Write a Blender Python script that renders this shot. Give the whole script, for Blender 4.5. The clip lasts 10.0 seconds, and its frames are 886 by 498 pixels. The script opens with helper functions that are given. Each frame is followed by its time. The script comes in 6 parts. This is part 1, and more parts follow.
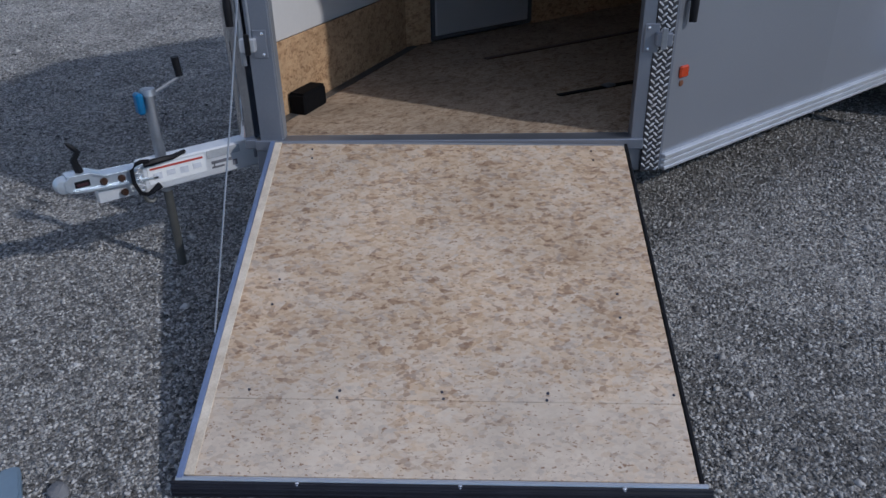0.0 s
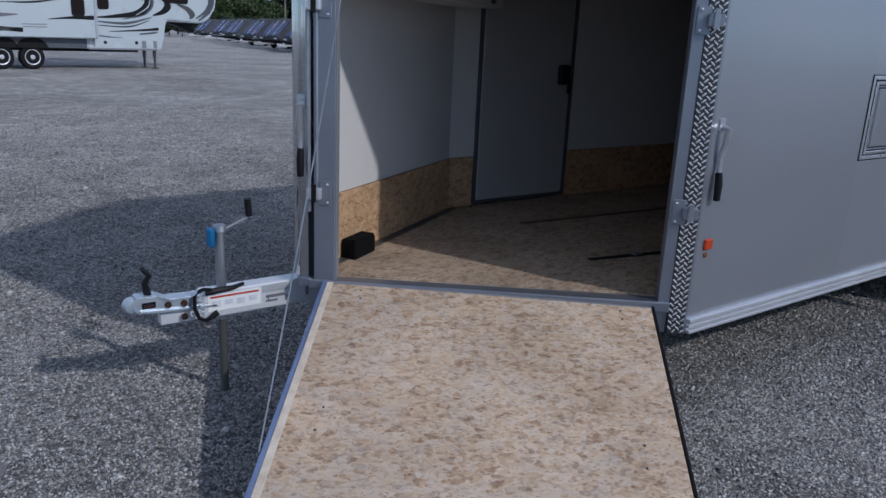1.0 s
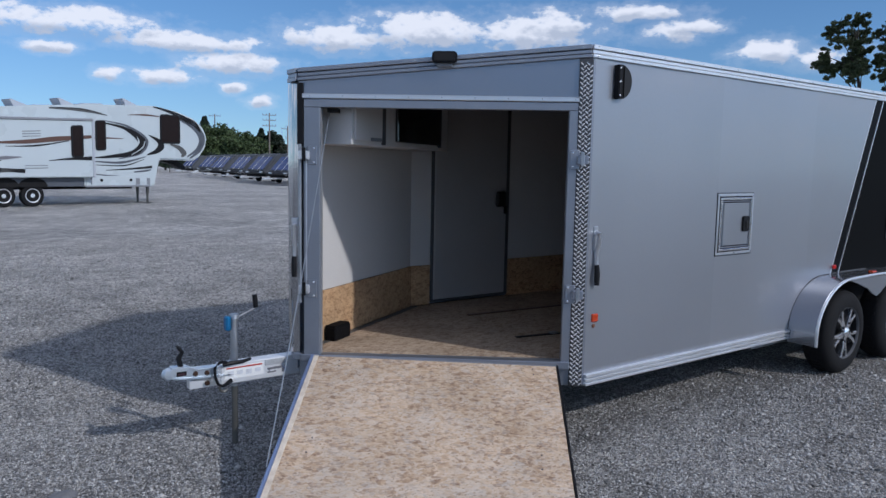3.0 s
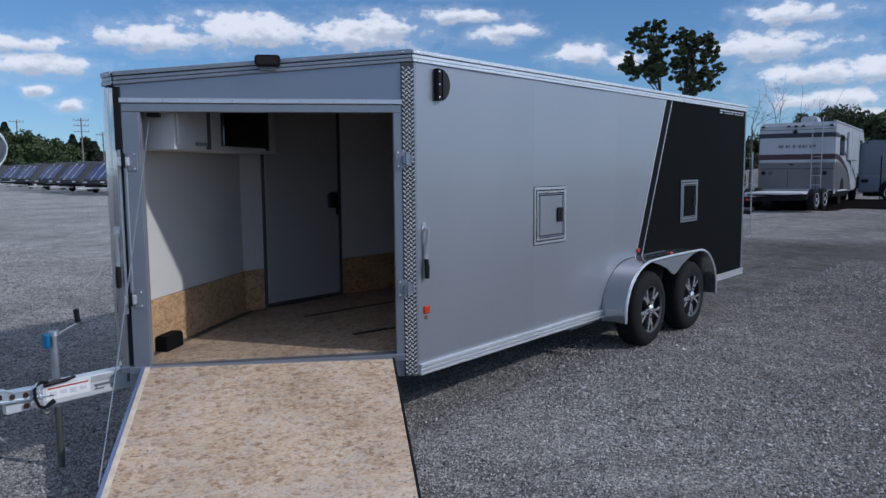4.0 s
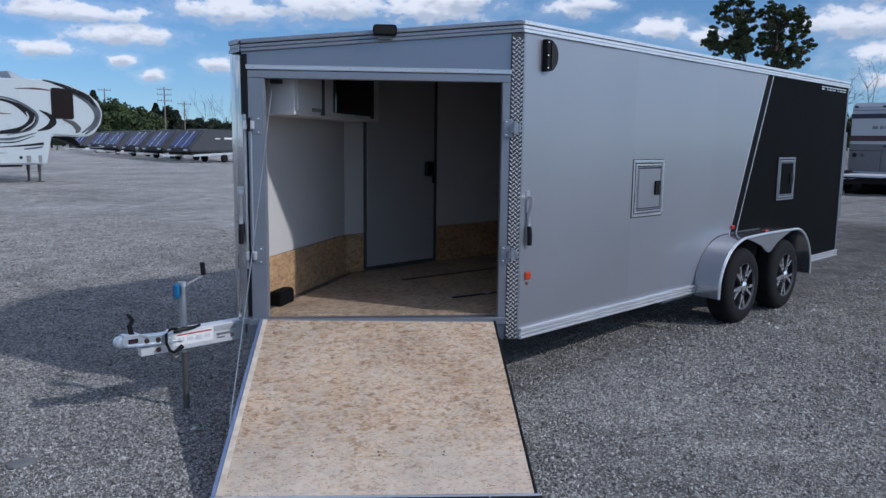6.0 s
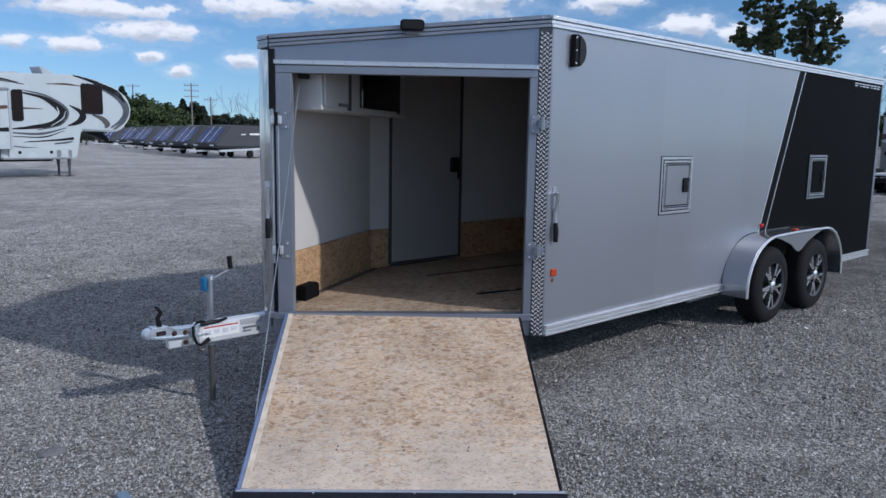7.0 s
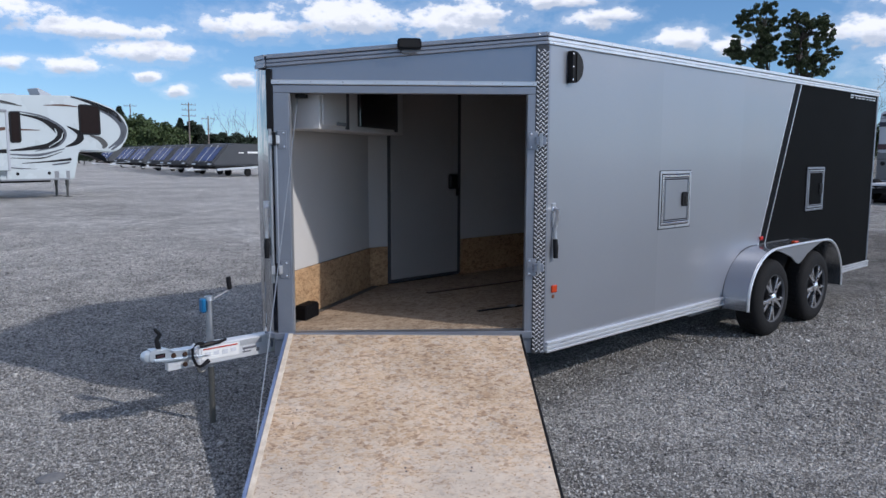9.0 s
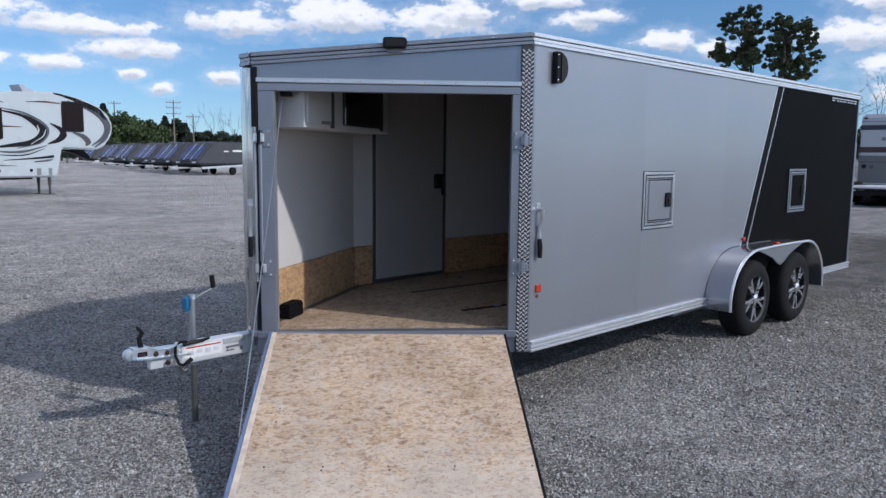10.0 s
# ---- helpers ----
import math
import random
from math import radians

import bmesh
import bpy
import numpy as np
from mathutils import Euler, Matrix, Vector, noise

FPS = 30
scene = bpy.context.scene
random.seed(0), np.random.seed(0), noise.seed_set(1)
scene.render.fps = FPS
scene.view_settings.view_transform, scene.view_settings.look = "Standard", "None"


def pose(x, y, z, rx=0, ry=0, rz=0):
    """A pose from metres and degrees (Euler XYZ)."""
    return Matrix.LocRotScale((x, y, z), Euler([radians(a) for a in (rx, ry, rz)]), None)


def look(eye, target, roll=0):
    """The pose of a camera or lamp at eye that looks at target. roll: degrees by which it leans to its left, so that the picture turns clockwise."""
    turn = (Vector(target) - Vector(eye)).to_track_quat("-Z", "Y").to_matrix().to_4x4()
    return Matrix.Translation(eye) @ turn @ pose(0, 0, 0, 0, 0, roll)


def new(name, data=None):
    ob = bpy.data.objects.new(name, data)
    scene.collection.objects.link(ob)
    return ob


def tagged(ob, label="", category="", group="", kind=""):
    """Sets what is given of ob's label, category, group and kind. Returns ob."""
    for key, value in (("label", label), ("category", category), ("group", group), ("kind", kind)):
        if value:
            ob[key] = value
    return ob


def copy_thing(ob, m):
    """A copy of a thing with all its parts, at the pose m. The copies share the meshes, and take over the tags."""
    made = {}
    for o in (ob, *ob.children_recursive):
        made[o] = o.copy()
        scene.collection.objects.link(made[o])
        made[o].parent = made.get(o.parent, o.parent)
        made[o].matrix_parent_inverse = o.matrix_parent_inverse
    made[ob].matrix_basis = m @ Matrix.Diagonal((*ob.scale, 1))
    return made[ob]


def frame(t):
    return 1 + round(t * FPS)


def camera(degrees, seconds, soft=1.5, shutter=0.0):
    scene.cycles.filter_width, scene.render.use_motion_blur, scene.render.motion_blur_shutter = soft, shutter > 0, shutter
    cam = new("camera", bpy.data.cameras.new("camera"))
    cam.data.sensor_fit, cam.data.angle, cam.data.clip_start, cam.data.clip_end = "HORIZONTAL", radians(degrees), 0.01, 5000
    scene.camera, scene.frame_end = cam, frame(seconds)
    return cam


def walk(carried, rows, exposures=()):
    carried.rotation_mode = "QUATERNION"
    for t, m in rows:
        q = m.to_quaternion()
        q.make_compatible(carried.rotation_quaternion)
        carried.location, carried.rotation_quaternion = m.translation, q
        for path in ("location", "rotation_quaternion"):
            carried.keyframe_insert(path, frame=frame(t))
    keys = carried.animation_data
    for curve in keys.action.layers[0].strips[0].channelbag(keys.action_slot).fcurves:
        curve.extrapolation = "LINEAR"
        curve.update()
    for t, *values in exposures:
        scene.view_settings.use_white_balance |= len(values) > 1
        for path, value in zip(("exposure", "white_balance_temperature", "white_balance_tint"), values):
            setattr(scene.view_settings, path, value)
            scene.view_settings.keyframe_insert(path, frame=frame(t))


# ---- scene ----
cam = camera(61.0, 10.0)
PATH = [
    (0, (-2.494, -1.775, 1.599), (-1.416, -0.379, 0.656), -1.1),
    (0.3, (-2.500, -2.000, 1.575), (-1.442, -0.607, 0.603), -0.8),
    (0.5, (-2.569, -2.148, 1.581), (-1.528, -0.695, 0.683), -0.1),
    (0.7, (-2.646, -2.197, 1.618), (-1.590, -0.681, 0.860), 1.8),
    (0.8, (-2.652, -2.095, 1.588), (-1.560, -0.532, 0.944), 2.0),
    (1, (-2.702, -1.894, 1.608), (-1.565, -0.340, 1.066), 2.6),
    (1.2, (-2.811, -2.073, 1.622), (-1.692, -0.489, 1.135), 1.3),
    (1.5, (-3.020, -2.511, 1.620), (-1.901, -0.900, 1.227), 1.6),
    (1.8, (-3.114, -2.604, 1.652), (-1.945, -1.005, 1.365), 1.7),
    (2, (-3.112, -2.704, 1.654), (-1.937, -1.104, 1.404), 1.6),
    (2.2, (-3.132, -2.803, 1.661), (-1.958, -1.199, 1.437), 1.4),
    (3.3, (-3.300, -2.990, 1.666), (-2.063, -1.435, 1.439), 0.7),
    (3.5, (-3.303, -3.015, 1.655), (-2.000, -1.517, 1.407), 0.5),
    (4, (-3.338, -3.089, 1.660), (-1.826, -1.797, 1.448), -0.5),
    (4.5, (-3.487, -3.084, 1.640), (-1.913, -1.869, 1.428), -1.5),
    (5, (-3.567, -3.085, 1.612), (-2.061, -1.789, 1.385), -0.8),
    (5.5, (-3.593, -3.009, 1.616), (-2.179, -1.629, 1.311), 0.7),
    (6, (-3.604, -3.024, 1.622), (-2.219, -1.608, 1.344), 0.7),
    (6.2, (-3.612, -3.006, 1.613), (-2.252, -1.566, 1.332), 0.8),
    (7.5, (-3.607, -3.006, 1.617), (-2.270, -1.547, 1.329), 0.9),
    (8, (-3.618, -3.015, 1.624), (-2.282, -1.552, 1.352), 0.5),
    (8.5, (-3.629, -3.007, 1.636), (-2.287, -1.548, 1.374), 0.4),
    (9, (-3.603, -2.988, 1.627), (-2.257, -1.530, 1.380), 0.2),
    (9.5, (-3.604, -2.988, 1.629), (-2.252, -1.537, 1.3785), 0.5),
    (10, (-3.601, -2.998, 1.623), (-2.227, -1.565, 1.376), 0.6),
]
walk(cam, [(t, look(eye, target, roll)) for t, eye, target, roll in PATH], [(0.0, -1.08, 5640, 13), (0.5, -0.95, 5620, 13), (1.0, -1.02, 5620, 14), (1.5, -0.67, 5700, 14), (2.2, -0.66, 5720, 14), (3.5, -0.84, 5670, 13), (4.5, -0.86, 5670, 13), (6.0, -0.79, 5650, 13), (7.5, -0.63, 5840, 13), (9.0, -0.52, 5930, 14), (10.0, -0.54, 5930, 14)])

# ---- light ----
SUN_AZ, SUN_EL = math.atan2(-0.923, 0.385), radians(34.5)
to_sun = Vector((math.cos(SUN_EL) * math.cos(SUN_AZ), math.cos(SUN_EL) * math.sin(SUN_AZ), math.sin(SUN_EL)))
sun = new("sun", bpy.data.lights.new("sun", "SUN"))
sun.data.energy, sun.data.angle, sun.data.color = 3.6, radians(1.6), (1.0, 0.93, 0.82)
sun.matrix_world = look(to_sun * 50, (0, 0, 0))

world = bpy.data.worlds.new("sky")
scene.world = world
world.use_nodes = True
wn, wl = world.node_tree.nodes, world.node_tree.links
wn.clear()
w_out, w_bg = wn.new("ShaderNodeOutputWorld"), wn.new("ShaderNodeBackground")
w_sky = wn.new("ShaderNodeTexSky")
w_sky.sky_type, w_sky.sun_disc = "NISHITA", False
w_sky.sun_elevation, w_sky.sun_rotation = SUN_EL, math.pi / 2 - SUN_AZ
w_sky.air_density, w_sky.dust_density, w_sky.ozone_density = 1.0, 0.3, 3.0
w_tc, w_sep = wn.new("ShaderNodeTexCoord"), wn.new("ShaderNodeSeparateXYZ")
wl.new(w_tc.outputs["Generated"], w_sep.inputs[0])

w_flat = wn.new("ShaderNodeVectorMath")
w_flat.operation = "MULTIPLY_ADD"
w_flat.inputs[1].default_value, w_flat.inputs[2].default_value = (1.0, 1.0, 0.92), (0.0, 0.0, 0.045)
wl.new(w_tc.outputs["Generated"], w_flat.inputs[0])
w_norm = wn.new("ShaderNodeVectorMath")
w_norm.operation = "NORMALIZE"
wl.new(w_flat.outputs[0], w_norm.inputs[0])
wl.new(w_norm.outputs[0], w_sky.inputs["Vector"])


def wmath(op, a, b):
    nd = wn.new("ShaderNodeMath")
    nd.operation = op
    for i, v in enumerate((a, b)):
        if isinstance(v, (int, float)):
            nd.inputs[i].default_value = v
        else:
            wl.new(v, nd.inputs[i])
    return nd.outputs[0]


# fair-weather clouds: bearing, height, half width and half height of each heap, in radians
CLOUDS = ((1.242, 0.145, 0.09, 0.011), (1.191, 0.124, 0.06, 0.013), (1.273, 0.102, 0.035, 0.009), (1.192, 0.094, 0.017, 0.007),
          (1.16, 0.078, 0.016, 0.007), (1.086, 0.093, 0.024, 0.01), (1.062, 0.16, 0.072, 0.016), (0.942, 0.172, 0.093, 0.021),
          (0.819, 0.17, 0.091, 0.02), (0.776, 0.18, 0.051, 0.016), (0.639, 0.169, 0.034, 0.013), (0.682, 0.192, 0.054, 0.009),
          (0.523, 0.142, 0.034, 0.013), (0.476, 0.132, 0.028, 0.011), (0.281, 0.177, 0.053, 0.014), (0.302, 0.142, 0.068, 0.017),
          (0.252, 0.106, 0.062, 0.014), (0.194, 0.109, 0.034, 0.015), (0.236, 0.077, 0.065, 0.012), (0.195, 0.058, 0.034, 0.009),
          (1.339, 0.103, 0.017, 0.008), (1.399, 0.129, 0.031, 0.007), (1.395, 0.158, 0.097, 0.015), (0.618, 0.174, 0.039, 0.008))


def wnoise(vec, scale, detail, rough):
    nd = wn.new("ShaderNodeTexNoise")
    nd.inputs["Scale"].default_value, nd.inputs["Detail"].default_value, nd.inputs["Roughness"].default_value = scale, detail, rough
    wl.new(vec, nd.inputs["Vector"])
    return nd.outputs["Fac"]


def wrange(value, a, b, c=0.0, d=1.0, smooth=True):
    nd = wn.new("ShaderNodeMapRange")
    nd.interpolation_type = "SMOOTHSTEP" if smooth else "LINEAR"
    for key, v in zip(("From Min", "From Max", "To Min", "To Max"), (a, b, c, d)):
        nd.inputs[key].default_value = v
    wl.new(value, nd.inputs["Value"])
    return nd.outputs[0]


bearing = wmath("ARCTAN2", w_sep.outputs["Y"], w_sep.outputs["X"])
w_ae = wn.new("ShaderNodeCombineXYZ")
wl.new(bearing, w_ae.inputs[0])
wl.new(wmath("MULTIPLY", w_sep.outputs["Z"], 1.7), w_ae.inputs[1])
puff = wnoise(w_ae.outputs[0], 36.0, 8.0, 0.6)
billow = wnoise(w_ae.outputs[0], 13.0, 3.0, 0.5)
w_p = wn.new("ShaderNodeCombineXYZ")
wl.new(bearing, w_p.inputs[0])
wl.new(w_sep.outputs["Z"], w_p.inputs[1])


def heap(c):
    """Distance from the middle of one cloud, 1 at its rim; its base is flatter than its top."""
    nd, ln = wn.new("ShaderNodeVectorMath"), wn.new("ShaderNodeVectorMath")
    nd.operation, ln.operation = "MULTIPLY_ADD", "LENGTH"
    nd.inputs[1].default_value = (1 / c[2], 1 / c[3], 0)
    nd.inputs[2].default_value = (-c[0] / c[2], -c[1] / c[3], 0)
    wl.new(w_p.outputs[0], nd.inputs[0])
    wl.new(nd.outputs[0], ln.inputs[0])
    return ln.outputs["Value"], nd.outputs[0]


field, low = None, None
for c_ in CLOUDS:
    d_, _v = heap(c_)
    field = d_ if field is None else wmath("MINIMUM", field, d_)
    d2_, _v = heap((c_[0], c_[1] - c_[3] * 0.75, c_[2] * 1.05, c_[3] * 0.8))
    low = d2_ if low is None else wmath("MINIMUM", low, d2_)
ragged = wmath("ADD", field, wmath("ADD", wmath("MULTIPLY", wmath("SUBTRACT", puff, 0.5), 2.7), wmath("MULTIPLY", wmath("SUBTRACT", billow, 0.5), 1.3)))
near_cloud = wrange(ragged, 1.22, 0.52)
veil = wmath("MULTIPLY", wrange(ragged, 1.9, 0.9), 0.18)
# the rest of the sky, beside and above these heaps
w_cmb = wn.new("ShaderNodeCombineXYZ")
wl.new(wmath("ADD", w_sep.outputs["X"], 0.55), w_cmb.inputs[0])
wl.new(w_sep.outputs["Y"], w_cmb.inputs[1])
wl.new(wmath("MULTIPLY", w_sep.outputs["Z"], 2.7), w_cmb.inputs[2])
far_cloud = wrange(wnoise(w_cmb.outputs[0], 9.5, 9.0, 0.57), 0.498, 0.560, smooth=False)
inside = wmath("MULTIPLY", wmath("MULTIPLY", wrange(bearing, 0.05, 0.14), wrange(bearing, 1.62, 1.52)), wrange(w_sep.outputs["Z"], 0.245, 0.205))
cover = wmath("MAXIMUM", wmath("MAXIMUM", near_cloud, veil), wmath("MULTIPLY", far_cloud, wmath("SUBTRACT", 1.0, inside)))
shade = wmath("MULTIPLY", wrange(wmath("ADD", low, wmath("MULTIPLY", wmath("SUBTRACT", puff, 0.5), 3.0)), 1.15, 0.1), 0.9)
w_cc = wn.new("ShaderNodeMix")
w_cc.data_type = "RGBA"
w_cc.inputs["A"].default_value, w_cc.inputs["B"].default_value = (14.2, 14.0, 13.8, 1), (7.6, 8.2, 9.1, 1)
wl.new(shade, w_cc.inputs["Factor"])
w_mix = wn.new("ShaderNodeMix")
w_mix.data_type = "RGBA"
wl.new(wmath("MULTIPLY", cover, 0.94), w_mix.inputs["Factor"])
w_hs = wn.new("ShaderNodeHueSaturation")
w_hs.inputs["Saturation"].default_value, w_hs.inputs["Value"].default_value = 1.08, 1.62
wl.new(w_sky.outputs[0], w_hs.inputs["Color"])
w_tint = wn.new("ShaderNodeVectorMath")
w_tint.operation = "MULTIPLY"
w_tint.inputs[1].default_value = (0.85, 0.95, 1.0)
wl.new(w_hs.outputs[0], w_tint.inputs[0])
wl.new(w_tint.outputs[0], w_mix.inputs["A"])
wl.new(w_cc.outputs["Result"], w_mix.inputs["B"])
wl.new(w_mix.outputs["Result"], w_bg.inputs["Color"])
w_bg.inputs["Strength"].default_value = 0.103
wl.new(w_bg.outputs[0], w_out.inputs[0])


# ---- materials ----
def material(name, base, rough=0.5, metal=0.0, vary=0.12, scale=6.0, fine=90.0, bump=0.05, stretch=(1, 1, 1), second=None, islands=False, per_object=0.0, coat=0.0, spec=0.5, wavy=0.0):
    """Principled surface with colour variation at two scales and fine relief."""
    m = bpy.data.materials.new(name)
    m.use_nodes = True
    nt = m.node_tree
    b = nt.nodes["Principled BSDF"]
    tc, mp = nt.nodes.new("ShaderNodeTexCoord"), nt.nodes.new("ShaderNodeMapping")
    mp.inputs["Scale"].default_value = stretch
    nt.links.new(tc.outputs["Object"], mp.inputs["Vector"])
    n1, n2 = nt.nodes.new("ShaderNodeTexNoise"), nt.nodes.new("ShaderNodeTexNoise")
    n1.inputs["Scale"].default_value, n1.inputs["Detail"].default_value = scale, 5
    n2.inputs["Scale"].default_value, n2.inputs["Detail"].default_value = fine, 3
    for n in (n1, n2):
        nt.links.new(mp.outputs[0], n.inputs["Vector"])
    add = nt.nodes.new("ShaderNodeMath")
    add.operation = "MULTIPLY_ADD"
    nt.links.new(n2.outputs["Fac"], add.inputs[0])
    add.inputs[1].default_value = 0.45
    nt.links.new(n1.outputs["Fac"], add.inputs[2])
    fac = add.outputs[0]
    if islands or per_object:
        src = nt.nodes.new("ShaderNodeNewGeometry").outputs["Random Per Island"] if islands else nt.nodes.new("ShaderNodeObjectInfo").outputs["Random"]
        ma = nt.nodes.new("ShaderNodeMath")
        ma.operation = "MULTIPLY_ADD"
        nt.links.new(src, ma.inputs[0])
        ma.inputs[1].default_value = 0.55 if islands else per_object
        sub = nt.nodes.new("ShaderNodeMath")
        sub.operation = "SUBTRACT"
        nt.links.new(fac, sub.inputs[0])
        sub.inputs[1].default_value = 0.27 if islands else per_object / 2
        nt.links.new(sub.outputs[0], ma.inputs[2])
        fac = ma.outputs[0]
    ramp = nt.nodes.new("ShaderNodeValToRGB")
    ramp.color_ramp.elements[0].position, ramp.color_ramp.elements[1].position = 0.38, 1.05 - 0.05
    lo = [c * (1 - vary) for c in base]
    hi = [min(1, c * (1 + vary)) for c in (second or base)]
    ramp.color_ramp.elements[0].color, ramp.color_ramp.elements[1].color = (*lo, 1), (*hi, 1)
    nt.links.new(fac, ramp.inputs["Fac"])
    nt.links.new(ramp.outputs["Color"], b.inputs["Base Color"])
    rr = nt.nodes.new("ShaderNodeMapRange")
    rr.inputs["To Min"].default_value, rr.inputs["To Max"].default_value = max(0.02, rough * 0.8), min(1, rough * 1.2)
    nt.links.new(n1.outputs["Fac"], rr.inputs["Value"])
    nt.links.new(rr.outputs[0], b.inputs["Roughness"])
    b.inputs["Metallic"].default_value = metal
    b.inputs["Coat Weight"].default_value, b.inputs["Coat Roughness"].default_value = coat, 0.10
    b.inputs["Specular IOR Level"].default_value = spec
    if wavy:
        nw, b0, b1 = nt.nodes.new("ShaderNodeTexNoise"), nt.nodes.new("ShaderNodeBump"), nt.nodes.new("ShaderNodeBump")
        nw.inputs["Scale"].default_value, nw.inputs["Detail"].default_value = 1.0, 0.0
        mw = nt.nodes.new("ShaderNodeMapping")
        mw.inputs["Scale"].default_value = (2.2, 2.2, 0.22)
        nt.links.new(tc.outputs["Object"], mw.inputs["Vector"])
        nt.links.new(mw.outputs[0], nw.inputs["Vector"])
        b0.inputs["Strength"].default_value, b0.inputs["Distance"].default_value = 1.0, wavy
        b1.inputs["Strength"].default_value, b1.inputs["Distance"].default_value = bump, 0.01
        nt.links.new(nw.outputs["Fac"], b0.inputs["Height"])
        nt.links.new(n2.outputs["Fac"], b1.inputs["Height"])
        nt.links.new(b0.outputs[0], b1.inputs["Normal"])
        nt.links.new(b1.outputs[0], b.inputs["Normal"])
    elif bump:
        bp = nt.nodes.new("ShaderNodeBump")
        bp.inputs["Strength"].default_value, bp.inputs["Distance"].default_value = bump, 0.01
        nt.links.new(n2.outputs["Fac"], bp.inputs["Height"])
        nt.links.new(bp.outputs[0], b.inputs["Normal"])
    return m


def strand_board(name, pale, mid, dark, worn=0.4, rough=0.75, bare=None, foot=None):
    """Oriented strand board: flakes of several tones, dark flecks, worn paler areas."""
    m = bpy.data.materials.new(name)
    m.use_nodes = True
    nt = m.node_tree
    N, L = nt.nodes, nt.links
    b = N["Principled BSDF"]
    tc, mp = N.new("ShaderNodeTexCoord"), N.new("ShaderNodeMapping")
    L.new(tc.outputs["Object"], mp.inputs["Vector"])
    wob = N.new("ShaderNodeTexNoise")
    wob.inputs["Scale"].default_value, wob.inputs["Detail"].default_value = 22, 3
    L.new(mp.outputs[0], wob.inputs["Vector"])
    vadd = N.new("ShaderNodeVectorMath")
    vadd.operation = "MULTIPLY_ADD"
    L.new(wob.outputs["Color"], vadd.inputs[0])
    vadd.inputs[1].default_value = (0.009, 0.009, 0.009)
    L.new(mp.outputs[0], vadd.inputs[2])
    st = N.new("ShaderNodeMapping")
    st.inputs["Scale"].default_value = (0.72, 1.15, 1.15)
    L.new(vadd.outputs[0], st.inputs["Vector"])
    v1, v2 = N.new("ShaderNodeTexVoronoi"), N.new("ShaderNodeTexVoronoi")
    v1.inputs["Scale"].default_value, v2.inputs["Scale"].default_value = 34, 85
    sep1, sep2 = N.new("ShaderNodeSeparateColor"), N.new("ShaderNodeSeparateColor")
    for v, s in ((v1, sep1), (v2, sep2)):
        L.new(st.outputs[0], v.inputs["Vector"])
        L.new(v.outputs["Color"], s.inputs[0])
    avg = N.new("ShaderNodeMath")
    avg.operation = "MULTIPLY_ADD"
    L.new(sep2.outputs[0], avg.inputs[0])
    avg.inputs[1].default_value = 0.55
    half = N.new("ShaderNodeMath")
    half.operation = "MULTIPLY"
    L.new(sep1.outputs[0], half.inputs[0])
    half.inputs[1].default_value = 0.45
    L.new(half.outputs[0], avg.inputs[2])
    ramp = N.new("ShaderNodeValToRGB")
    e = ramp.color_ramp.elements
    e[0].position, e[0].color, e[1].position, e[1].color = 0.12, (*dark, 1), 0.78, (*pale, 1)
    x = e.new(0.38)
    x.color = (*mid, 1)
    L.new(avg.outputs[0], ramp.inputs["Fac"])
    big = N.new("ShaderNodeTexNoise")
    big.inputs["Scale"].default_value, big.inputs["Detail"].default_value = 2.6, 3
    big.inputs["Roughness"].default_value = 0.5
    L.new(mp.outputs[0], big.inputs["Vector"])
    br = N.new("ShaderNodeValToRGB")
    br.color_ramp.elements[0].position, br.color_ramp.elements[1].position = 0.64, 1.0
    # the wear stops at the edges of single flakes
    fw, fw2 = N.new("ShaderNodeMath"), N.new("ShaderNodeMath")
    fw.operation = fw2.operation = "MULTIPLY_ADD"
    soft_ = N.new("ShaderNodeMapRange")
    soft_.inputs["To Min"].default_value, soft_.inputs["To Max"].default_value = 0.26, 0.74
    L.new(big.outputs["Fac"], soft_.inputs["Value"])
    L.new(sep1.outputs[1], fw.inputs[0])
    fw.inputs[1].default_value = 0.26
    L.new(soft_.outputs[0], fw.inputs[2])
    L.new(sep2.outputs[1], fw2.inputs[0])
    fw2.inputs[1].default_value = 0.22
    L.new(fw.outputs[0], fw2.inputs[2])
    L.new(fw2.outputs[0], br.inputs["Fac"])
    wm = N.new("ShaderNodeMix")
    wm.data_type = "RGBA"
    wf = N.new("ShaderNodeMath")
    wf.operation = "MULTIPLY"
    if foot:
        sx, fm_, fa = N.new("ShaderNodeSeparateXYZ"), N.new("ShaderNodeMapRange"), N.new("ShaderNodeMath")
        L.new(tc.outputs["Object"], sx.inputs[0])
        L.new(sx.outputs["Y"], fm_.inputs["Value"])
        fm_.inputs["From Min"].default_value, fm_.inputs["From Max"].default_value = foot
        fm_.inputs["To Max"].default_value = 0.30
        fa.operation = "ADD"
        L.new(fw2.outputs[0], fa.inputs[0])
        L.new(fm_.outputs[0], fa.inputs[1])
        L.new(fa.outputs[0], br.inputs["Fac"])
    L.new(br.outputs["Color"], wf.inputs[0])
    wf.inputs[1].default_value = worn
    L.new(wf.outputs[0], wm.inputs["Factor"])
    L.new(ramp.outputs["Color"], wm.inputs["A"])
    wm.inputs["B"].default_value = (*(bare or [min(1, c * 1.15 + 0.03) for c in pale]), 1)
    # dark flecks
    fs = N.new("ShaderNodeMapping")
    fs.inputs["Scale"].default_value = (0.75, 1.3, 1.3)
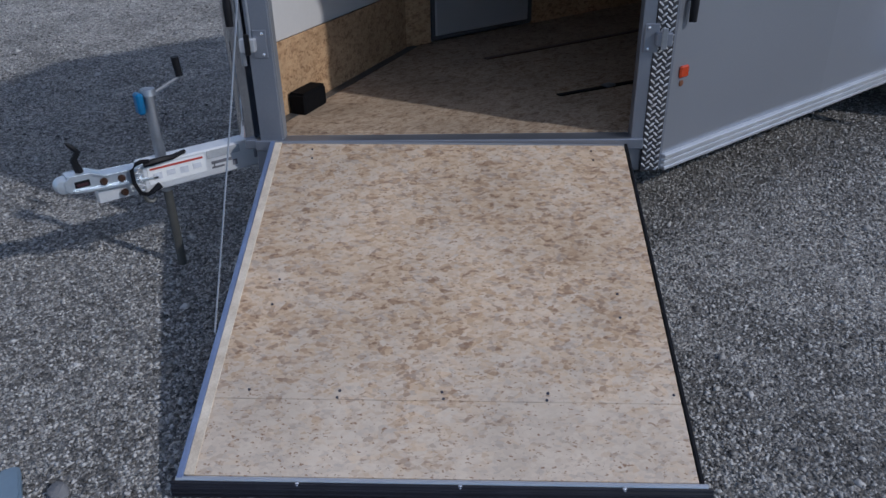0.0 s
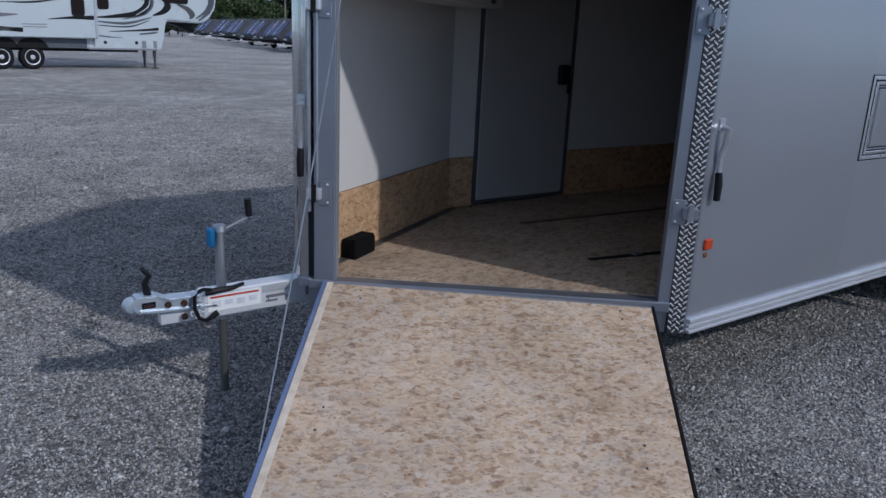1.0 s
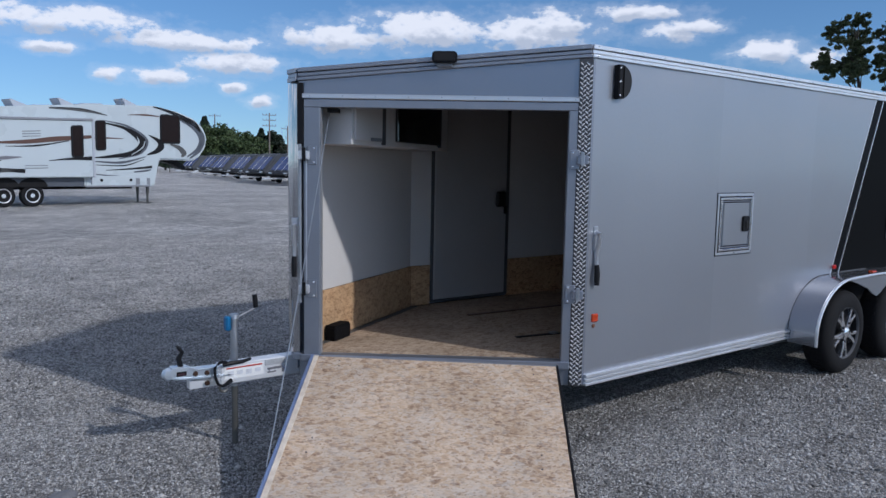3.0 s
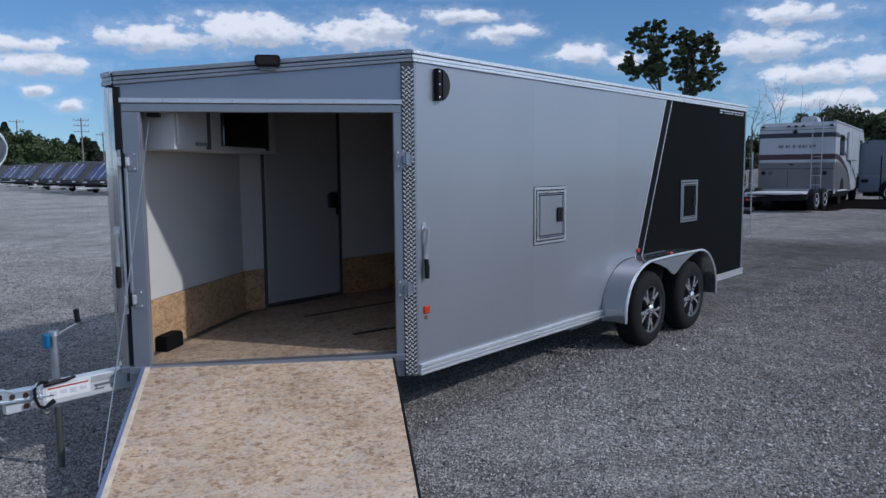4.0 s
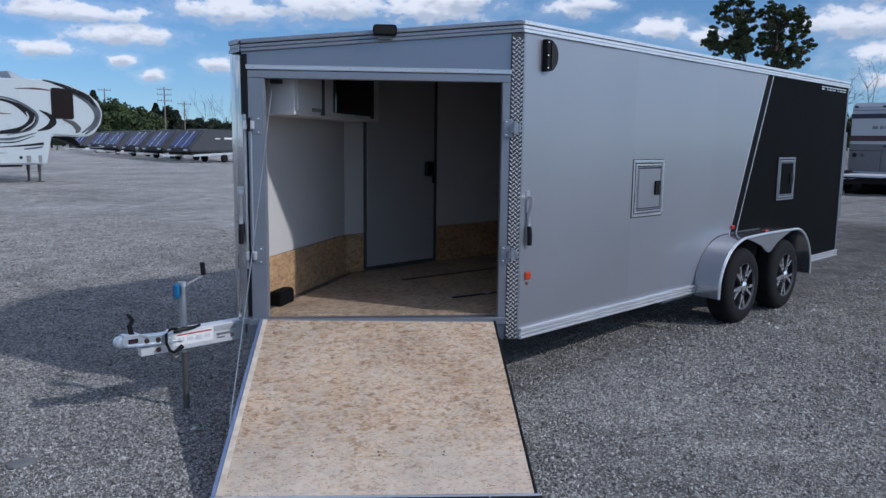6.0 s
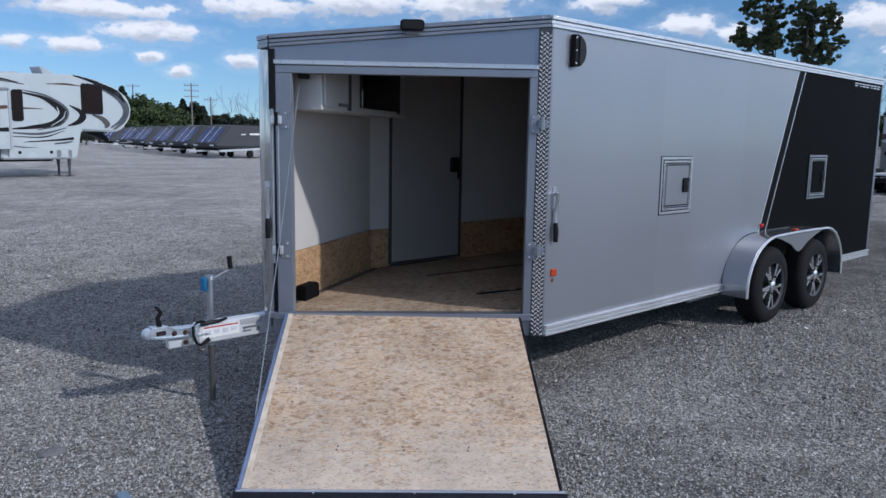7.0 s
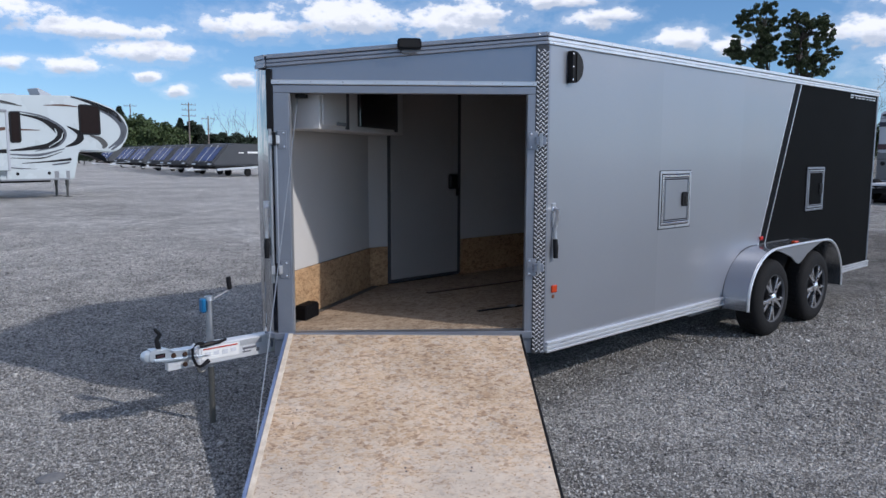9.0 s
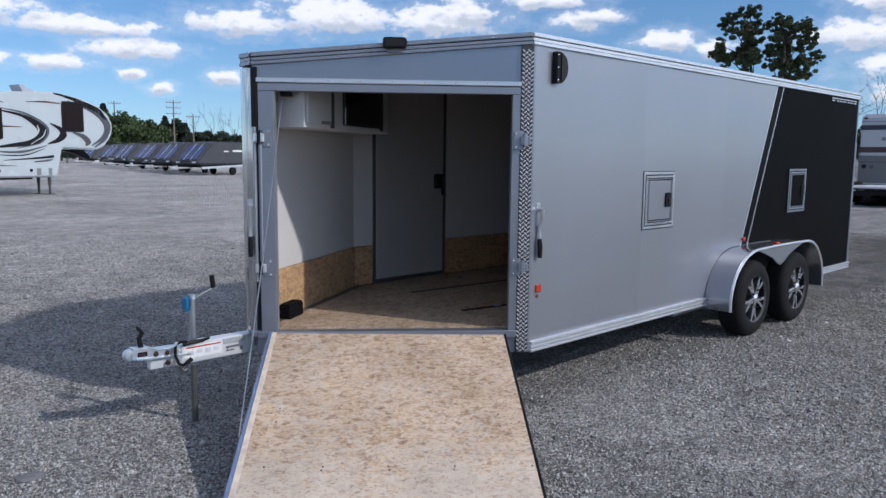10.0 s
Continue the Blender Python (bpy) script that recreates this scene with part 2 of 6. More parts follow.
    L.new(vadd.outputs[0], fs.inputs["Vector"])
    fl = N.new("ShaderNodeTexNoise")
    fl.inputs["Scale"].default_value, fl.inputs["Detail"].default_value = 95, 2
    L.new(fs.outputs[0], fl.inputs["Vector"])
    fr = N.new("ShaderNodeValToRGB")
    fr.color_ramp.elements[0].position, fr.color_ramp.elements[1].position = 0.625, 0.70
    L.new(fl.outputs["Fac"], fr.inputs["Fac"])
    fm = N.new("ShaderNodeMix")
    fm.data_type = "RGBA"
    L.new(fr.outputs["Color"], fm.inputs["Factor"])
    L.new(wm.outputs["Result"], fm.inputs["A"])
    fm.inputs["B"].default_value = (*[c * 1.05 for c in dark], 1)
    gr, gm, gs = N.new("ShaderNodeTexNoise"), N.new("ShaderNodeMapRange"), N.new("ShaderNodeVectorMath")
    gr.inputs["Scale"].default_value, gr.inputs["Detail"].default_value, gr.inputs["Roughness"].default_value = 3.0, 5, 0.55
    gm.inputs["From Min"].default_value, gm.inputs["From Max"].default_value = 0.36, 0.62
    gm.inputs["To Min"].default_value, gm.inputs["To Max"].default_value = 0.86, 1.05
    go = N.new("ShaderNodeMapping")
    go.inputs["Location"].default_value = (3.1, 1.7, 0.4)
    L.new(mp.outputs[0], go.inputs["Vector"])
    L.new(go.outputs[0], gr.inputs["Vector"])
    L.new(gr.outputs["Fac"], gm.inputs["Value"])
    gs.operation = "SCALE"
    L.new(fm.outputs["Result"], gs.inputs[0])
    L.new(gm.outputs[0], gs.inputs["Scale"])
    L.new(gs.outputs[0], b.inputs["Base Color"])
    b.inputs["Roughness"].default_value = rough
    bp = N.new("ShaderNodeBump")
    bp.inputs["Strength"].default_value, bp.inputs["Distance"].default_value = 0.25, 0.004
    L.new(avg.outputs[0], bp.inputs["Height"])
    L.new(bp.outputs[0], b.inputs["Normal"])
    return m


def gravel_material():
    m = bpy.data.materials.new("gravel")
    m.use_nodes = True
    nt = m.node_tree
    N, L = nt.nodes, nt.links
    b = N["Principled BSDF"]
    tc = N.new("ShaderNodeTexCoord")
    v1, v2 = N.new("ShaderNodeTexVoronoi"), N.new("ShaderNodeTexVoronoi")
    v1.distance, v2.distance = "CHEBYCHEV", "MANHATTAN"
    v1.inputs["Scale"].default_value, v2.inputs["Scale"].default_value = 120, 62
    big, mid = N.new("ShaderNodeTexNoise"), N.new("ShaderNodeTexNoise")
    big.inputs["Scale"].default_value, big.inputs["Detail"].default_value = 0.35, 6
    mid.inputs["Scale"].default_value, mid.inputs["Detail"].default_value = 3.0, 4
    warp, wadd = N.new("ShaderNodeTexNoise"), N.new("ShaderNodeVectorMath")
    warp.inputs["Scale"].default_value, warp.inputs["Detail"].default_value = 55, 3
    L.new(tc.outputs["Object"], warp.inputs["Vector"])
    wadd.operation = "MULTIPLY_ADD"
    L.new(warp.outputs["Color"], wadd.inputs[0])
    wadd.inputs[1].default_value = (0.022, 0.022, 0.022)
    L.new(tc.outputs["Object"], wadd.inputs[2])
    for n in (v1, v2):
        L.new(wadd.outputs[0], n.inputs["Vector"])
    for n in (big, mid):
        L.new(tc.outputs["Object"], n.inputs["Vector"])
    s1 = N.new("ShaderNodeSeparateColor")
    L.new(v1.outputs["Color"], s1.inputs[0])
    r = N.new("ShaderNodeValToRGB")
    e = r.color_ramp.elements
    e[0].position, e[0].color, e[1].position, e[1].color = 0.0, (0.10, 0.095, 0.09, 1), 1.0, (0.86, 0.835, 0.80, 1)
    x = e.new(0.5)
    x.color = (0.29, 0.28, 0.27, 1)
    s2 = N.new("ShaderNodeSeparateColor")
    L.new(v2.outputs["Color"], s2.inputs[0])
    wv = N.new("ShaderNodeMath")
    wv.operation = "MULTIPLY_ADD"
    L.new(s2.outputs[0], wv.inputs[0])
    wv.inputs[1].default_value = 0.62
    hf = N.new("ShaderNodeMath")
    hf.operation = "MULTIPLY"
    L.new(s1.outputs[0], hf.inputs[0])
    hf.inputs[1].default_value = 0.38
    L.new(hf.outputs[0], wv.inputs[2])
    L.new(wv.outputs[0], r.inputs["Fac"])
    hue = N.new("ShaderNodeMix")
    hue.data_type = "RGBA"
    hue.inputs["A"].default_value, hue.inputs["B"].default_value = (1.06, 1.0, 0.92, 1), (1.0, 1.0, 0.99, 1)
    L.new(s2.outputs[1], hue.inputs["Factor"])
    hm = N.new("ShaderNodeVectorMath")
    hm.operation = "MULTIPLY"
    L.new(r.outputs["Color"], hm.inputs[0])
    L.new(hue.outputs["Result"], hm.inputs[1])
    tone = N.new("ShaderNodeMath")
    tone.operation = "MULTIPLY_ADD"
    L.new(big.outputs["Fac"], tone.inputs[0])
    tone.inputs[1].default_value = 1.0
    L.new(mid.outputs["Fac"], tone.inputs[2])
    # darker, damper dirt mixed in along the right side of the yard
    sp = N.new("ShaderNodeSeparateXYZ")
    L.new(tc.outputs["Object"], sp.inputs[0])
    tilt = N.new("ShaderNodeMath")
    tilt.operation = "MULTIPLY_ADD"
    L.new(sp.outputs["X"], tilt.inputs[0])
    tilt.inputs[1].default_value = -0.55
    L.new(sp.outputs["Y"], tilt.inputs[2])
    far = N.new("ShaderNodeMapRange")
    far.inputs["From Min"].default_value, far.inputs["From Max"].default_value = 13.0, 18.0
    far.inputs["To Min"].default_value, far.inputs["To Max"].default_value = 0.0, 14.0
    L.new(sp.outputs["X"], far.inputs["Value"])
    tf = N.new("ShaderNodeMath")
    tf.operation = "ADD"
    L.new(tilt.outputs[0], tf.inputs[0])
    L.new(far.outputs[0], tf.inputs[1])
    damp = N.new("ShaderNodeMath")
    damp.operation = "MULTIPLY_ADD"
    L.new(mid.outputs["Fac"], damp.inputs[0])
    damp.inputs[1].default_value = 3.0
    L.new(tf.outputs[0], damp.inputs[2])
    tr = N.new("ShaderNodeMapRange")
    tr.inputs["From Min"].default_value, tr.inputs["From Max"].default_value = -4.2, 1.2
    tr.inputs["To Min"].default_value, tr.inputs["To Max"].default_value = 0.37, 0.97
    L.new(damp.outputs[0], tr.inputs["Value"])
    t2 = N.new("ShaderNodeMapRange")
    t2.inputs["From Min"].default_value, t2.inputs["From Max"].default_value = 0.7, 1.3
    t2.inputs["To Min"].default_value, t2.inputs["To Max"].default_value = 0.62, 1.32
    L.new(tone.outputs[0], t2.inputs["Value"])
    # paler farther off along y: sunlight on the yard put into the gravel colour
    sunlit = N.new("ShaderNodeMapRange")
    sunlit.inputs["From Min"].default_value, sunlit.inputs["From Max"].default_value = 1.2, 7.5
    sunlit.inputs["To Min"].default_value, sunlit.inputs["To Max"].default_value = 0.84, 1.56
    L.new(sp.outputs["Y"], sunlit.inputs["Value"])
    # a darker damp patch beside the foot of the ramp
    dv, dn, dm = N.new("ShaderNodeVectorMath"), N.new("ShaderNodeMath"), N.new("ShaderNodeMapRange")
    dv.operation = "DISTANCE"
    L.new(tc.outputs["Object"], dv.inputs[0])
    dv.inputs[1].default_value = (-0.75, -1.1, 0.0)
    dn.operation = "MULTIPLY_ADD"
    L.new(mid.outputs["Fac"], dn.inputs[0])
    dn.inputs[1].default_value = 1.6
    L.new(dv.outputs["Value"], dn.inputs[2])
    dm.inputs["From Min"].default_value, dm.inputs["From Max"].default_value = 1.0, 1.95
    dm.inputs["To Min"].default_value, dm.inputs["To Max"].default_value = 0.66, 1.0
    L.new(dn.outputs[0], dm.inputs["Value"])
    # a step in lightness across y, sun and shade put into the colour
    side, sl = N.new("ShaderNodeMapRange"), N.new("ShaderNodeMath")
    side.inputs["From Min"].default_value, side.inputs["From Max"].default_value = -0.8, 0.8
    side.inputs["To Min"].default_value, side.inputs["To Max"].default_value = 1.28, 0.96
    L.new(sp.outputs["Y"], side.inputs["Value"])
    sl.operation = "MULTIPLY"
    L.new(sunlit.outputs[0], sl.inputs[0])
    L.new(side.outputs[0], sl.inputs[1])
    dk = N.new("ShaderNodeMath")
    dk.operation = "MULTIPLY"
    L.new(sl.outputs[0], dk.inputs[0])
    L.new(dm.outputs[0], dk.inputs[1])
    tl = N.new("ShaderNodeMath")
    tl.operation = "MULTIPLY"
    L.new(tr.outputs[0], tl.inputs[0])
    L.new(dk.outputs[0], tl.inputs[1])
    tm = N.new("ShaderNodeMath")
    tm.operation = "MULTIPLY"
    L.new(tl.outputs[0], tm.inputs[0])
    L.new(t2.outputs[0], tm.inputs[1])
    pn, pr, pmul = N.new("ShaderNodeTexNoise"), N.new("ShaderNodeMapRange"), N.new("ShaderNodeMath")
    pn.inputs["Scale"].default_value, pn.inputs["Detail"].default_value, pn.inputs["Roughness"].default_value = 1.7, 9, 0.72
    L.new(tc.outputs["Object"], pn.inputs["Vector"])
    pr.inputs["From Min"].default_value, pr.inputs["From Max"].default_value = 0.34, 0.66
    pr.inputs["To Min"].default_value, pr.inputs["To Max"].default_value = 0.78, 1.22
    L.new(pn.outputs["Fac"], pr.inputs["Value"])
    pmul.operation = "MULTIPLY"
    L.new(tm.outputs[0], pmul.inputs[0])
    L.new(pr.outputs[0], pmul.inputs[1])
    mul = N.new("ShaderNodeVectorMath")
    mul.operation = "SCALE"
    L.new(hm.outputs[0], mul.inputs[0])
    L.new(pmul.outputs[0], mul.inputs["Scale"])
    # brown soil shows through where the gravel is thin
    sf, sm, sv = N.new("ShaderNodeMapRange"), N.new("ShaderNodeMix"), N.new("ShaderNodeVectorMath")
    sf.inputs["From Min"].default_value, sf.inputs["From Max"].default_value = 0.5, 0.85
    L.new(tr.outputs[0], sf.inputs["Value"])
    sm.data_type = "RGBA"
    sm.inputs["A"].default_value, sm.inputs["B"].default_value = (1.04, 1.0, 0.94, 1), (0.98, 1.0, 1.02, 1)
    L.new(sf.outputs[0], sm.inputs["Factor"])
    sv.operation = "MULTIPLY"
    L.new(mul.outputs[0], sv.inputs[0])
    L.new(sm.outputs["Result"], sv.inputs[1])
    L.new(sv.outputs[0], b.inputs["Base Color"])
    b.inputs["Roughness"].default_value = 0.85
    h = N.new("ShaderNodeMath")
    h.operation = "ADD"
    L.new(v1.outputs["Distance"], h.inputs[0])
    L.new(v2.outputs["Distance"], h.inputs[1])
    bp = N.new("ShaderNodeBump")
    bp.invert = True
    bp.inputs["Strength"].default_value, bp.inputs["Distance"].default_value = 0.9, 0.02
    L.new(h.outputs[0], bp.inputs["Height"])
    L.new(bp.outputs[0], b.inputs["Normal"])
    return m


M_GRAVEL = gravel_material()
M_STONE = material("loose_stone", (0.10, 0.095, 0.09), 0.85, vary=0.45, scale=30, fine=200, bump=0.2, second=(0.41, 0.40, 0.385), islands=True)
M_SILVER = material("silver_painted_aluminium", (0.37, 0.385, 0.42), 0.37, 0.68, vary=0.07, scale=0.8, fine=160, bump=0.0, per_object=0.6, wavy=0.006, coat=0.35)
M_FENDER = material("glossy_silver_fender", (0.40, 0.415, 0.45), 0.2, 0.85, vary=0.05, scale=1.5, fine=160, bump=0.0, wavy=0.01, coat=0.5)
M_FACE = material("silver_front_panel", (0.275, 0.30, 0.355), 0.30, 0.85, vary=0.05, scale=1.5, fine=160, bump=0.012, wavy=0.012)
M_CHAR = material("charcoal_painted_aluminium", (0.0066, 0.0070, 0.0076), 0.6, 0.0, vary=0.12, scale=1.0, fine=180, bump=0.01, spec=0.03)
M_BLACKPANEL = material("black_stripe", (0.0035, 0.0035, 0.0045), 0.5, 0.0, vary=0.1, bump=0.01, spec=0.08)
M_ALU = material("mill_aluminium", (0.66, 0.68, 0.72), 0.34, 0.85, vary=0.08, scale=5, fine=140, bump=0.03)
M_ALU_W = material("bright_aluminium", (0.80, 0.81, 0.83), 0.30, 0.7, vary=0.08, scale=8, fine=120, bump=0.03)
M_FRAME = material("weathered_aluminium_frame", (0.30, 0.32, 0.365), 0.40, 0.75, vary=0.10, scale=4, fine=120, bump=0.03)
M_MIRROR = material("polished_stainless", (0.55, 0.57, 0.60), 0.07, 1.0, vary=0.04, scale=2, fine=40, bump=0.01)
M_PLATE = material("bright_tread_plate", (0.075, 0.075, 0.08), 0.38, 0.5, vary=0.2, scale=12, fine=80, bump=0.03)
M_PLATE_HI = material("polished_tread", (0.95, 0.95, 0.96), 0.22, 0.45, vary=0.06, scale=20, fine=80, bump=0.0)
M_CHROME = material("polished_alloy", (0.82, 0.83, 0.85), 0.18, 0.9, vary=0.05, scale=9, fine=80, bump=0.0)
M_BEAM = material("bright_beam_aluminium", (0.78, 0.79, 0.80), 0.38, 0.35, vary=0.08, scale=8, fine=120, bump=0.03)
M_PLATED = material("bright_zinc_plate", (0.60, 0.66, 0.72), 0.30, 0.6, vary=0.15, scale=12, fine=120, bump=0.03)
M_LEG = material("dull_leg_steel", (0.105, 0.105, 0.098), 0.5, 0.4, vary=0.25, scale=10, fine=120, bump=0.05)
M_ZINC = material("zinc_steel", (0.40, 0.42, 0.45), 0.42, 0.9, vary=0.15, scale=14, fine=120, bump=0.04)
M_BLACK = material("black_plastic", (0.010, 0.010, 0.012), 0.5, vary=0.2, scale=20, bump=0.05, spec=0.2)
M_LAMP = material("smoked_lamp_lens", (0.016, 0.014, 0.013), 0.4, vary=0.2, bump=0.0, spec=0.3)
M_RUBBER = material("black_rubber", (0.006, 0.006, 0.007), 0.8, vary=0.3, scale=14, fine=150, bump=0.15, spec=0.1)
M_FLAP = material("blue_black_rubber", (0.013, 0.014, 0.022), 0.42, vary=0.3, scale=14, fine=150, bump=0.1, spec=0.5)
M_TYRE = material("tyre_rubber", (0.012, 0.012, 0.013), 0.8, vary=0.3, scale=10, fine=120, bump=0.2, spec=0.2)
M_UNDER = material("dark_underside", (0.018, 0.018, 0.019), 0.85, vary=0.3, scale=5, bump=0.1, spec=0.1)
M_ORANGE = material("amber_lens", (0.48, 0.05, 0.01), 0.25, vary=0.1, bump=0.0, coat=0.4)
M_AMBER = material("brown_amber_lens", (0.16, 0.06, 0.025), 0.35, vary=0.1, bump=0.0)
M_RED = material("red_lens", (0.5, 0.015, 0.01), 0.25, vary=0.1, bump=0.0, coat=0.4)
M_LINER = material("white_vinyl_liner", (0.62, 0.605, 0.59), 0.5, vary=0.05, scale=2, fine=70, bump=0.03, spec=0.3)
# near-black ceiling: the dimness inside the trailer is put into its colour
M_CEIL = material("darkened_ceiling", (0.07, 0.068, 0.065), 0.6, vary=0.05, scale=2, fine=70, bump=0.03)
# white door greyed, so its colour carries the shade deep inside
M_DOORIN = material("dimmed_white_door", (0.37, 0.36, 0.355), 0.4, vary=0.05, scale=2, fine=70, bump=0.02)
M_GASKET = material("dark_gasket", (0.085, 0.088, 0.095), 0.6, vary=0.2, bump=0.05, spec=0.2)
M_DECK = strand_board("worn_strand_board_deck", (0.66, 0.50, 0.345), (0.525, 0.36, 0.225), (0.30, 0.19, 0.12), worn=0.62, bare=(0.68, 0.61, 0.525), foot=(0.95, 1.45))
M_FLOOR = strand_board("trailer_floor_strand_board", (0.50, 0.39, 0.28), (0.39, 0.28, 0.185), (0.22, 0.145, 0.09), worn=0.4)
M_KICK = strand_board("golden_strand_board", (0.57, 0.375, 0.21), (0.47, 0.29, 0.15), (0.28, 0.16, 0.08), worn=0.2)
M_BLUEALU = material("blue_tinted_aluminium", (0.26, 0.33, 0.52), 0.38, 0.6, vary=0.2, scale=9, fine=120, bump=0.03)
M_WORN = material("worn_pale_edge", (0.55, 0.43, 0.31), 0.7, vary=0.15, scale=14, fine=160, bump=0.1, second=(0.74, 0.66, 0.54))
M_BOLT = material("dark_bolt", (0.05, 0.055, 0.08), 0.4, 0.6, vary=0.3, bump=0.0)
M_BOLTHEAD = material("rusty_bolt_head", (0.07, 0.035, 0.022), 0.45, 0.4, vary=0.3, bump=0.0)
M_SCREW = material("bright_screw", (0.85, 0.86, 0.88), 0.25, 0.8, vary=0.05, bump=0.0)
M_WHITE = material("white_gelcoat", (0.50, 0.555, 0.575), 0.28, vary=0.04, scale=1.0, fine=50, bump=0.01, coat=0.3)
M_CREAM = material("cream_gelcoat", (0.42, 0.445, 0.49), 0.35, vary=0.05, scale=1.0, fine=50, bump=0.01)
M_TTBODY = material("weathered_blue_white_siding", (0.165, 0.195, 0.26), 0.5, vary=0.08, scale=1.0, fine=50, bump=0.01)
M_TAN = material("taupe_paint", (0.075, 0.076, 0.076), 0.4, vary=0.06, scale=1.5, bump=0.01)
M_GREY = material("grey_paint", (0.22, 0.23, 0.25), 0.45, vary=0.1, scale=2, bump=0.02)
M_SLATE = material("slate_graphic", (0.085, 0.095, 0.115), 0.4, vary=0.1, bump=0.0)
M_BLUEBAND = material("navy_band", (0.018, 0.021, 0.042), 0.4, vary=0.1, bump=0.0)
M_MAROON = material("maroon_band", (0.048, 0.018, 0.024), 0.4, vary=0.1, bump=0.0)
M_GLASS = material("dark_tinted_glass", (0.02, 0.018, 0.018), 0.08, vary=0.1, bump=0.0, coat=0.5)
M_BROWNGLASS = material("bronze_tinted_glass", (0.018, 0.012, 0.011), 0.25, vary=0.1, bump=0.0, spec=0.12)
M_BLUEGLASS = material("blue_tinted_panel", (0.02, 0.045, 0.15), 0.22, vary=0.2, scale=1, bump=0.0, coat=0.25)
M_SILVERLOW = material("silver_grey_paint", (0.12, 0.122, 0.13), 0.35, vary=0.08, scale=1.5, bump=0.01)
M_CAP = material("dark_grey_cap", (0.060, 0.064, 0.072), 0.5, vary=0.1, scale=2, bump=0.02, per_object=0.3)
M_BROWN = material("brown_graphic", (0.10, 0.05, 0.035), 0.4, vary=0.1, bump=0.0)
M_BLUECAP = material("blue_plastic_cap", (0.008, 0.15, 0.34), 0.4, vary=0.15, bump=0.0)
M_STICKER = material("white_warning_sticker", (0.82, 0.82, 0.80), 0.5, vary=0.06, bump=0.0)
M_STICKRED = material("red_sticker_bar", (0.45, 0.05, 0.03), 0.5, vary=0.1, bump=0.0)
M_PALE = material("pale_grey_print", (0.62, 0.63, 0.66), 0.5, vary=0.15, scale=60, bump=0.0)
M_INK = material("sticker_ink", (0.16, 0.16, 0.18), 0.6, vary=0.2, bump=0.0)
M_BARK = material("bark", (0.055, 0.045, 0.038), 0.9, vary=0.3, scale=8, bump=0.4)
M_BARE = material("bare_grey_bark", (0.10, 0.095, 0.095), 0.9, vary=0.2, scale=8, bump=0.3)
M_POLE = material("weathered_pole_wood", (0.20, 0.17, 0.15), 0.9, vary=0.2, scale=6, bump=0.3)
M_LEAF = material("oak_leaves", (0.024, 0.037, 0.015), 0.65, vary=0.35, scale=1.5, second=(0.056, 0.076, 0.028), islands=True, bump=0.0)
M_LEAF2 = material("fresh_leaves", (0.030, 0.050, 0.016), 0.7, vary=0.3, scale=0.4, second=(0.058, 0.088, 0.028), islands=True, bump=0.0)
M_CONIF = material("conifer_needles", (0.008, 0.018, 0.010), 0.8, vary=0.35, scale=0.6, second=(0.022, 0.036, 0.018), islands=True, bump=0.0)
M_GRASS = material("dry_weeds", (0.045, 0.045, 0.026), 0.8, vary=0.35, scale=1, second=(0.10, 0.09, 0.06), islands=True, bump=0.0)
M_DULL = material("dull_grey_stone", (0.17, 0.17, 0.175), 0.9, vary=0.2, scale=14, bump=0.3)
M_CONCRETE = material("pale_stone", (0.40, 0.41, 0.42), 0.8, vary=0.2, scale=10, bump=0.2)


# ---- building tools ----
def part(name, bm, mat, parent=None, label="", smooth=False):
    me = bpy.data.meshes.new(name)
    bm.normal_update()
    bm.to_mesh(me)
    bm.free()
    me.materials.append(mat)
    if smooth:
        me.polygons.foreach_set("use_smooth", [True] * len(me.polygons))
        me.set_sharp_from_angle(angle=radians(40))
    ob = new(name, me)
    if parent is not None:
        ob.parent = parent
        shift = parent.location if parent.parent is None else Vector((0, 0, 0))
        ob.matrix_parent_inverse = Matrix.Translation(-shift)
    if label:
        ob["label"] = label
    return ob


def thing(name, at, label, category, group="", kind=""):
    ob = new(name)
    ob.location = at
    ob.empty_display_size = 0.2
    return tagged(ob, label, category, group, kind)


def solid(name, bm, mat, label, category, group="", kind="", smooth=False):
    return tagged(part(name, bm, mat, None, "", smooth), label, category, group, kind)


def bx(x0, x1, y0, y1, z0, z1, b=0.004, m=None, into=None):
    """A box with bevelled edges; added to into when given."""
    bm = bmesh.new()
    r = bmesh.ops.create_cube(bm, size=1)
    sx, sy, sz = abs(x1 - x0), abs(y1 - y0), abs(z1 - z0)
    bmesh.ops.scale(bm, vec=(sx, sy, sz), verts=bm.verts)
    b = min(b, 0.45 * min(sx, sy, sz))
    if b > 0:
        bmesh.ops.bevel(bm, geom=bm.edges[:], offset=b, segments=1, affect="EDGES")
    bmesh.ops.translate(bm, vec=((x0 + x1) / 2, (y0 + y1) / 2, (z0 + z1) / 2), verts=bm.verts)
    if m is not None:
        bmesh.ops.transform(bm, matrix=m, verts=bm.verts)
    return merge(into, bm)


def merge(into, bm):
    if into is None:
        return bm
    me = bpy.data.meshes.new("tmp")
    bm.to_mesh(me)
    bm.free()
    into.from_mesh(me)
    bpy.data.meshes.remove(me)
    return into


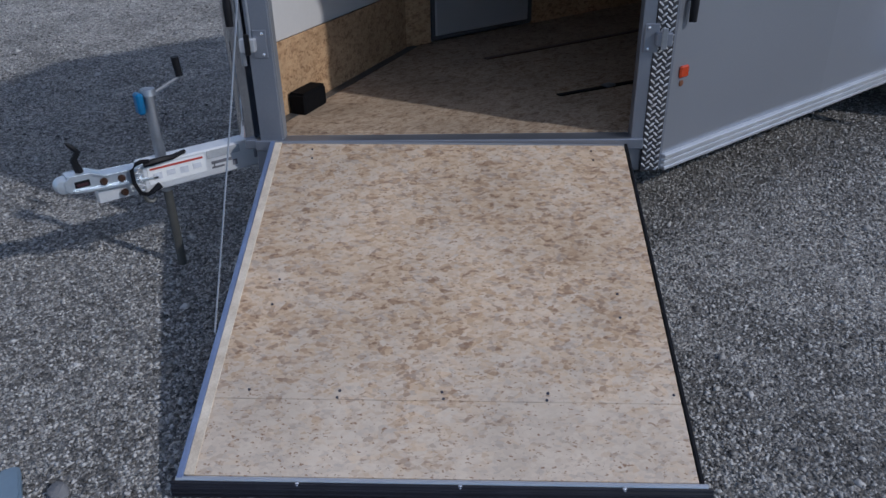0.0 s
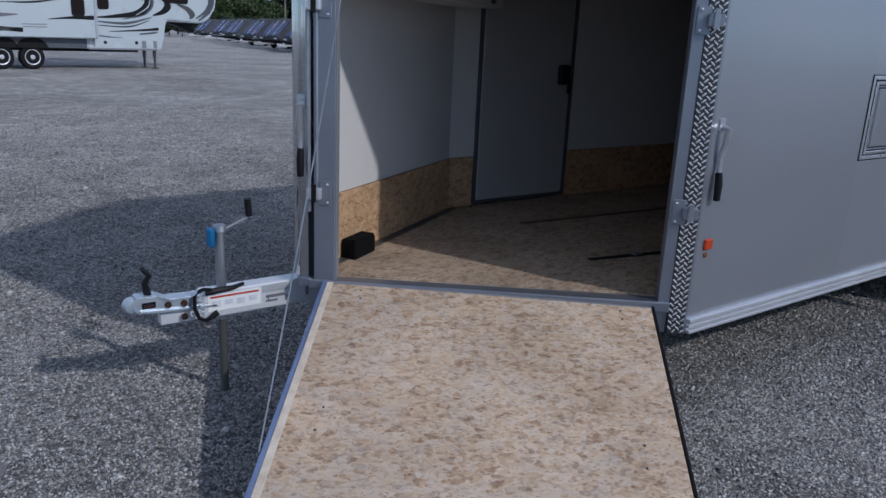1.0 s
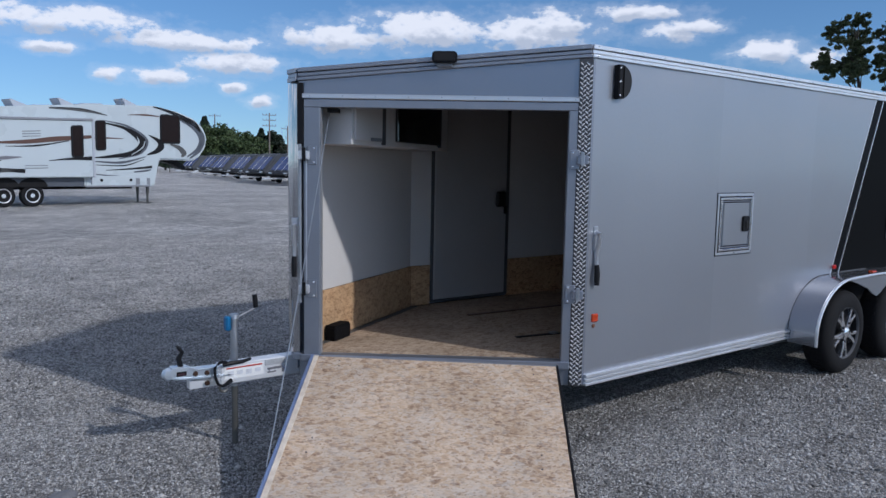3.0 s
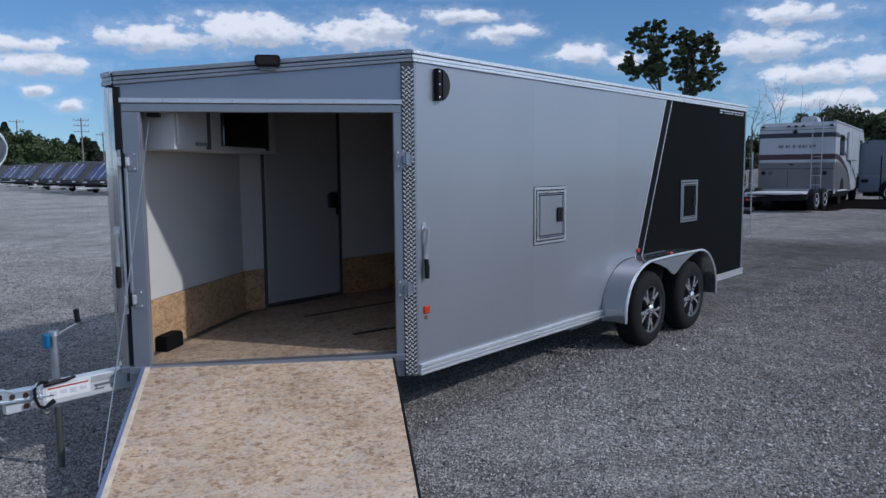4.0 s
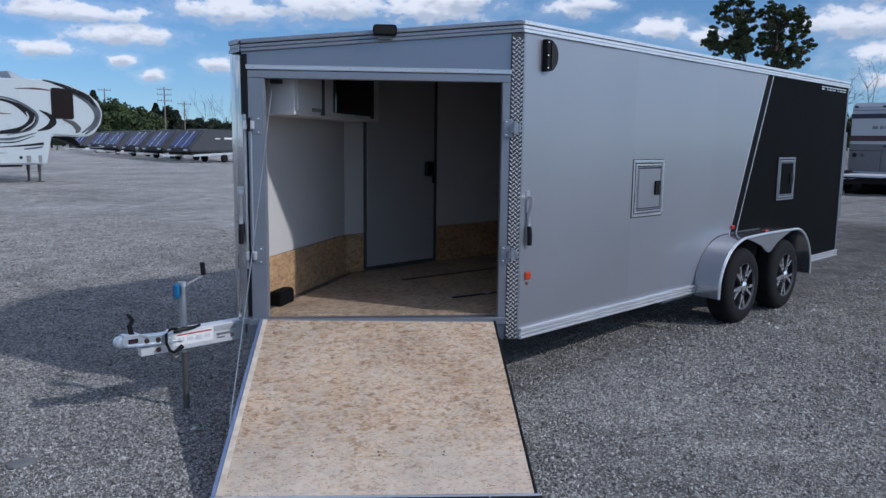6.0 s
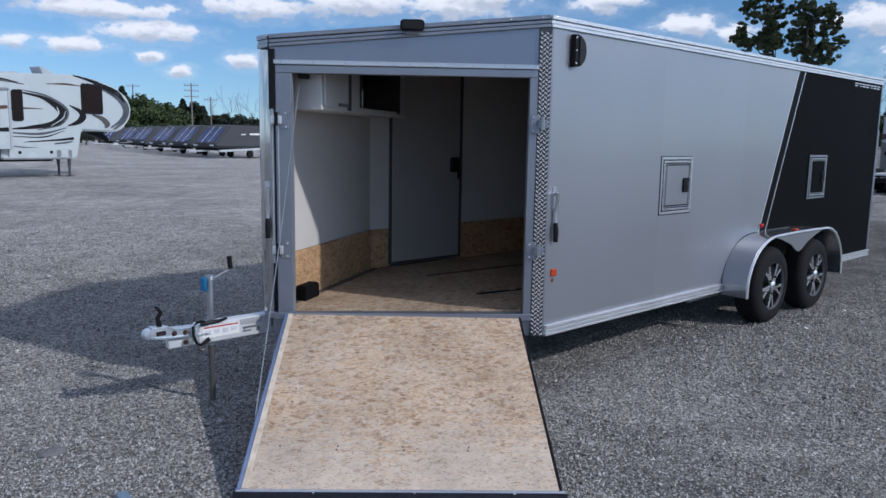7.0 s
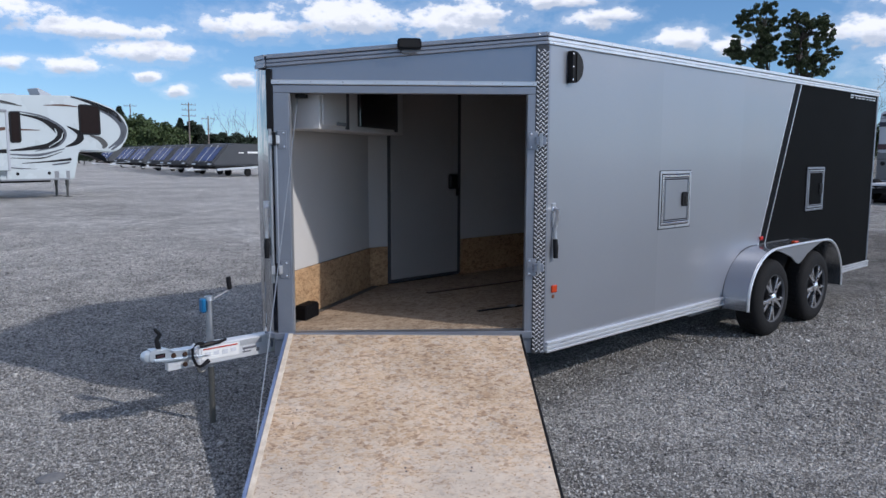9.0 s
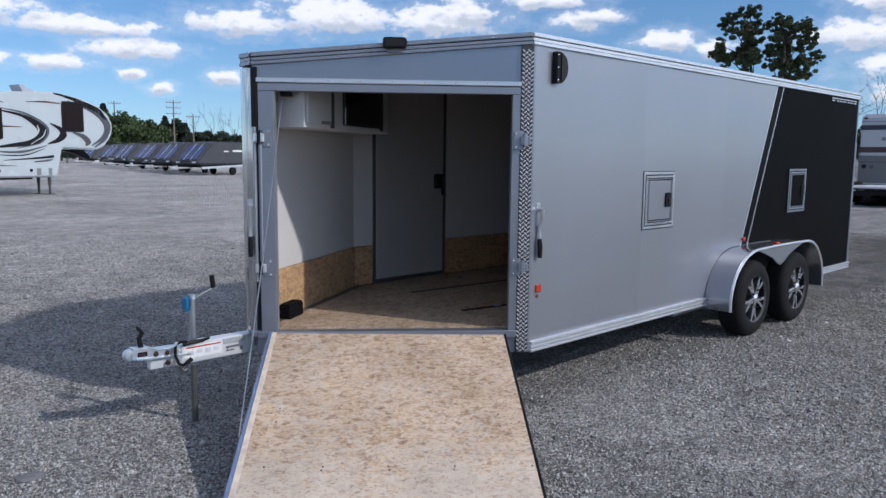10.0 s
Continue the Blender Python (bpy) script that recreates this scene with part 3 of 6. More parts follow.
def prism(pts, axis, a, b, bev=0.0, m=None, into=None):
    """A polygon extruded along x, y or z from a to b; its points give the other two coordinates in order."""
    bm = bmesh.new()
    put = {"x": lambda p, c: (c, p[0], p[1]), "y": lambda p, c: (p[0], c, p[1]), "z": lambda p, c: (p[0], p[1], c)}[axis]
    lo, hi = [bm.verts.new(put(p, a)) for p in pts], [bm.verts.new(put(p, b)) for p in pts]
    n = len(pts)
    bm.faces.new(lo[::-1])
    bm.faces.new(hi)
    for i in range(n):
        bm.faces.new((lo[i], lo[(i + 1) % n], hi[(i + 1) % n], hi[i]))
    bmesh.ops.recalc_face_normals(bm, faces=bm.faces[:])
    if bev:
        bmesh.ops.bevel(bm, geom=bm.edges[:], offset=bev, segments=2, affect="EDGES")
    if m is not None:
        bmesh.ops.transform(bm, matrix=m, verts=bm.verts)
    return merge(into, bm)


def tube(pts, r, n=8, m=None, into=None, close=True, up=None):
    """A round bar along points; r may be one radius or one per point."""
    pts = [Vector(p) for p in pts]
    rs = r if isinstance(r, (list, tuple)) else [r] * len(pts)
    bm = bmesh.new()
    rings = []
    for i, p in enumerate(pts):
        d = (pts[min(i + 1, len(pts) - 1)] - pts[max(i - 1, 0)]).normalized()
        ref = Vector(up) if up else Vector((0, 0, 1)) if abs(d.z) < 0.9 else Vector((1, 0, 0))
        s = d.cross(ref).normalized()
        t = s.cross(d)
        rings.append([bm.verts.new(p + (s * math.cos(k * math.tau / n) + t * math.sin(k * math.tau / n)) * rs[i]) for k in range(n)])
    for a, b in zip(rings, rings[1:]):
        for k in range(n):
            bm.faces.new((a[k], a[(k + 1) % n], b[(k + 1) % n], b[k]))
    if close:
        bm.faces.new(rings[0][::-1])
        bm.faces.new(rings[-1])
    bmesh.ops.recalc_face_normals(bm, faces=bm.faces[:])
    if m is not None:
        bmesh.ops.transform(bm, matrix=m, verts=bm.verts)
    return merge(into, bm)


def lathe(prof, n=32, m=None, into=None, cap=True):
    """A profile of (radius, height along y) turned round the y axis."""
    bm = bmesh.new()
    rings = [[bm.verts.new((r * math.cos(k * math.tau / n), y, r * math.sin(k * math.tau / n))) for k in range(n)] for r, y in prof]
    for a, b in zip(rings, rings[1:]):
        for k in range(n):
            bm.faces.new((a[k], a[(k + 1) % n], b[(k + 1) % n], b[k]))
    if cap and prof[0][0] > 1e-4:
        bm.faces.new(rings[0])
    if cap and prof[-1][0] > 1e-4:
        bm.faces.new(rings[-1][::-1])
    bmesh.ops.remove_doubles(bm, verts=bm.verts[:], dist=1e-5)
    bmesh.ops.recalc_face_normals(bm, faces=bm.faces[:])
    if m is not None:
        bmesh.ops.transform(bm, matrix=m, verts=bm.verts)
    return merge(into, bm)


def round_rect(x0, x1, z0, z1, r, n=4):
    out = []
    for cx, cz, a0 in ((x1 - r, z1 - r, 0), (x0 + r, z1 - r, 90), (x0 + r, z0 + r, 180), (x1 - r, z0 + r, 270)):
        out += [(cx + r * math.cos(radians(a0 + 90 * k / n)), cz + r * math.sin(radians(a0 + 90 * k / n))) for k in range(n + 1)]
    return out


def ribbon(pts, widths, y, thick=0.008, n=28, m=None, into=None):
    """A curved band of varying width in the xz plane, laid on a wall at y."""
    P = [Vector((p[0], 0, p[1])) for p in pts]
    ext = [P[0] * 2 - P[1]] + P + [P[-1] * 2 - P[-2]]
    W = list(widths)
    c, w = [], []
    seg = len(P) - 1
    for k in range(n + 1):
        f = k / n * seg
        i = min(int(f), seg - 1)
        t = f - i
        p0, p1, p2, p3 = ext[i:i + 4]
        c.append(0.5 * ((2 * p1) + (p2 - p0) * t + (2 * p0 - 5 * p1 + 4 * p2 - p3) * t * t + (3 * p1 - p0 - 3 * p2 + p3) * t ** 3))
        w.append(W[i] * (1 - t) + W[i + 1] * t)
    bm = bmesh.new()
    rows = []
    for k in range(n + 1):
        d = (c[min(k + 1, n)] - c[max(k - 1, 0)]).normalized()
        s = Vector((-d.z, 0, d.x)) * max(w[k], 0.004) / 2
        rows.append([bm.verts.new((q.x, yy, q.z)) for q in (c[k] + s, c[k] - s) for yy in (y - thick, y)])
    for a, b in zip(rows, rows[1:]):
        bm.faces.new((a[0], a[2], b[2], b[0]))
        bm.faces.new((a[1], b[1], b[3], a[3]))
        bm.faces.new((a[0], b[0], b[1], a[1]))
        bm.faces.new((a[2], a[3], b[3], b[2]))
    bmesh.ops.recalc_face_normals(bm, faces=bm.faces[:])
    if m is not None:
        bmesh.ops.transform(bm, matrix=m, verts=bm.verts)
    return merge(into, bm)


def quads_mesh(name, centres, sizes, mat, rng, parent=None, label="", flat=0.0):
    """Many small tilted leaf quads in one mesh."""
    n = len(centres)
    a = rng.normal(size=(n, 3))
    a /= np.linalg.norm(a, axis=1)[:, None]
    b = rng.normal(size=(n, 3))
    b[:, 2] *= 1 - flat
    b -= (b * a).sum(1)[:, None] * a
    b /= np.linalg.norm(b, axis=1)[:, None]
    s = sizes[:, None]
    v = np.stack([centres - a * s, centres - b * s * 0.55, centres + a * s, centres + b * s * 0.55], 1).reshape(-1, 3)
    me = bpy.data.meshes.new(name)
    me.from_pydata([tuple(x) for x in v.tolist()], [], np.arange(4 * n).reshape(-1, 4).tolist())
    me.materials.append(mat)
    ob = new(name, me)
    if parent is not None:
        ob.parent = parent
        ob.matrix_parent_inverse = Matrix.Translation(-parent.location)
    if label:
        ob["label"] = label
    return ob


# ---- ground ----
def ground_z(x, y):
    """The yard swells a little under the axles and climbs to the row of parked campers."""
    s = min(1, max(0, (x + 0.4) / 3.0))
    s = s * s * (3 - 2 * s)
    f = min(1, max(0, (14 - abs(x - 3)) / 9)) * min(1, max(0, (9 - abs(y)) / 6))
    rise = math.exp(-((y - 6.5) / 3.2) ** 2) * min(1, max(0, (7 - x) / 4))
    bank = float(np.interp(x, (17, 21, 25, 29, 34, 45), (0, 0.06, 0.17, 0.19, 0.11, 0))) * min(1, max(0, (14 - abs(y - 4)) / 6))
    return 0.066 * s * f + 0.11 * rise + bank


steps = [-2400, -1200, -600, -300, -150, -80, -40, -24] + [-16 + 0.8 * k for k in range(41)] + [17.5, 19, 20.5, 22, 23.5, 25, 27, 29, 31.5, 34, 37, 41, 46, 55, 80, 150, 300, 600, 1200, 2400]
bm = bmesh.new()
grid = [[bm.verts.new((x, y, ground_z(x, y))) for y in steps] for x in steps]
for i in range(len(steps) - 1):
    for k in range(len(steps) - 1):
        bm.faces.new((grid[i][k], grid[i + 1][k], grid[i + 1][k + 1], grid[i][k + 1]))
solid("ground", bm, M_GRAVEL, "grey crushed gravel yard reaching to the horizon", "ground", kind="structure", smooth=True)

# loose stones near the trailer
rng = np.random.default_rng(3)
n_st = 520000
px = rng.uniform(-5.2, 6.0, n_st)
py = rng.uniform(-3.0, 4.6, n_st)
keep = (np.hypot(px + 2.0, py + 0.7) < rng.uniform(0.5, 6.3, n_st)) & ((px < 0.2) | (py < 0.6)) & (px + 0.9 * py > -4.6)
# sparser, larger stones farther out, beside and behind the tongue
rx_, ry_ = rng.uniform(0.5, 11.0, 36000), rng.uniform(-7.0, -0.1, 36000)
lx_, ly_ = rng.uniform(-8.5, 3.0, 84000), 2.6 + 11.5 * rng.random(84000) ** 1.3
out = (lx_ < -1.9) | (ly_ > 2.9)
px, py = np.concatenate([px[keep], rx_, lx_[out]]), np.concatenate([py[keep], ry_, ly_[out]])
n_in, n_st = int(keep.sum()), len(px)
sz = np.where(np.arange(n_st) < n_in, rng.uniform(0.0042, 0.0098, n_st), rng.uniform(0.006, 0.014, n_st))
sz *= 1 + (rng.random(n_st) > 0.985) * rng.uniform(0.4, 1.3, n_st)
octa = np.array([(1, 0, 0), (-1, 0, 0), (0, 1, 0), (0, -1, 0), (0, 0, 1), (0, 0, -1)], float)
o = octa[None] * (1 + rng.uniform(-0.25, 0.25, (n_st, 6, 1))) + rng.uniform(-0.38, 0.38, (n_st, 6, 3))
o *= rng.uniform(0.6, 1.15, (n_st, 1, 3)) * sz[:, None, None]
q = rng.normal(size=(n_st, 4))
q /= np.linalg.norm(q, axis=1)[:, None]
qw, qx, qy, qz = q.T
rot = np.stack([np.stack([1 - 2 * (qy * qy + qz * qz), 2 * (qx * qy - qz * qw), 2 * (qx * qz + qy * qw)], 1),
                np.stack([2 * (qx * qy + qz * qw), 1 - 2 * (qx * qx + qz * qz), 2 * (qy * qz - qx * qw)], 1),
                np.stack([2 * (qx * qz - qy * qw), 2 * (qy * qz + qx * qw), 1 - 2 * (qx * qx + qy * qy)], 1)], 1)
o = np.einsum("nij,nkj->nki", rot, o)
sx_ = np.clip((px + 0.4) / 3.0, 0, 1)
gz = 0.066 * sx_ * sx_ * (3 - 2 * sx_) * np.clip((14 - abs(px - 3)) / 9, 0, 1) * np.clip((9 - abs(py)) / 6, 0, 1) + 0.11 * np.exp(-((py - 6.5) / 3.2) ** 2)
o[:, :, 2] = o[:, :, 2] * 0.75 + (sz * 0.2 + gz)[:, None]
o[:, :, 0] += px[:, None]
o[:, :, 1] += py[:, None]
tri = np.array([(0, 2, 4), (2, 1, 4), (1, 3, 4), (3, 0, 4), (2, 0, 5), (1, 2, 5), (3, 1, 5), (0, 3, 5)])
me = bpy.data.meshes.new("gravel_stones")
me.vertices.add(6 * n_st)
me.vertices.foreach_set("co", o.reshape(-1))
me.loops.add(24 * n_st)
me.loops.foreach_set("vertex_index", (tri[None] + 6 * np.arange(n_st)[:, None, None]).reshape(-1).astype(np.int32))
me.polygons.add(8 * n_st)
me.polygons.foreach_set("loop_start", np.arange(0, 24 * n_st, 3, dtype=np.int32))
me.update(calc_edges=True)
me.materials.append(M_STONE)
tagged(new("gravel_stones", me), "loose grey crushed stones scattered on the yard", "gravel", kind="stuff")

# ---- enclosed trailer ----
U, NRM = Vector((-0.768, 0.641, 0)), Vector((-0.641, -0.768, 0))
FACE = Matrix(((U.x, NRM.x, 0, 0), (U.y, NRM.y, 0, 0), (0, 0, 1, 0), (0, 0, 0, 1)))
LEN, WID, ZB, ZR, DROP = 5.75, 2.03, 0.39, 2.364, 0.151
UEND = 1.67
P1 = FACE @ Vector((UEND, 0, 0))
P2 = Vector((P1.x + 0.01, 1.20, 0))
PL = Vector((0.13, WID, 0))
trailer = thing("enclosed_trailer", (2.6, 1.0, 0), "silver and charcoal enclosed V-nose trailer with its front ramp lowered", "trailer")


def nose_drop(x, y):
    return DROP * min(0.0, x) / 1.287


# floor, underside, axles
part("floor_board", prism([(0.02, 0.06), (P1.x + 0.06, P1.y + 0.0), (P2.x + 0.06, P2.y - 0.02), (0.09, 1.97), (5.70, 1.97), (5.70, 0.06)], "z", 0.50, 0.54), M_FLOOR, trailer, "scuffed strand board trailer floor")
part("chassis", prism([(0.04, 0.08), (P1.x + 0.10, P1.y + 0.02), (P2.x + 0.10, P2.y - 0.04), (0.1, 1.95), (5.66, 1.95), (5.66, 0.08)], "z", 0.41, 0.495), M_UNDER, trailer, "dark frame under the floor")
for ax in (2.845, 3.755):
    part("axle", tube([(ax, -0.10, 0.39), (ax, 2.03, 0.39)], 0.04, 10), M_UNDER, trailer)

# right wall: core, liner, outer panels
part("wall_core", bx(0.05, LEN - 0.01, 0.012, 0.05, 0.42, 2.30), M_UNDER, trailer)
part("inner_liner", bx(0.06, 5.69, 0.052, 0.06, 0.865, 2.27), M_LINER, trailer, "white vinyl wall liner")
part("kick_panel", bx(0.06, 5.69, 0.052, 0.068, 0.54, 0.865), M_KICK, trailer, "golden strand board kick panel")
STR_T, STR_B = (3.53, 2.28), (2.93, 0.80)


def stripe_x(z, off=0.0):
    return STR_B[0] + (STR_T[0] - STR_B[0]) * (z - STR_B[1]) / (STR_T[1] - STR_B[1]) + off


Z0, Z1 = 0.455, 2.292


def skin(x0, x1, d, bulge, top=None, bot=None):
    """A side sheet that bulges a little between its seams."""
    bm = bmesh.new()
    n = 14
    cols_ = []
    for k in range(n + 1):
        f = k / n
        xb, xt = x0 + ((bot or x1) - x0) * f, x0 + ((top or x1) - x0) * f
        y = -d - bulge * math.sin(math.pi * f)
        cols_.append([bm.verts.new(p) for p in ((xb, y, Z0), (xt, y, Z1), (xt, 0.009, Z1), (xb, 0.009, Z0))])
    for p, q in zip(cols_, cols_[1:]):
        for m_ in range(4):
            bm.faces.new((p[m_], q[m_], q[(m_ + 1) % 4], p[(m_ + 1) % 4]))
    bm.faces.new(cols_[0])
    bm.faces.new(cols_[-1])
    bmesh.ops.recalc_face_normals(bm, faces=bm.faces[:])
    return bm


part("side_panel", skin(0.03, 1.303, 0.0085, -0.0055), M_SILVER, trailer, "smooth silver aluminium side panel", smooth=True)
part("side_panel", skin(1.303, 2.556, 0.0085, -0.0055), M_SILVER, trailer, "smooth silver aluminium side panel", smooth=True)
part("side_panel", skin(2.556, 3.3, 0.0085, -0.0045, stripe_x(Z1), stripe_x(Z0)), M_SILVER, trailer, "silver side panel with a slanted rear edge", smooth=True)
part("stripe_panel", prism([(stripe_x(Z0, 0.008), Z0), (stripe_x(Z0, 0.134), Z0), (stripe_x(Z1, 0.134), Z1), (stripe_x(Z1, 0.008), Z1)], "y", -0.005, 0.010), M_BLACKPANEL, trailer, "slanted black stripe between two bright trims")
for off in (0.0, 0.135):
    part("stripe_trim", prism([(stripe_x(Z0, off), Z0), (stripe_x(Z0, off + 0.012), Z0), (stripe_x(Z1, off + 0.012), Z1), (stripe_x(Z1, off), Z1)], "y", -0.011, -0.004), M_ALU_W, trailer, "thin bright aluminium trim")
part("side_panel", prism([(stripe_x(Z0, 0.147), Z0), (LEN - 0.03, Z0), (LEN - 0.03, Z1), (stripe_x(Z1, 0.147), Z1)], "y", -0.004, 0.010), M_CHAR, trailer, "charcoal aluminium side panel")
part("corner_post", bx(LEN - 0.03, LEN, -0.012, 0.05, 0.40, 2.33), M_FRAME, trailer, "grey rear corner post")

# fascia along the roof: three ribs
for k, (z0, z1, d) in enumerate(((2.292, 2.312, 0.020), (2.315, 2.336, 0.014), (2.339, 2.364, 0.022))):
    part("roof_trim", bx(0.0, LEN + 0.01, -d, 0.02, z0, z1, 0.003), M_ALU_W, trailer, "bright ribbed roof edge trim")
    bm = bx(0.0, UEND, -0.02, d, z0, z1, 0.003)
    for v in bm.verts:
        v.co.z -= DROP * v.co.x / UEND
    bmesh.ops.transform(bm, matrix=FACE, verts=bm.verts)
    part("roof_trim", bm, M_FRAME, trailer, "grey ribbed roof edge trim over the front")
    bm = prism([(P1.x, P1.y), (P1.x - d, P1.y), (P2.x - d, P2.y), (P2.x, P2.y)], "z", z0 - DROP, z1 - DROP)
    part("roof_trim", bm, M_FRAME, trailer)
    e = (PL - P2).normalized()
    bm = bx(0, (PL - P2).length, -0.0, d + 0.0, z0, z1, 0.003)
    for v in bm.verts:
        v.co.z -= DROP * (1 - v.co.x / (PL - P2).length)
    bmesh.ops.transform(bm, matrix=Matrix(((e.x, -e.y, 0, P2.x), (e.y, e.x, 0, P2.y), (0, 0, 1, 0), (0, 0, 0, 1))), verts=bm.verts)
    part("roof_trim", bm, M_FRAME, trailer)

bm = bmesh.new()
for k in range(29):
    x = 0.035 + k * 0.200
    for z in ((2.352, 2.302) if k == 0 else (2.350,)):
        bmesh.ops.create_icosphere(bm, subdivisions=1, radius=0.0042, matrix=Matrix.Translation((x, -0.022, z)))
for k in range(9):
    u = 0.05 + k * 0.190
    bmesh.ops.create_icosphere(bm, subdivisions=1, radius=0.0042, matrix=Matrix.Translation(FACE @ Vector((u, 0.022, 2.350 - DROP * u / UEND))))
    bmesh.ops.create_icosphere(bm, subdivisions=1, radius=0.0042, matrix=Matrix.Translation(FACE @ Vector((u + 0.03, 0.026, 2.056))))
tagged(part("trim_screws", bm, M_SCREW, trailer), kind="stuff")

# roof and ceiling
bm = bmesh.new()
ring = [(LEN - 0.01, 0.012), (0.0, 0.012), (P1.x + 0.025, P1.y + 0.014), (P2.x + 0.02, P2.y - 0.012), (PL.x - 0.06, WID - 0.008), (LEN - 0.01, WID - 0.008)]
top = [bm.verts.new((x, y, 2.36 + nose_drop(x, y))) for x, y in ring]
bot = [bm.verts.new((x, y, 2.27 + nose_drop(x, y))) for x, y in ring]
for r_, fl in ((top, False), (bot, True)):
    for idx in ((0, 1, 4, 5), (1, 2, 3, 4)):
        f = [r_[i] for i in idx]
        bm.faces.new(f[::-1] if fl else f)
for i in range(6):
    bm.faces.new((top[i], bot[i], bot[(i + 1) % 6], top[(i + 1) % 6]))
bmesh.ops.recalc_face_normals(bm, faces=bm.faces[:])
part("roof", bm, M_CEIL, trailer, "roof sheet with a sloped nose, near-black to dim the inside")

# left and rear walls
part("left_wall", bx(0.07, LEN, 1.975, WID, 0.42, 2.33), M_FACE, trailer)
part("inner_liner", bx(0.062, 5.69, 1.958, 1.973, 0.865, 2.27), M_LINER, trailer, "white vinyl wall liner")
for a, b in ((0.055, 0.320), (1.158, 5.69)):
    part("kick_panel", bx(a, b, 1.945, 1.957, 0.54, 0.865), M_KICK, trailer, "golden strand board kick panel")
part("rear_wall", bx(LEN - 0.05, LEN - 0.012, 0.055, 1.97, 0.42, 2.33), M_CHAR, trailer)

# left side of the V, with liner and kick panel
e = (PL - P2).normalized()
LV = Matrix(((e.x, -e.y, 0, P2.x), (e.y, e.x, 0, P2.y), (0, 0, 1, 0), (0, 0, 0, 1)))
LVL = (PL - P2).length


def tapered(a, b, y0, y1, z0, z1):
    bm = bx(a, b, y0, y1, z0, z1, 0.002)
    for v in bm.verts:
        if v.co.z > 1.5:
            v.co.z -= DROP * (1 - v.co.x / LVL)
    bmesh.ops.transform(bm, matrix=LV, verts=bm.verts)
    return bm


part("nose_wall", tapered(0.0, LVL, -0.05, 0.0, 0.42, 2.29), M_FACE, trailer)
part("inner_liner", tapered(0.05, LVL + 0.03, -0.062, -0.051, 0.865, 2.27), M_LINER, trailer, "white vinyl wall liner")
part("kick_panel", bx(0.05, LVL + 0.03, -0.075, -0.063, 0.54, 0.865, 0.002, LV), M_KICK, trailer, "golden strand board kick panel")

# thin dark strip laid on the floor as the shade at the wall's foot
part("floor_trim", bx(0.07, LVL, -0.125, -0.077, 0.5405, 0.5435, 0.001, LV), M_TAN, trailer, "dark strip painted as the shade along the floor edge")

# polished nose cap, rounded
cap = []
for k in range(9):
    a = math.pi * k / 8
    cap.append((P1.x + 0.004 - 0.035 * math.sin(a), P1.y + (P2.y - P1.y) * k / 8))
part("nose_cap", prism(cap + [(P2.x + 0.05, P2.y - 0.03), (P1.x + 0.05, P1.y + 0.02)], "z", 0.54, 2.125), M_MIRROR, trailer, "polished stainless steel nose cap", smooth=True)

# front: header panel, frame, sill
bm = bx(0.0, UEND, -0.03, 0.0, 2.05, 2.293, 0.002)
for v in bm.verts:
    if v.co.z > 2.2:
        v.co.z -= DROP * v.co.x / UEND
bmesh.ops.transform(bm, matrix=FACE, verts=bm.verts)
part("header_panel", bm, M_FACE, trailer, "grey-silver panel above the ramp opening")
part("header_trim", bx(0.06, 1.645, 0.0, 0.022, 2.042, 2.070, 0.003, FACE), M_ALU, trailer, "screwed aluminium trim strip")
OU0, OU1, OZ0, OZ1 = 0.112, 1.544, 0.538, 1.993
part("door_frame_header", bx(0.062, 1.638, -0.05, 0.014, OZ1, 2.040, 0.003, FACE), M_FRAME, trailer, "grey aluminium door frame")
part("door_frame_jamb", bx(0.062, OU0, -0.05, 0.014, 0.50, OZ1, 0.003, FACE), M_FRAME, trailer, "grey aluminium door jamb")
part("door_frame_jamb", bx(OU1, 1.638, -0.05, 0.014, 0.50, OZ1, 0.003, FACE), M_FRAME, trailer, "grey aluminium door jamb")
part("door_seal", bx(OU1 - 0.006, OU1, -0.045, 0.010, OZ0, OZ1, 0.001, FACE), M_GREY, trailer, "thin grey door seal")
part("jamb_groove", bx(1.618, 1.626, 0.014, 0.018, 0.95, 1.70, 0.001, FACE), M_ALU, trailer)
part("sill", bx(0.062, UEND - 0.01, -0.06, 0.028, 0.492, 0.537, 0.004, FACE), M_FRAME, trailer, "worn grey aluminium sill")
part("front_skirt", bx(0.0, UEND - 0.02, -0.05, 0.0, 0.39, 0.490, 0.003, FACE), M_FRAME, trailer, "grey frame rail under the sill")
part("floor_transition", bx(OU0 + 0.005, OU1 - 0.008, -0.16, -0.062, 0.540, 0.545, 0.001, FACE), M_FLOOR, trailer)

# tread-plate corner
part("tread_plate", bx(-0.014, 0.063, -0.03, 0.016, 0.39, 2.288, 0.004, FACE), M_PLATE, trailer, "bright tread plate corner guard")
bm = bmesh.new()
z = 0.405
while z < 2.265:
    for c, u in enumerate((-0.002, 0.0155, 0.033, 0.0505)):
        m = FACE @ Matrix.Translation((u, 0.016, z + (0.0135 if c % 2 else 0))) @ Euler((0, radians(-42 if c % 2 else 42), 0)).to_matrix().to_4x4() @ Matrix.Diagonal((0.0140, 0.0068, 0.0048, 1))
        bmesh.ops.create_icosphere(bm, subdivisions=1, radius=1.0, matrix=m)
    z += 0.027
tagged(part("tread_pattern", bm, M_PLATE_HI, trailer, "raised polished treads", smooth=True), kind="stuff")
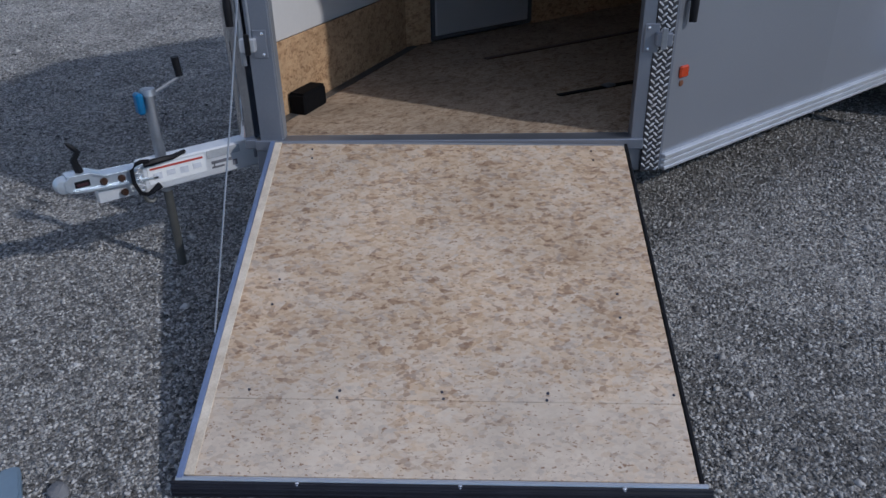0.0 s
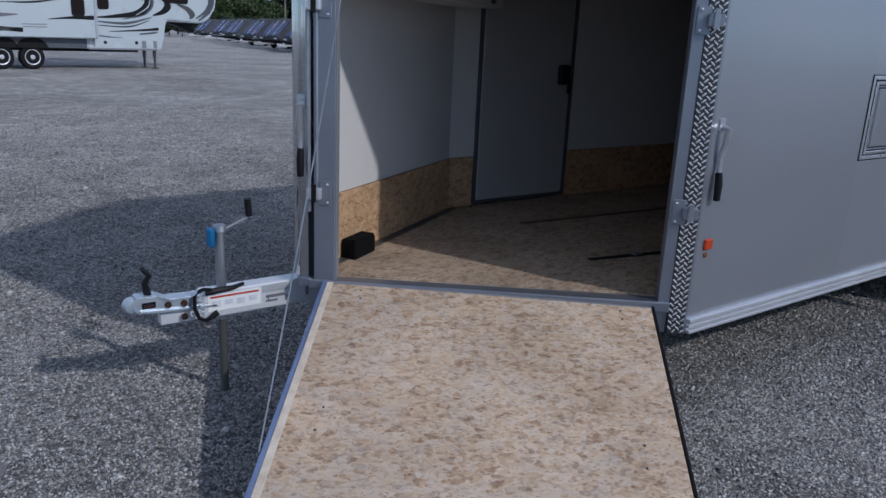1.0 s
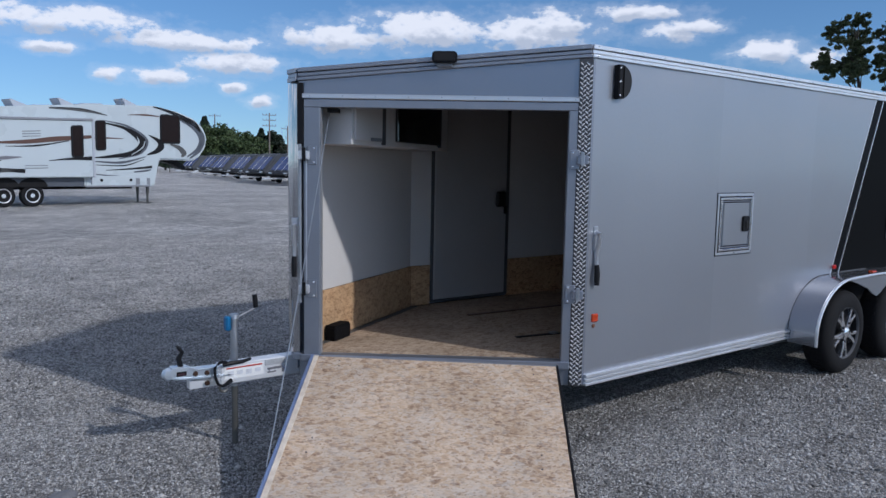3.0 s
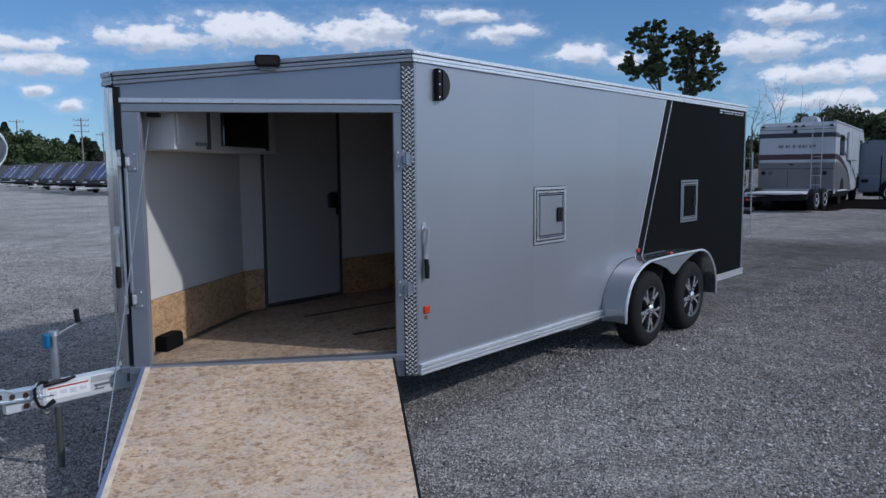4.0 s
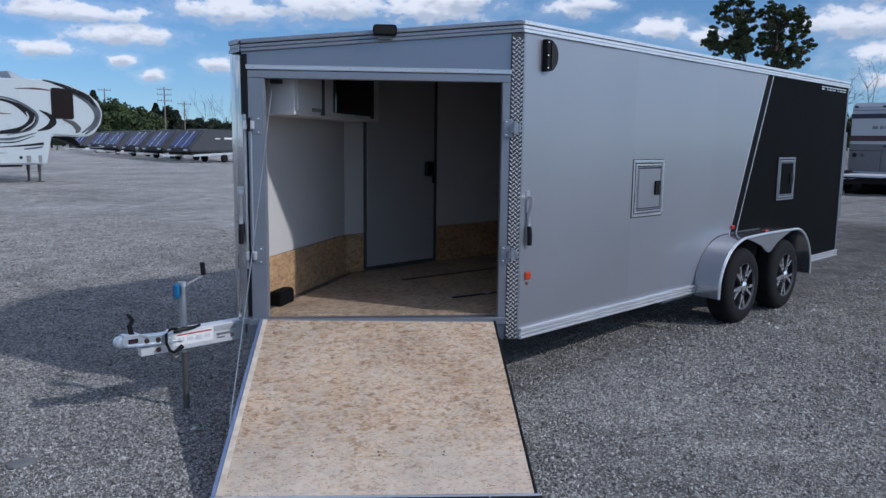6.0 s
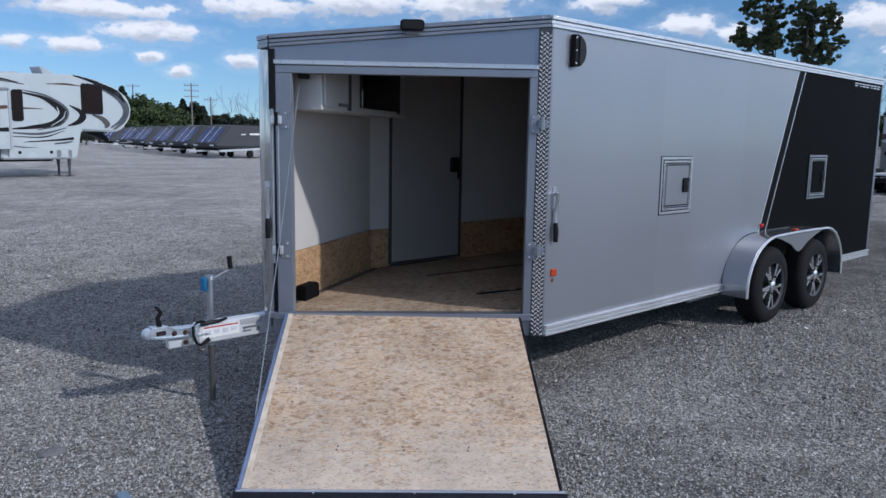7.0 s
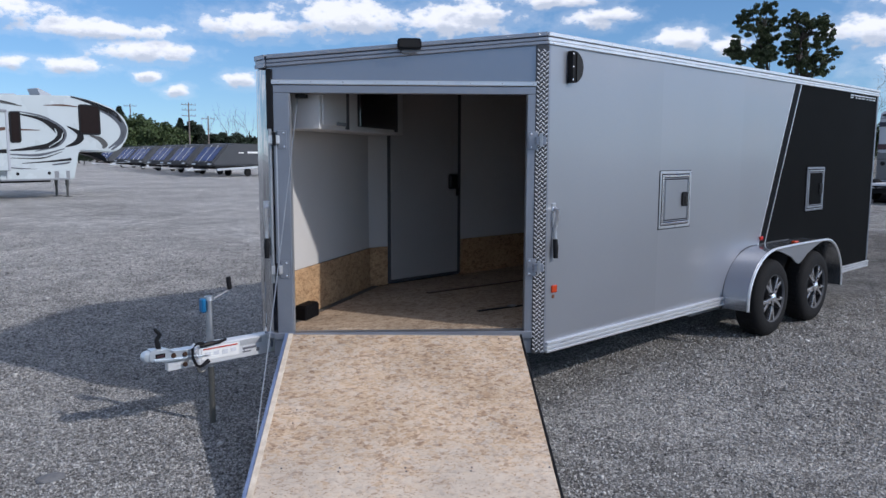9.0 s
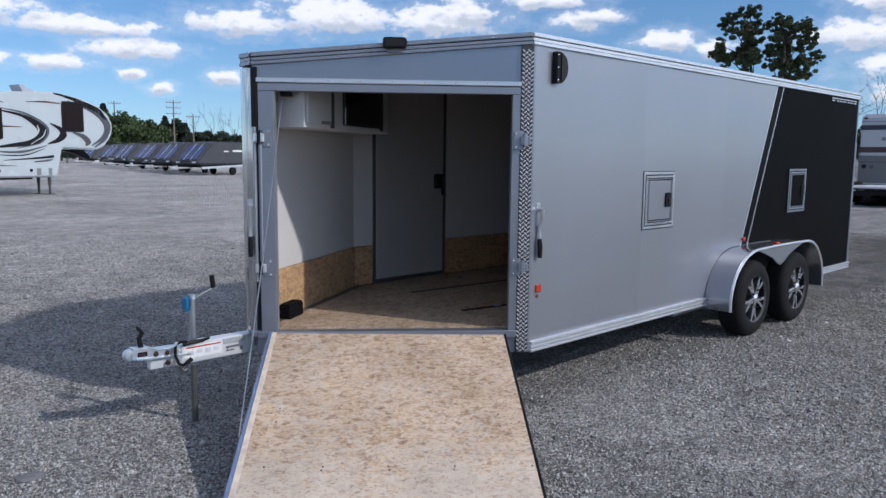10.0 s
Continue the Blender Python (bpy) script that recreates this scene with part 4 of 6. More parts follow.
part("corner_bead", bx(-0.004, 0.034, -0.008, 0.0, 0.39, 2.292, 0.003), M_FRAME, trailer)

# bottom rail: three ribs
for z0, z1, d in ((0.388, 0.404, 0.030), (0.404, 0.411, 0.012), (0.411, 0.428, 0.026), (0.428, 0.436, 0.012), (0.436, 0.456, 0.030)):
    for a, b in ((0.03, 2.34), (4.37, LEN)):
        part("bottom_rail", bx(a, b, -d, 0.012, z0, z1, 0.003), M_ALU_W, trailer, "bright ribbed bottom rail")


# keepers, lock bars and handles
def keeper(m, label, block=M_ALU_W, pin=M_BLACK):
    k = part("latch_plate", bx(-0.028, 0.028, 0.0, 0.006, -0.055, 0.055, 0.003, m), M_FRAME, trailer, label)
    for dz in (-0.04, 0.04):
        part("screw", lathe([(0.006, 0.006), (0.006, 0.009), (0.0, 0.011)], 8, m @ Matrix.Translation((-0.012, 0, dz))), M_SCREW, k)
    part("cam_block", bx(0.012, 0.075, 0.004, 0.036, -0.026, 0.026, 0.005, m), block, k, "cam latch block")
    part("cam_pin", bx(0.030, 0.052, 0.036, 0.044, -0.035, 0.045, 0.003, m), pin, k)


for z in (1.716, 0.932):
    keeper(FACE @ Matrix.Translation((1.588, 0.014, z)), "grey latch plate with a bright cam block")
for z in (1.717, 0.940):
    keeper(FACE @ Matrix.Translation((0.075, 0.018, z)) @ Matrix.Diagonal((-1, 1, 1, 1)), "grey latch keeper plate", M_FRAME, M_ZINC)


def handle(m, label):
    h = part("lock_handle", tube([(0, 0.012, 0.0), (0, 0.045, -0.01), (0, 0.040, -0.07), (0, 0.022, -0.13), (0, 0.030, -0.20)], [0.015, 0.015, 0.013, 0.012, 0.010], 8, m), M_ALU, trailer, label, smooth=True)
    part("grip", tube([(0, 0.028, -0.19), (0, 0.034, -0.24), (0, 0.034, -0.31)], [0.014, 0.017, 0.015], 10, m), M_BLACK, h, "black rubber grip", smooth=True)
    part("handle_bracket", bx(-0.02, 0.02, 0.0, 0.016, -0.02, 0.035, 0.004, m), M_ALU, h)


handle(FACE @ Matrix.Translation((1.690, 0.004, 1.315)), "bright door lock handle with a black grip")
part("lock_bar", tube([(1.658, 0.024, 0.85), (1.658, 0.024, 1.78)], 0.011, 8, FACE), M_ZINC, trailer, "zinc lock bar", smooth=True)
# black strip drawn as the dark reflection in the polished nose corner
part("reflector_strip", bx(1.640, 1.676, -0.004, 0.018, 1.775, 2.13, 0.002, FACE), M_BLACK, trailer, "black strip standing for a dark reflection at the nose corner")
handle(Matrix.Translation((0.085, 0.0, 1.30)) @ Matrix.Diagonal((1, -1, 1, 1)), "bright door lock handle with a black grip")

# lights
part("side_marker", bx(0.076, 0.130, -0.020, -0.004, 0.765, 0.815, 0.006), M_ORANGE, trailer, "orange rectangular side marker lamp")
part("side_reflector", lathe([(0.013, 0.0), (0.013, 0.008), (0.0, 0.012)], 14, Matrix.Translation((0.098, -0.004, 0.742)) @ Matrix.Diagonal((1, -1, 1, 1))), M_AMBER, trailer, "small amber round lamp")
pts = [(0.195, 2.075), (0.195, 2.270)] + [(0.222 + 0.088 * math.sin(radians(a)), 2.1725 + 0.0975 * math.cos(radians(a))) for a in range(0, 181, 15)]
lamp = part("side_lamp", prism(pts, "y", -0.045, -0.004, 0.004), M_BLACK, trailer, "black half-round exterior lamp")
part("lens", prism([(0.232 + 0.066 * math.sin(radians(a)), 2.1725 + 0.085 * math.cos(radians(a))) for a in range(0, 181, 15)], "y", -0.052, -0.046), M_LAMP, lamp, "smoked lamp lens")
for z in (2.095, 2.172, 2.250):
    part("screw", lathe([(0.006, 0), (0.006, 0.004), (0, 0.006)], 8, Matrix.Translation((0.204, -0.045, z)) @ Matrix.Diagonal((1, -1, 1, 1))), M_SCREW, lamp)
LM = FACE @ Matrix.Translation((0.826, 0.0, 2.270))
lamp = part("load_lamp", prism(round_rect(-0.071, 0.071, -0.024, 0.040, 0.018), "y", 0.026, 0.070, 0.004, LM), M_BLACK, trailer, "black loading lamp on the roof edge")
part("lens", prism(round_rect(-0.060, 0.060, -0.014, 0.030, 0.012), "y", 0.071, 0.076, 0.0, LM), M_LAMP, lamp, "smoked lens")
part("bracket", bx(-0.045, 0.045, 0.018, 0.045, -0.045, -0.018, 0.004, LM), M_GREY, lamp)


# access hatches
def hatch(x0, z0, w, h, panel, label, rim=M_ALU, rib=M_CHROME):
    f = part("access_hatch", bx(x0 - 0.005, x0 + w + 0.005, -0.0125, -0.004, z0 - 0.005, z0 + h + 0.005, 0.002), M_RUBBER, trailer, label)

    def ring_of(name, p, q, y, mt):
        """Four bars round the hatch, from inset p to inset q."""
        for r0, r1, s0, s1 in ((p, w - p, p, q), (p, w - p, h - q, h - p), (p, q, q, h - q), (w - q, w - p, q, h - q)):
            part(name, bx(x0 + r0, x0 + r1, y, -0.0095, z0 + s0, z0 + s1, 0.003), mt, f)

    ring_of("edge_bead", 0.0, 0.020, -0.016, rim)
    ring_of("frame_rib", 0.028, 0.044, -0.024, rib)
    ring_of("frame_rib", 0.050, 0.058, -0.020, M_FRAME)
    part("hatch_door", bx(x0 + 0.065, x0 + w - 0.065, -0.022, -0.0095, z0 + 0.065, z0 + h - 0.065, 0.004), panel, f, "flush hatch door")
    lt = part("latch", prism(round_rect(x0 + w - 0.150, x0 + w - 0.072, z0 + h / 2 - 0.055, z0 + h / 2 + 0.055, 0.014), "y", -0.034, -0.022, 0.003), M_BLACK, f, "black paddle latch")
    part("paddle", bx(x0 + w - 0.120, x0 + w - 0.085, -0.040, -0.034, z0 + h / 2 - 0.035, z0 + h / 2 + 0.02, 0.003), M_LAMP, lt)
    for i in range(3):
        for j in range(3):
            if (i, j) != (1, 1):
                part("screw", lathe([(0.006, 0), (0.006, 0.003), (0, 0.005)], 8, Matrix.Translation((x0 + 0.013 + i * (w - 0.026) / 2, -0.0175, z0 + 0.013 + j * (h - 0.026) / 2)) @ Matrix.Diagonal((1, -1, 1, 1))), M_SCREW, f)


hatch(1.300, 1.092, 0.44, 0.425, M_SILVER, "silver access hatch with an aluminium frame and black latch")
hatch(3.925, 1.102, 0.42, 0.424, M_CHAR, "charcoal access hatch with an aluminium frame", M_FRAME, M_ZINC)

# lettering near the roof, plain strokes
for k in range(7):
    x = 4.93 + k * 0.108
    part("letter_bar", bx(x, x + 0.088, -0.008, -0.004, 2.262, 2.274, 0.001), M_ALU_W, trailer)
    part("letter_bar", bx(x + (0.0, 0.035, 0.0)[k % 3], x + 0.075, -0.008, -0.004, 2.238, 2.250, 0.001), M_ALU_W, trailer)

# fender
FY = -0.235
FX0, FX1, FZ, FB_ = 2.345, 4.345, 0.845, 0.36
prof = [(FX0, FB_)] + [(FX0 + 0.50 - 0.50 * math.cos(radians(x)), FB_ + 0.08 + (FZ - FB_ - 0.08) * math.sin(radians(x))) for x in range(0, 91, 9)]
prof += [(3.2, FZ + 0.006), (3.6, FZ + 0.004)] + [(FX1 - 0.46 + 0.46 * math.sin(radians(x)), FB_ + 0.05 + (FZ - FB_ - 0.05) * math.cos(radians(x))) for x in range(0, 91, 9)] + [(FX1, FB_)]


def inset(p, d):
    cx, cz = 3.36, 0.36
    return (cx + (p[0] - cx) * (1 - d / 1.0), p[1] - (d if p[1] > 0.6 else d * max(0, (p[1] - 0.36) / 0.24)))


inner = [inset(p, 0.012) for p in prof]
fender = part("fender", prism(prof + inner[::-1], "y", FY, -0.001), M_FENDER, trailer, "silver tandem fender", smooth=True)
part("fender_seam", tube([(x, -0.006, z + 0.003) for x, z in prof[:14]], 0.004, 6, up=(0, 1, 0)), M_GASKET, fender, "dark sealed joint")
part("fender_bead", tube([(x, FY, z) for x, z in prof], 0.012, 8, up=(0, 1, 0)), M_ALU_W, fender, "bright rolled fender edge", smooth=True)
skirt = [(2.78, 0.842), (2.96, 0.80), (3.14, 0.745), (3.24, 0.690), (3.31, 0.668), (3.38, 0.690), (3.48, 0.745), (3.66, 0.80), (3.86, 0.842)]
part("fender_skirt", prism(skirt, "y", FY + 0.004, FY + 0.016), M_SILVER, fender, "drop skirt between the wheels")
part("wheel_well", prism([(2.40, 0.36)] + [(x, z) for x, z in inner[1:-1]] + [(4.33, 0.36)], "y", -0.010, -0.006), M_UNDER, fender, "dark wheel well liner")
part("marker_lamp", bx(3.27, 3.35, FY + 0.03, FY + 0.07, 0.852, 0.874, 0.008), M_ORANGE, fender, "small amber fender marker lamp")
part("marker_lamp", bx(2.965, 3.015, -0.03, -0.011, 0.888, 0.922, 0.006), M_RED, trailer, "small red marker lamp at the stripe foot")
part("step_bar", tube([(2.0, 0.10, 0.33), (2.5, 0.10, 0.33)], 0.015, 8), M_ZINC, trailer)


# wheels
def wheel(cx, cy, cz, r, parent, label, spokes=5):
    m = Matrix.Translation((cx, cy, cz))
    w = part("wheel", lathe([(0.0, 0.055), (r * 0.57, 0.055), (r * 0.57, 0.12), (0.0, 0.12)], 28, m), M_BLACK, parent, label)
    part("tyre", lathe([(r * 0.60, 0.0), (r * 0.66, -0.008), (r * 0.84, -0.004), (r * 0.93, 0.008), (r * 0.985, 0.028), (r, 0.05), (r, 0.155), (r * 0.97, 0.19), (r * 0.80, 0.205), (r * 0.58, 0.19)], 40, m, None, False), M_TYRE, w, "black radial tyre", smooth=True)
    g = bmesh.new()
    for k in range(48):
        a = math.tau * k / 48
        mm = m @ Euler((0, a, 0)).to_matrix().to_4x4()
        bx(r - 0.004, r + 0.004, 0.045 + 0.012 * (k % 2), 0.155, -0.014, 0.014, 0.0, mm, g)
    tagged(part("tread", g, M_TYRE, w), kind="stuff")
    part("rim", lathe([(r * 0.590, 0.012), (r * 0.600, 0.000), (r * 0.622, -0.006), (r * 0.632, 0.004)], 40, m, None, False), M_GASKET, w, "dark rim lip", smooth=True)
    part("rim_barrel", lathe([(r * 0.590, 0.012), (r * 0.565, 0.058)], 40, m, None, False), M_BLACK, w, "dark rim barrel", smooth=True)
    for k in range(spokes):
        a = math.tau * (k + 0.25) / spokes
        for side in (-1, 1):
            mm = m @ Euler((0, a + side * 0.15, 0)).to_matrix().to_4x4()
            part("spoke", prism([(r * 0.10, -0.014), (r * 0.36, -0.013), (r * 0.600, -side * 0.014 - 0.013), (r * 0.600, -side * 0.014 + 0.013), (r * 0.36, 0.013), (r * 0.10, 0.014)], "y", 0.004, 0.030, 0.003, mm), M_CHROME, w, "polished split spoke")
    part("hub_cap", lathe([(r * 0.13, 0.012), (r * 0.13, -0.004), (r * 0.10, -0.012), (0.0, -0.016)], 20, m), M_CHROME, w, "polished hub cap", smooth=True)
    for k in range(5):
        a = math.tau * k / 5
        part("lug_nut", tube([(r * 0.24 * math.cos(a), 0.0, r * 0.24 * math.sin(a)), (r * 0.24 * math.cos(a), -0.014, r * 0.24 * math.sin(a))], 0.010, 6, m), M_BLACK, w)


for wx in (2.885, 3.795):
    wheel(wx, -0.205, 0.402, 0.335, trailer, "alloy trailer wheel with a black tyre")

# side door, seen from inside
dr = part("side_door", bx(0.345, 1.115, 1.925, 1.955, 0.578, 2.17, 0.006), M_DOORIN, trailer, "inner face of a closed white side door, greyed for the dim inside")
for a, b, c, d in ((0.325, 0.345, 0.556, 2.22), (1.115, 1.155, 0.556, 2.22), (0.345, 1.115, 0.556, 0.576), (0.345, 1.115, 2.172, 2.22)):
    part("door_gasket", bx(a, b, 1.932, 1.957, c, d, 0.003), M_GASKET, dr, "dark door gasket")
lt = part("door_latch", bx(0.985, 1.085, 1.885, 1.925, 1.33, 1.46, 0.012), M_BLACK, dr, "black door latch")
part("latch_lever", bx(1.045, 1.075, 1.868, 1.885, 1.27, 1.34, 0.005), M_BLACK, lt)
part("ceiling_strip", bx(0.05, 0.10, 0.3, 1.9, 2.235, 2.265, 0.005), M_GASKET, trailer)
for x, y in ((0.55, 1.25), (1.2, 1.2), (2.4, 1.1)):
    part("dome_lamp", lathe([(0.0, -0.03), (0.07, -0.026), (0.085, 0.0)], 20, Matrix.Translation((x, y, 2.262)) @ Euler((radians(90), 0, 0)).to_matrix().to_4x4()), M_GASKET, trailer, "round ceiling lamp, off", smooth=True)

# floor tracks
for (ax, ay), (bx_, by) in (((0.10, 0.66), (0.62, 0.56)), ((0.30, 1.42), (1.40, 1.32)), ((0.62, 0.56), (5.4, 0.56)), ((1.40, 1.32), (5.4, 1.32))):
    d = Vector((bx_ - ax, by - ay, 0))
    q = d.normalized()
    mm = Matrix(((q.x, -q.y, 0, ax), (q.y, q.x, 0, ay), (0, 0, 1, 0), (0, 0, 0, 1)))
    part("tie_down_track", bx(0, d.length, -0.018, 0.018, 0.5402, 0.546, 0.002, mm), M_BLACK if ay < 1 else M_BROWN, trailer, "dark tie-down track in the floor")
part("track_ring", bx(0.36, 0.42, 0.575, 0.625, 0.546, 0.556, 0.004), M_ZINC, trailer, "bright tie-down ring")

# overhead cabinet along the nose wall
CZ0, CZ1 = 1.785, 2.12
CAB = Matrix(((e.x, -e.y, 0, P2.x), (e.y, e.x, 0, P2.y), (0, 0, 1, 0), (0, 0, 0, 1)))
cab = part("overhead_cabinet", bx(0.12, 1.63, -0.350, -0.066, CZ0, CZ1, 0.004, CAB), M_LINER, trailer, "white overhead cabinet")
part("cabinet_door", bx(0.14, 0.495, -0.364, -0.351, CZ0 + 0.025, CZ1 - 0.01, 0.005, CAB), M_LINER, cab, "white cabinet door")
part("cabinet_gap", bx(0.500, 0.555, -0.357, -0.351, CZ0 + 0.01, CZ1 - 0.01, 0.001, CAB), M_GASKET, cab)
part("door_pull", bx(0.33, 0.47, -0.376, -0.365, CZ0 + 0.028, CZ0 + 0.050, 0.003, CAB), M_GREY, cab, "dull grey pull")
part("dark_screen", bx(0.70, 1.42, -0.376, -0.351, CZ0 + 0.035, CZ1 - 0.01, 0.006, CAB), M_GLASS, cab, "black glass screen let into the cabinet")
part("screen_frame", bx(1.425, 1.47, -0.366, -0.351, CZ0 + 0.020, CZ1 - 0.01, 0.004, CAB), M_GASKET, cab)

# black box on the floor by the jamb
cb = thing("wheel_chock_box", (-0.86, 1.42, 0.54), "black rubber block on the trailer floor beside the jamb", "chock")
part("block", bx(0.255, 0.45, -0.165, -0.080, 0.541, 0.632, 0.008, LV), M_RUBBER, cb)
part("lid", bx(0.260, 0.445, -0.160, -0.085, 0.633, 0.639, 0.003, LV), M_RUBBER, cb)

# ---- ramp ----
RA = math.atan2(0.472, 1.39)
RAMP = FACE @ Matrix.Translation((0, 0.03, 0.527)) @ Euler((-RA, 0, 0)).to_matrix().to_4x4() @ Matrix.Translation((0.855, 0, 0)) @ Euler((0, radians(-0.9), 0)).to_matrix().to_4x4() @ Matrix.Translation((-0.855, 0, 0))
RU0, RU1, RS = 0.138, 1.572, 1.472
ramp = part("ramp_door", bx(RU0, RU1, 0.005, RS, -0.048, -0.022, 0.003, RAMP), M_FRAME, trailer, "lowered front ramp with a worn strand board deck")
SEAM = 1.222
d1 = part("ramp_board", bx(RU0 + 0.004, RU1 - 0.004, 0.012, SEAM, -0.022, 0.0, 0.002), M_DECK, ramp, "worn strand board deck")
d2 = part("ramp_board", bx(RU0 + 0.004, RU1 - 0.004, SEAM + 0.0014, RS, -0.022, -0.0005, 0.001), M_DECK, ramp, "paler worn lower deck board")
for d in (d1, d2):
    d.matrix_parent_inverse = RAMP
part("ramp_edge", bx(RU1, RU1 + 0.020, 0.0, RS + 0.012, -0.050, 0.004, 0.003, RAMP), M_BLUEALU, ramp, "blue-grey aluminium ramp edge")
part("ramp_edge_lip", bx(RU1 - 0.030, RU1 - 0.001, 0.01, RS, 0.0008, 0.004, 0.001, RAMP), M_WORN, ramp, "pale worn edge strip")
part("ramp_edge", bx(RU0 - 0.011, RU0, 0.0, RS + 0.012, -0.050, 0.002, 0.002, RAMP), M_BLACK, ramp, "dark ramp edge")
part("ramp_end_rail", bx(RU0 - 0.02, RU1 + 0.022, RS + 0.002, RS + 0.016, -0.050, 0.003, 0.003, RAMP), M_ALU, ramp, "aluminium ramp end extrusion")
flap = part("ramp_end_flap", prism([(RS + 0.017, 0.001), (RS + 0.030, -0.004), (RS + 0.042, -0.024), (RS + 0.044, -0.046), (RS + 0.017, -0.046)], "x", RU0 - 0.03, RU1 + 0.03, 0.002, RAMP), M_FLAP, ramp, "ribbed blue-black rubber ramp end flap")
for s_, w_ in ((0.024, 0.000), (0.035, -0.010), (0.042, -0.022), (0.045, -0.034)):
    part("flap_rib", tube([(RU0 - 0.03, RS + s_, w_), (RU1 + 0.03, RS + s_, w_)], 0.0035, 6, RAMP), M_FLAP, flap)
part("hinge_strip", tube([(RU0, 0.0, -0.012), (RU1, 0.0, -0.012)], 0.010, 8, RAMP), M_GREY, ramp, "dull ramp hinge", smooth=True)
for s_, us in ((0.050, (0.280, 1.412)), (0.105, (0.277, 1.405)), (SEAM - 0.030, (0.16, 0.537, 0.857, 1.167, 1.443)), (SEAM - 0.006, (0.542, 0.852, 1.172)), (0.75, (1.426,)), (0.86, (1.432,)), (0.80, (0.276,)), (0.90, (0.280,))):
    for u in us:
        part("deck_bolt", lathe([(0.0045, 0.0), (0.0045, 0.002), (0.0, 0.003)], 10, RAMP @ Matrix.Translation((u, s_, 0.0)) @ Euler((radians(90), 0, 0)).to_matrix().to_4x4()), M_BOLT, ramp)
for u in (0.35, 0.80, 1.25):
    part("rail_screw", lathe([(0.006, 0.0), (0.006, 0.003), (0.0, 0.004)], 8, RAMP @ Matrix.Translation((u, RS + 0.022, 0.0)) @ Euler((radians(70), 0, 0)).to_matrix().to_4x4()), M_SCREW, ramp)
top = FACE @ Vector((1.50, -0.07, 1.99))
end = RAMP @ Vector((RU1 + 0.026, 0.98, 0.0))
part("lift_cable", tube([top + (end - top) * (k / 10) + Vector((0, 0, -0.05 * math.sin(math.pi * k / 10))) for k in range(11)], 0.0032, 6), M_ZINC, trailer, "thin steel lift cable to the ramp")
part("cable_bracket", bx(1.445, 1.515, -0.10, -0.05, 1.968, 1.992, 0.004, FACE), M_BLACK, trailer, "small black cable pulley bracket")

# ---- tongue, coupler and jack ----
TY0, TY1 = 1.165, 1.255
beam = part("tongue_beam", bx(-1.73, -1.10, TY0, TY1, 0.385, 0.505, 0.006), M_BEAM, trailer, "bright aluminium tongue beam with stickers")
part("warning_sticker", bx(-1.71, -1.47, TY0 - 0.003, TY0 - 0.0005, 0.415, 0.490, 0.0), M_STICKER, beam, "white warning sticker with a red bar")
part("sticker_bar", bx(-1.70, -1.48, TY0 - 0.005, TY0 - 0.0032, 0.476, 0.484, 0.0), M_STICKRED, beam)
for k in range(4):
    part("sticker_text", bx(-1.69 + k * 0.055, -1.655 + k * 0.055, TY0 - 0.005, TY0 - 0.0032, 0.434 + 0.006 * (k % 2), 0.462, 0.0), M_PALE, beam)
part("maker_sticker", bx(-1.46, -1.315, TY0 - 0.003, TY0 - 0.0005, 0.465, 0.498, 0.0), M_CONCRETE, beam, "pale grey sticker")
part("sticker_text", bx(-1.445, -1.355, TY0 - 0.003, TY0 - 0.0008, 0.437, 0.450, 0.0), M_INK, beam)
part("sticker_text", bx(-1.445, -1.390, TY0 - 0.003, TY0 - 0.0008, 0.418, 0.426, 0.0), M_INK, beam)
part("sticker_code", bx(-1.352, -1.332, TY0 - 0.003, TY0 - 0.0008, 0.412, 0.436, 0.0), M_INK, beam)
part("sticker_text", bx(-1.436, -1.431, TY0 - 0.003, TY0 - 0.0008, 0.422, 0.445, 0.0), M_INK, beam)
CS = Matrix.Translation((0.03, 0, 0.012))
side_pts = [(-2.045, 0.462), (-2.03, 0.445), (-1.93, 0.438), (-1.70, 0.425), (-1.70, 0.482), (-1.90, 0.488), (-1.945, 0.510), (-2.02, 0.512), (-2.045, 0.495)]
coup = part("coupler", prism(side_pts, "y", 1.172, 1.179, 0.002), M_PLATED, trailer, "zinc plated coupler with stamped side plates")
part("side_plate", prism(side_pts, "y", 1.239, 1.246, 0.002), M_PLATED, coup)
part("top_plate", prism([(-2.03, 0.511), (-1.945, 0.509), (-1.90, 0.487), (-1.70, 0.481), (-1.70, 0.474), (-1.90, 0.480), (-1.945, 0.502), (-2.03, 0.504)], "y", 1.180, 1.238), M_PLATED, coup)
part("coupler_ball_end", lathe([(0.0, 0.0), (0.026, 0.004), (0.034, 0.022), (0.034, 0.044), (0.024, 0.062), (0.0, 0.066)], 20, Matrix.Translation((-2.045, 1.176, 0.474))), M_PLATED, coup, "rounded coupler nose", smooth=True)
part("lower_plate", bx(-1.935, -1.72, 1.184, 1.234, 0.372, 0.424, 0.003), M_BEAM, coup, "bright inner beam end")
part("side_flange", prism([(-2.02, 0.446), (-1.93, 0.436), (-1.70, 0.424), (-1.70, 0.436), (-1.93, 0.448), (-2.02, 0.458)], "y", 1.160, 1.173, 0.002), M_PLATED, coup)
part("top_flange", prism([(-1.945, 0.502), (-1.90, 0.482), (-1.70, 0.476), (-1.70, 0.485), (-1.90, 0.491), (-1.945, 0.512)], "y", 1.164, 1.173, 0.002), M_PLATED, coup)
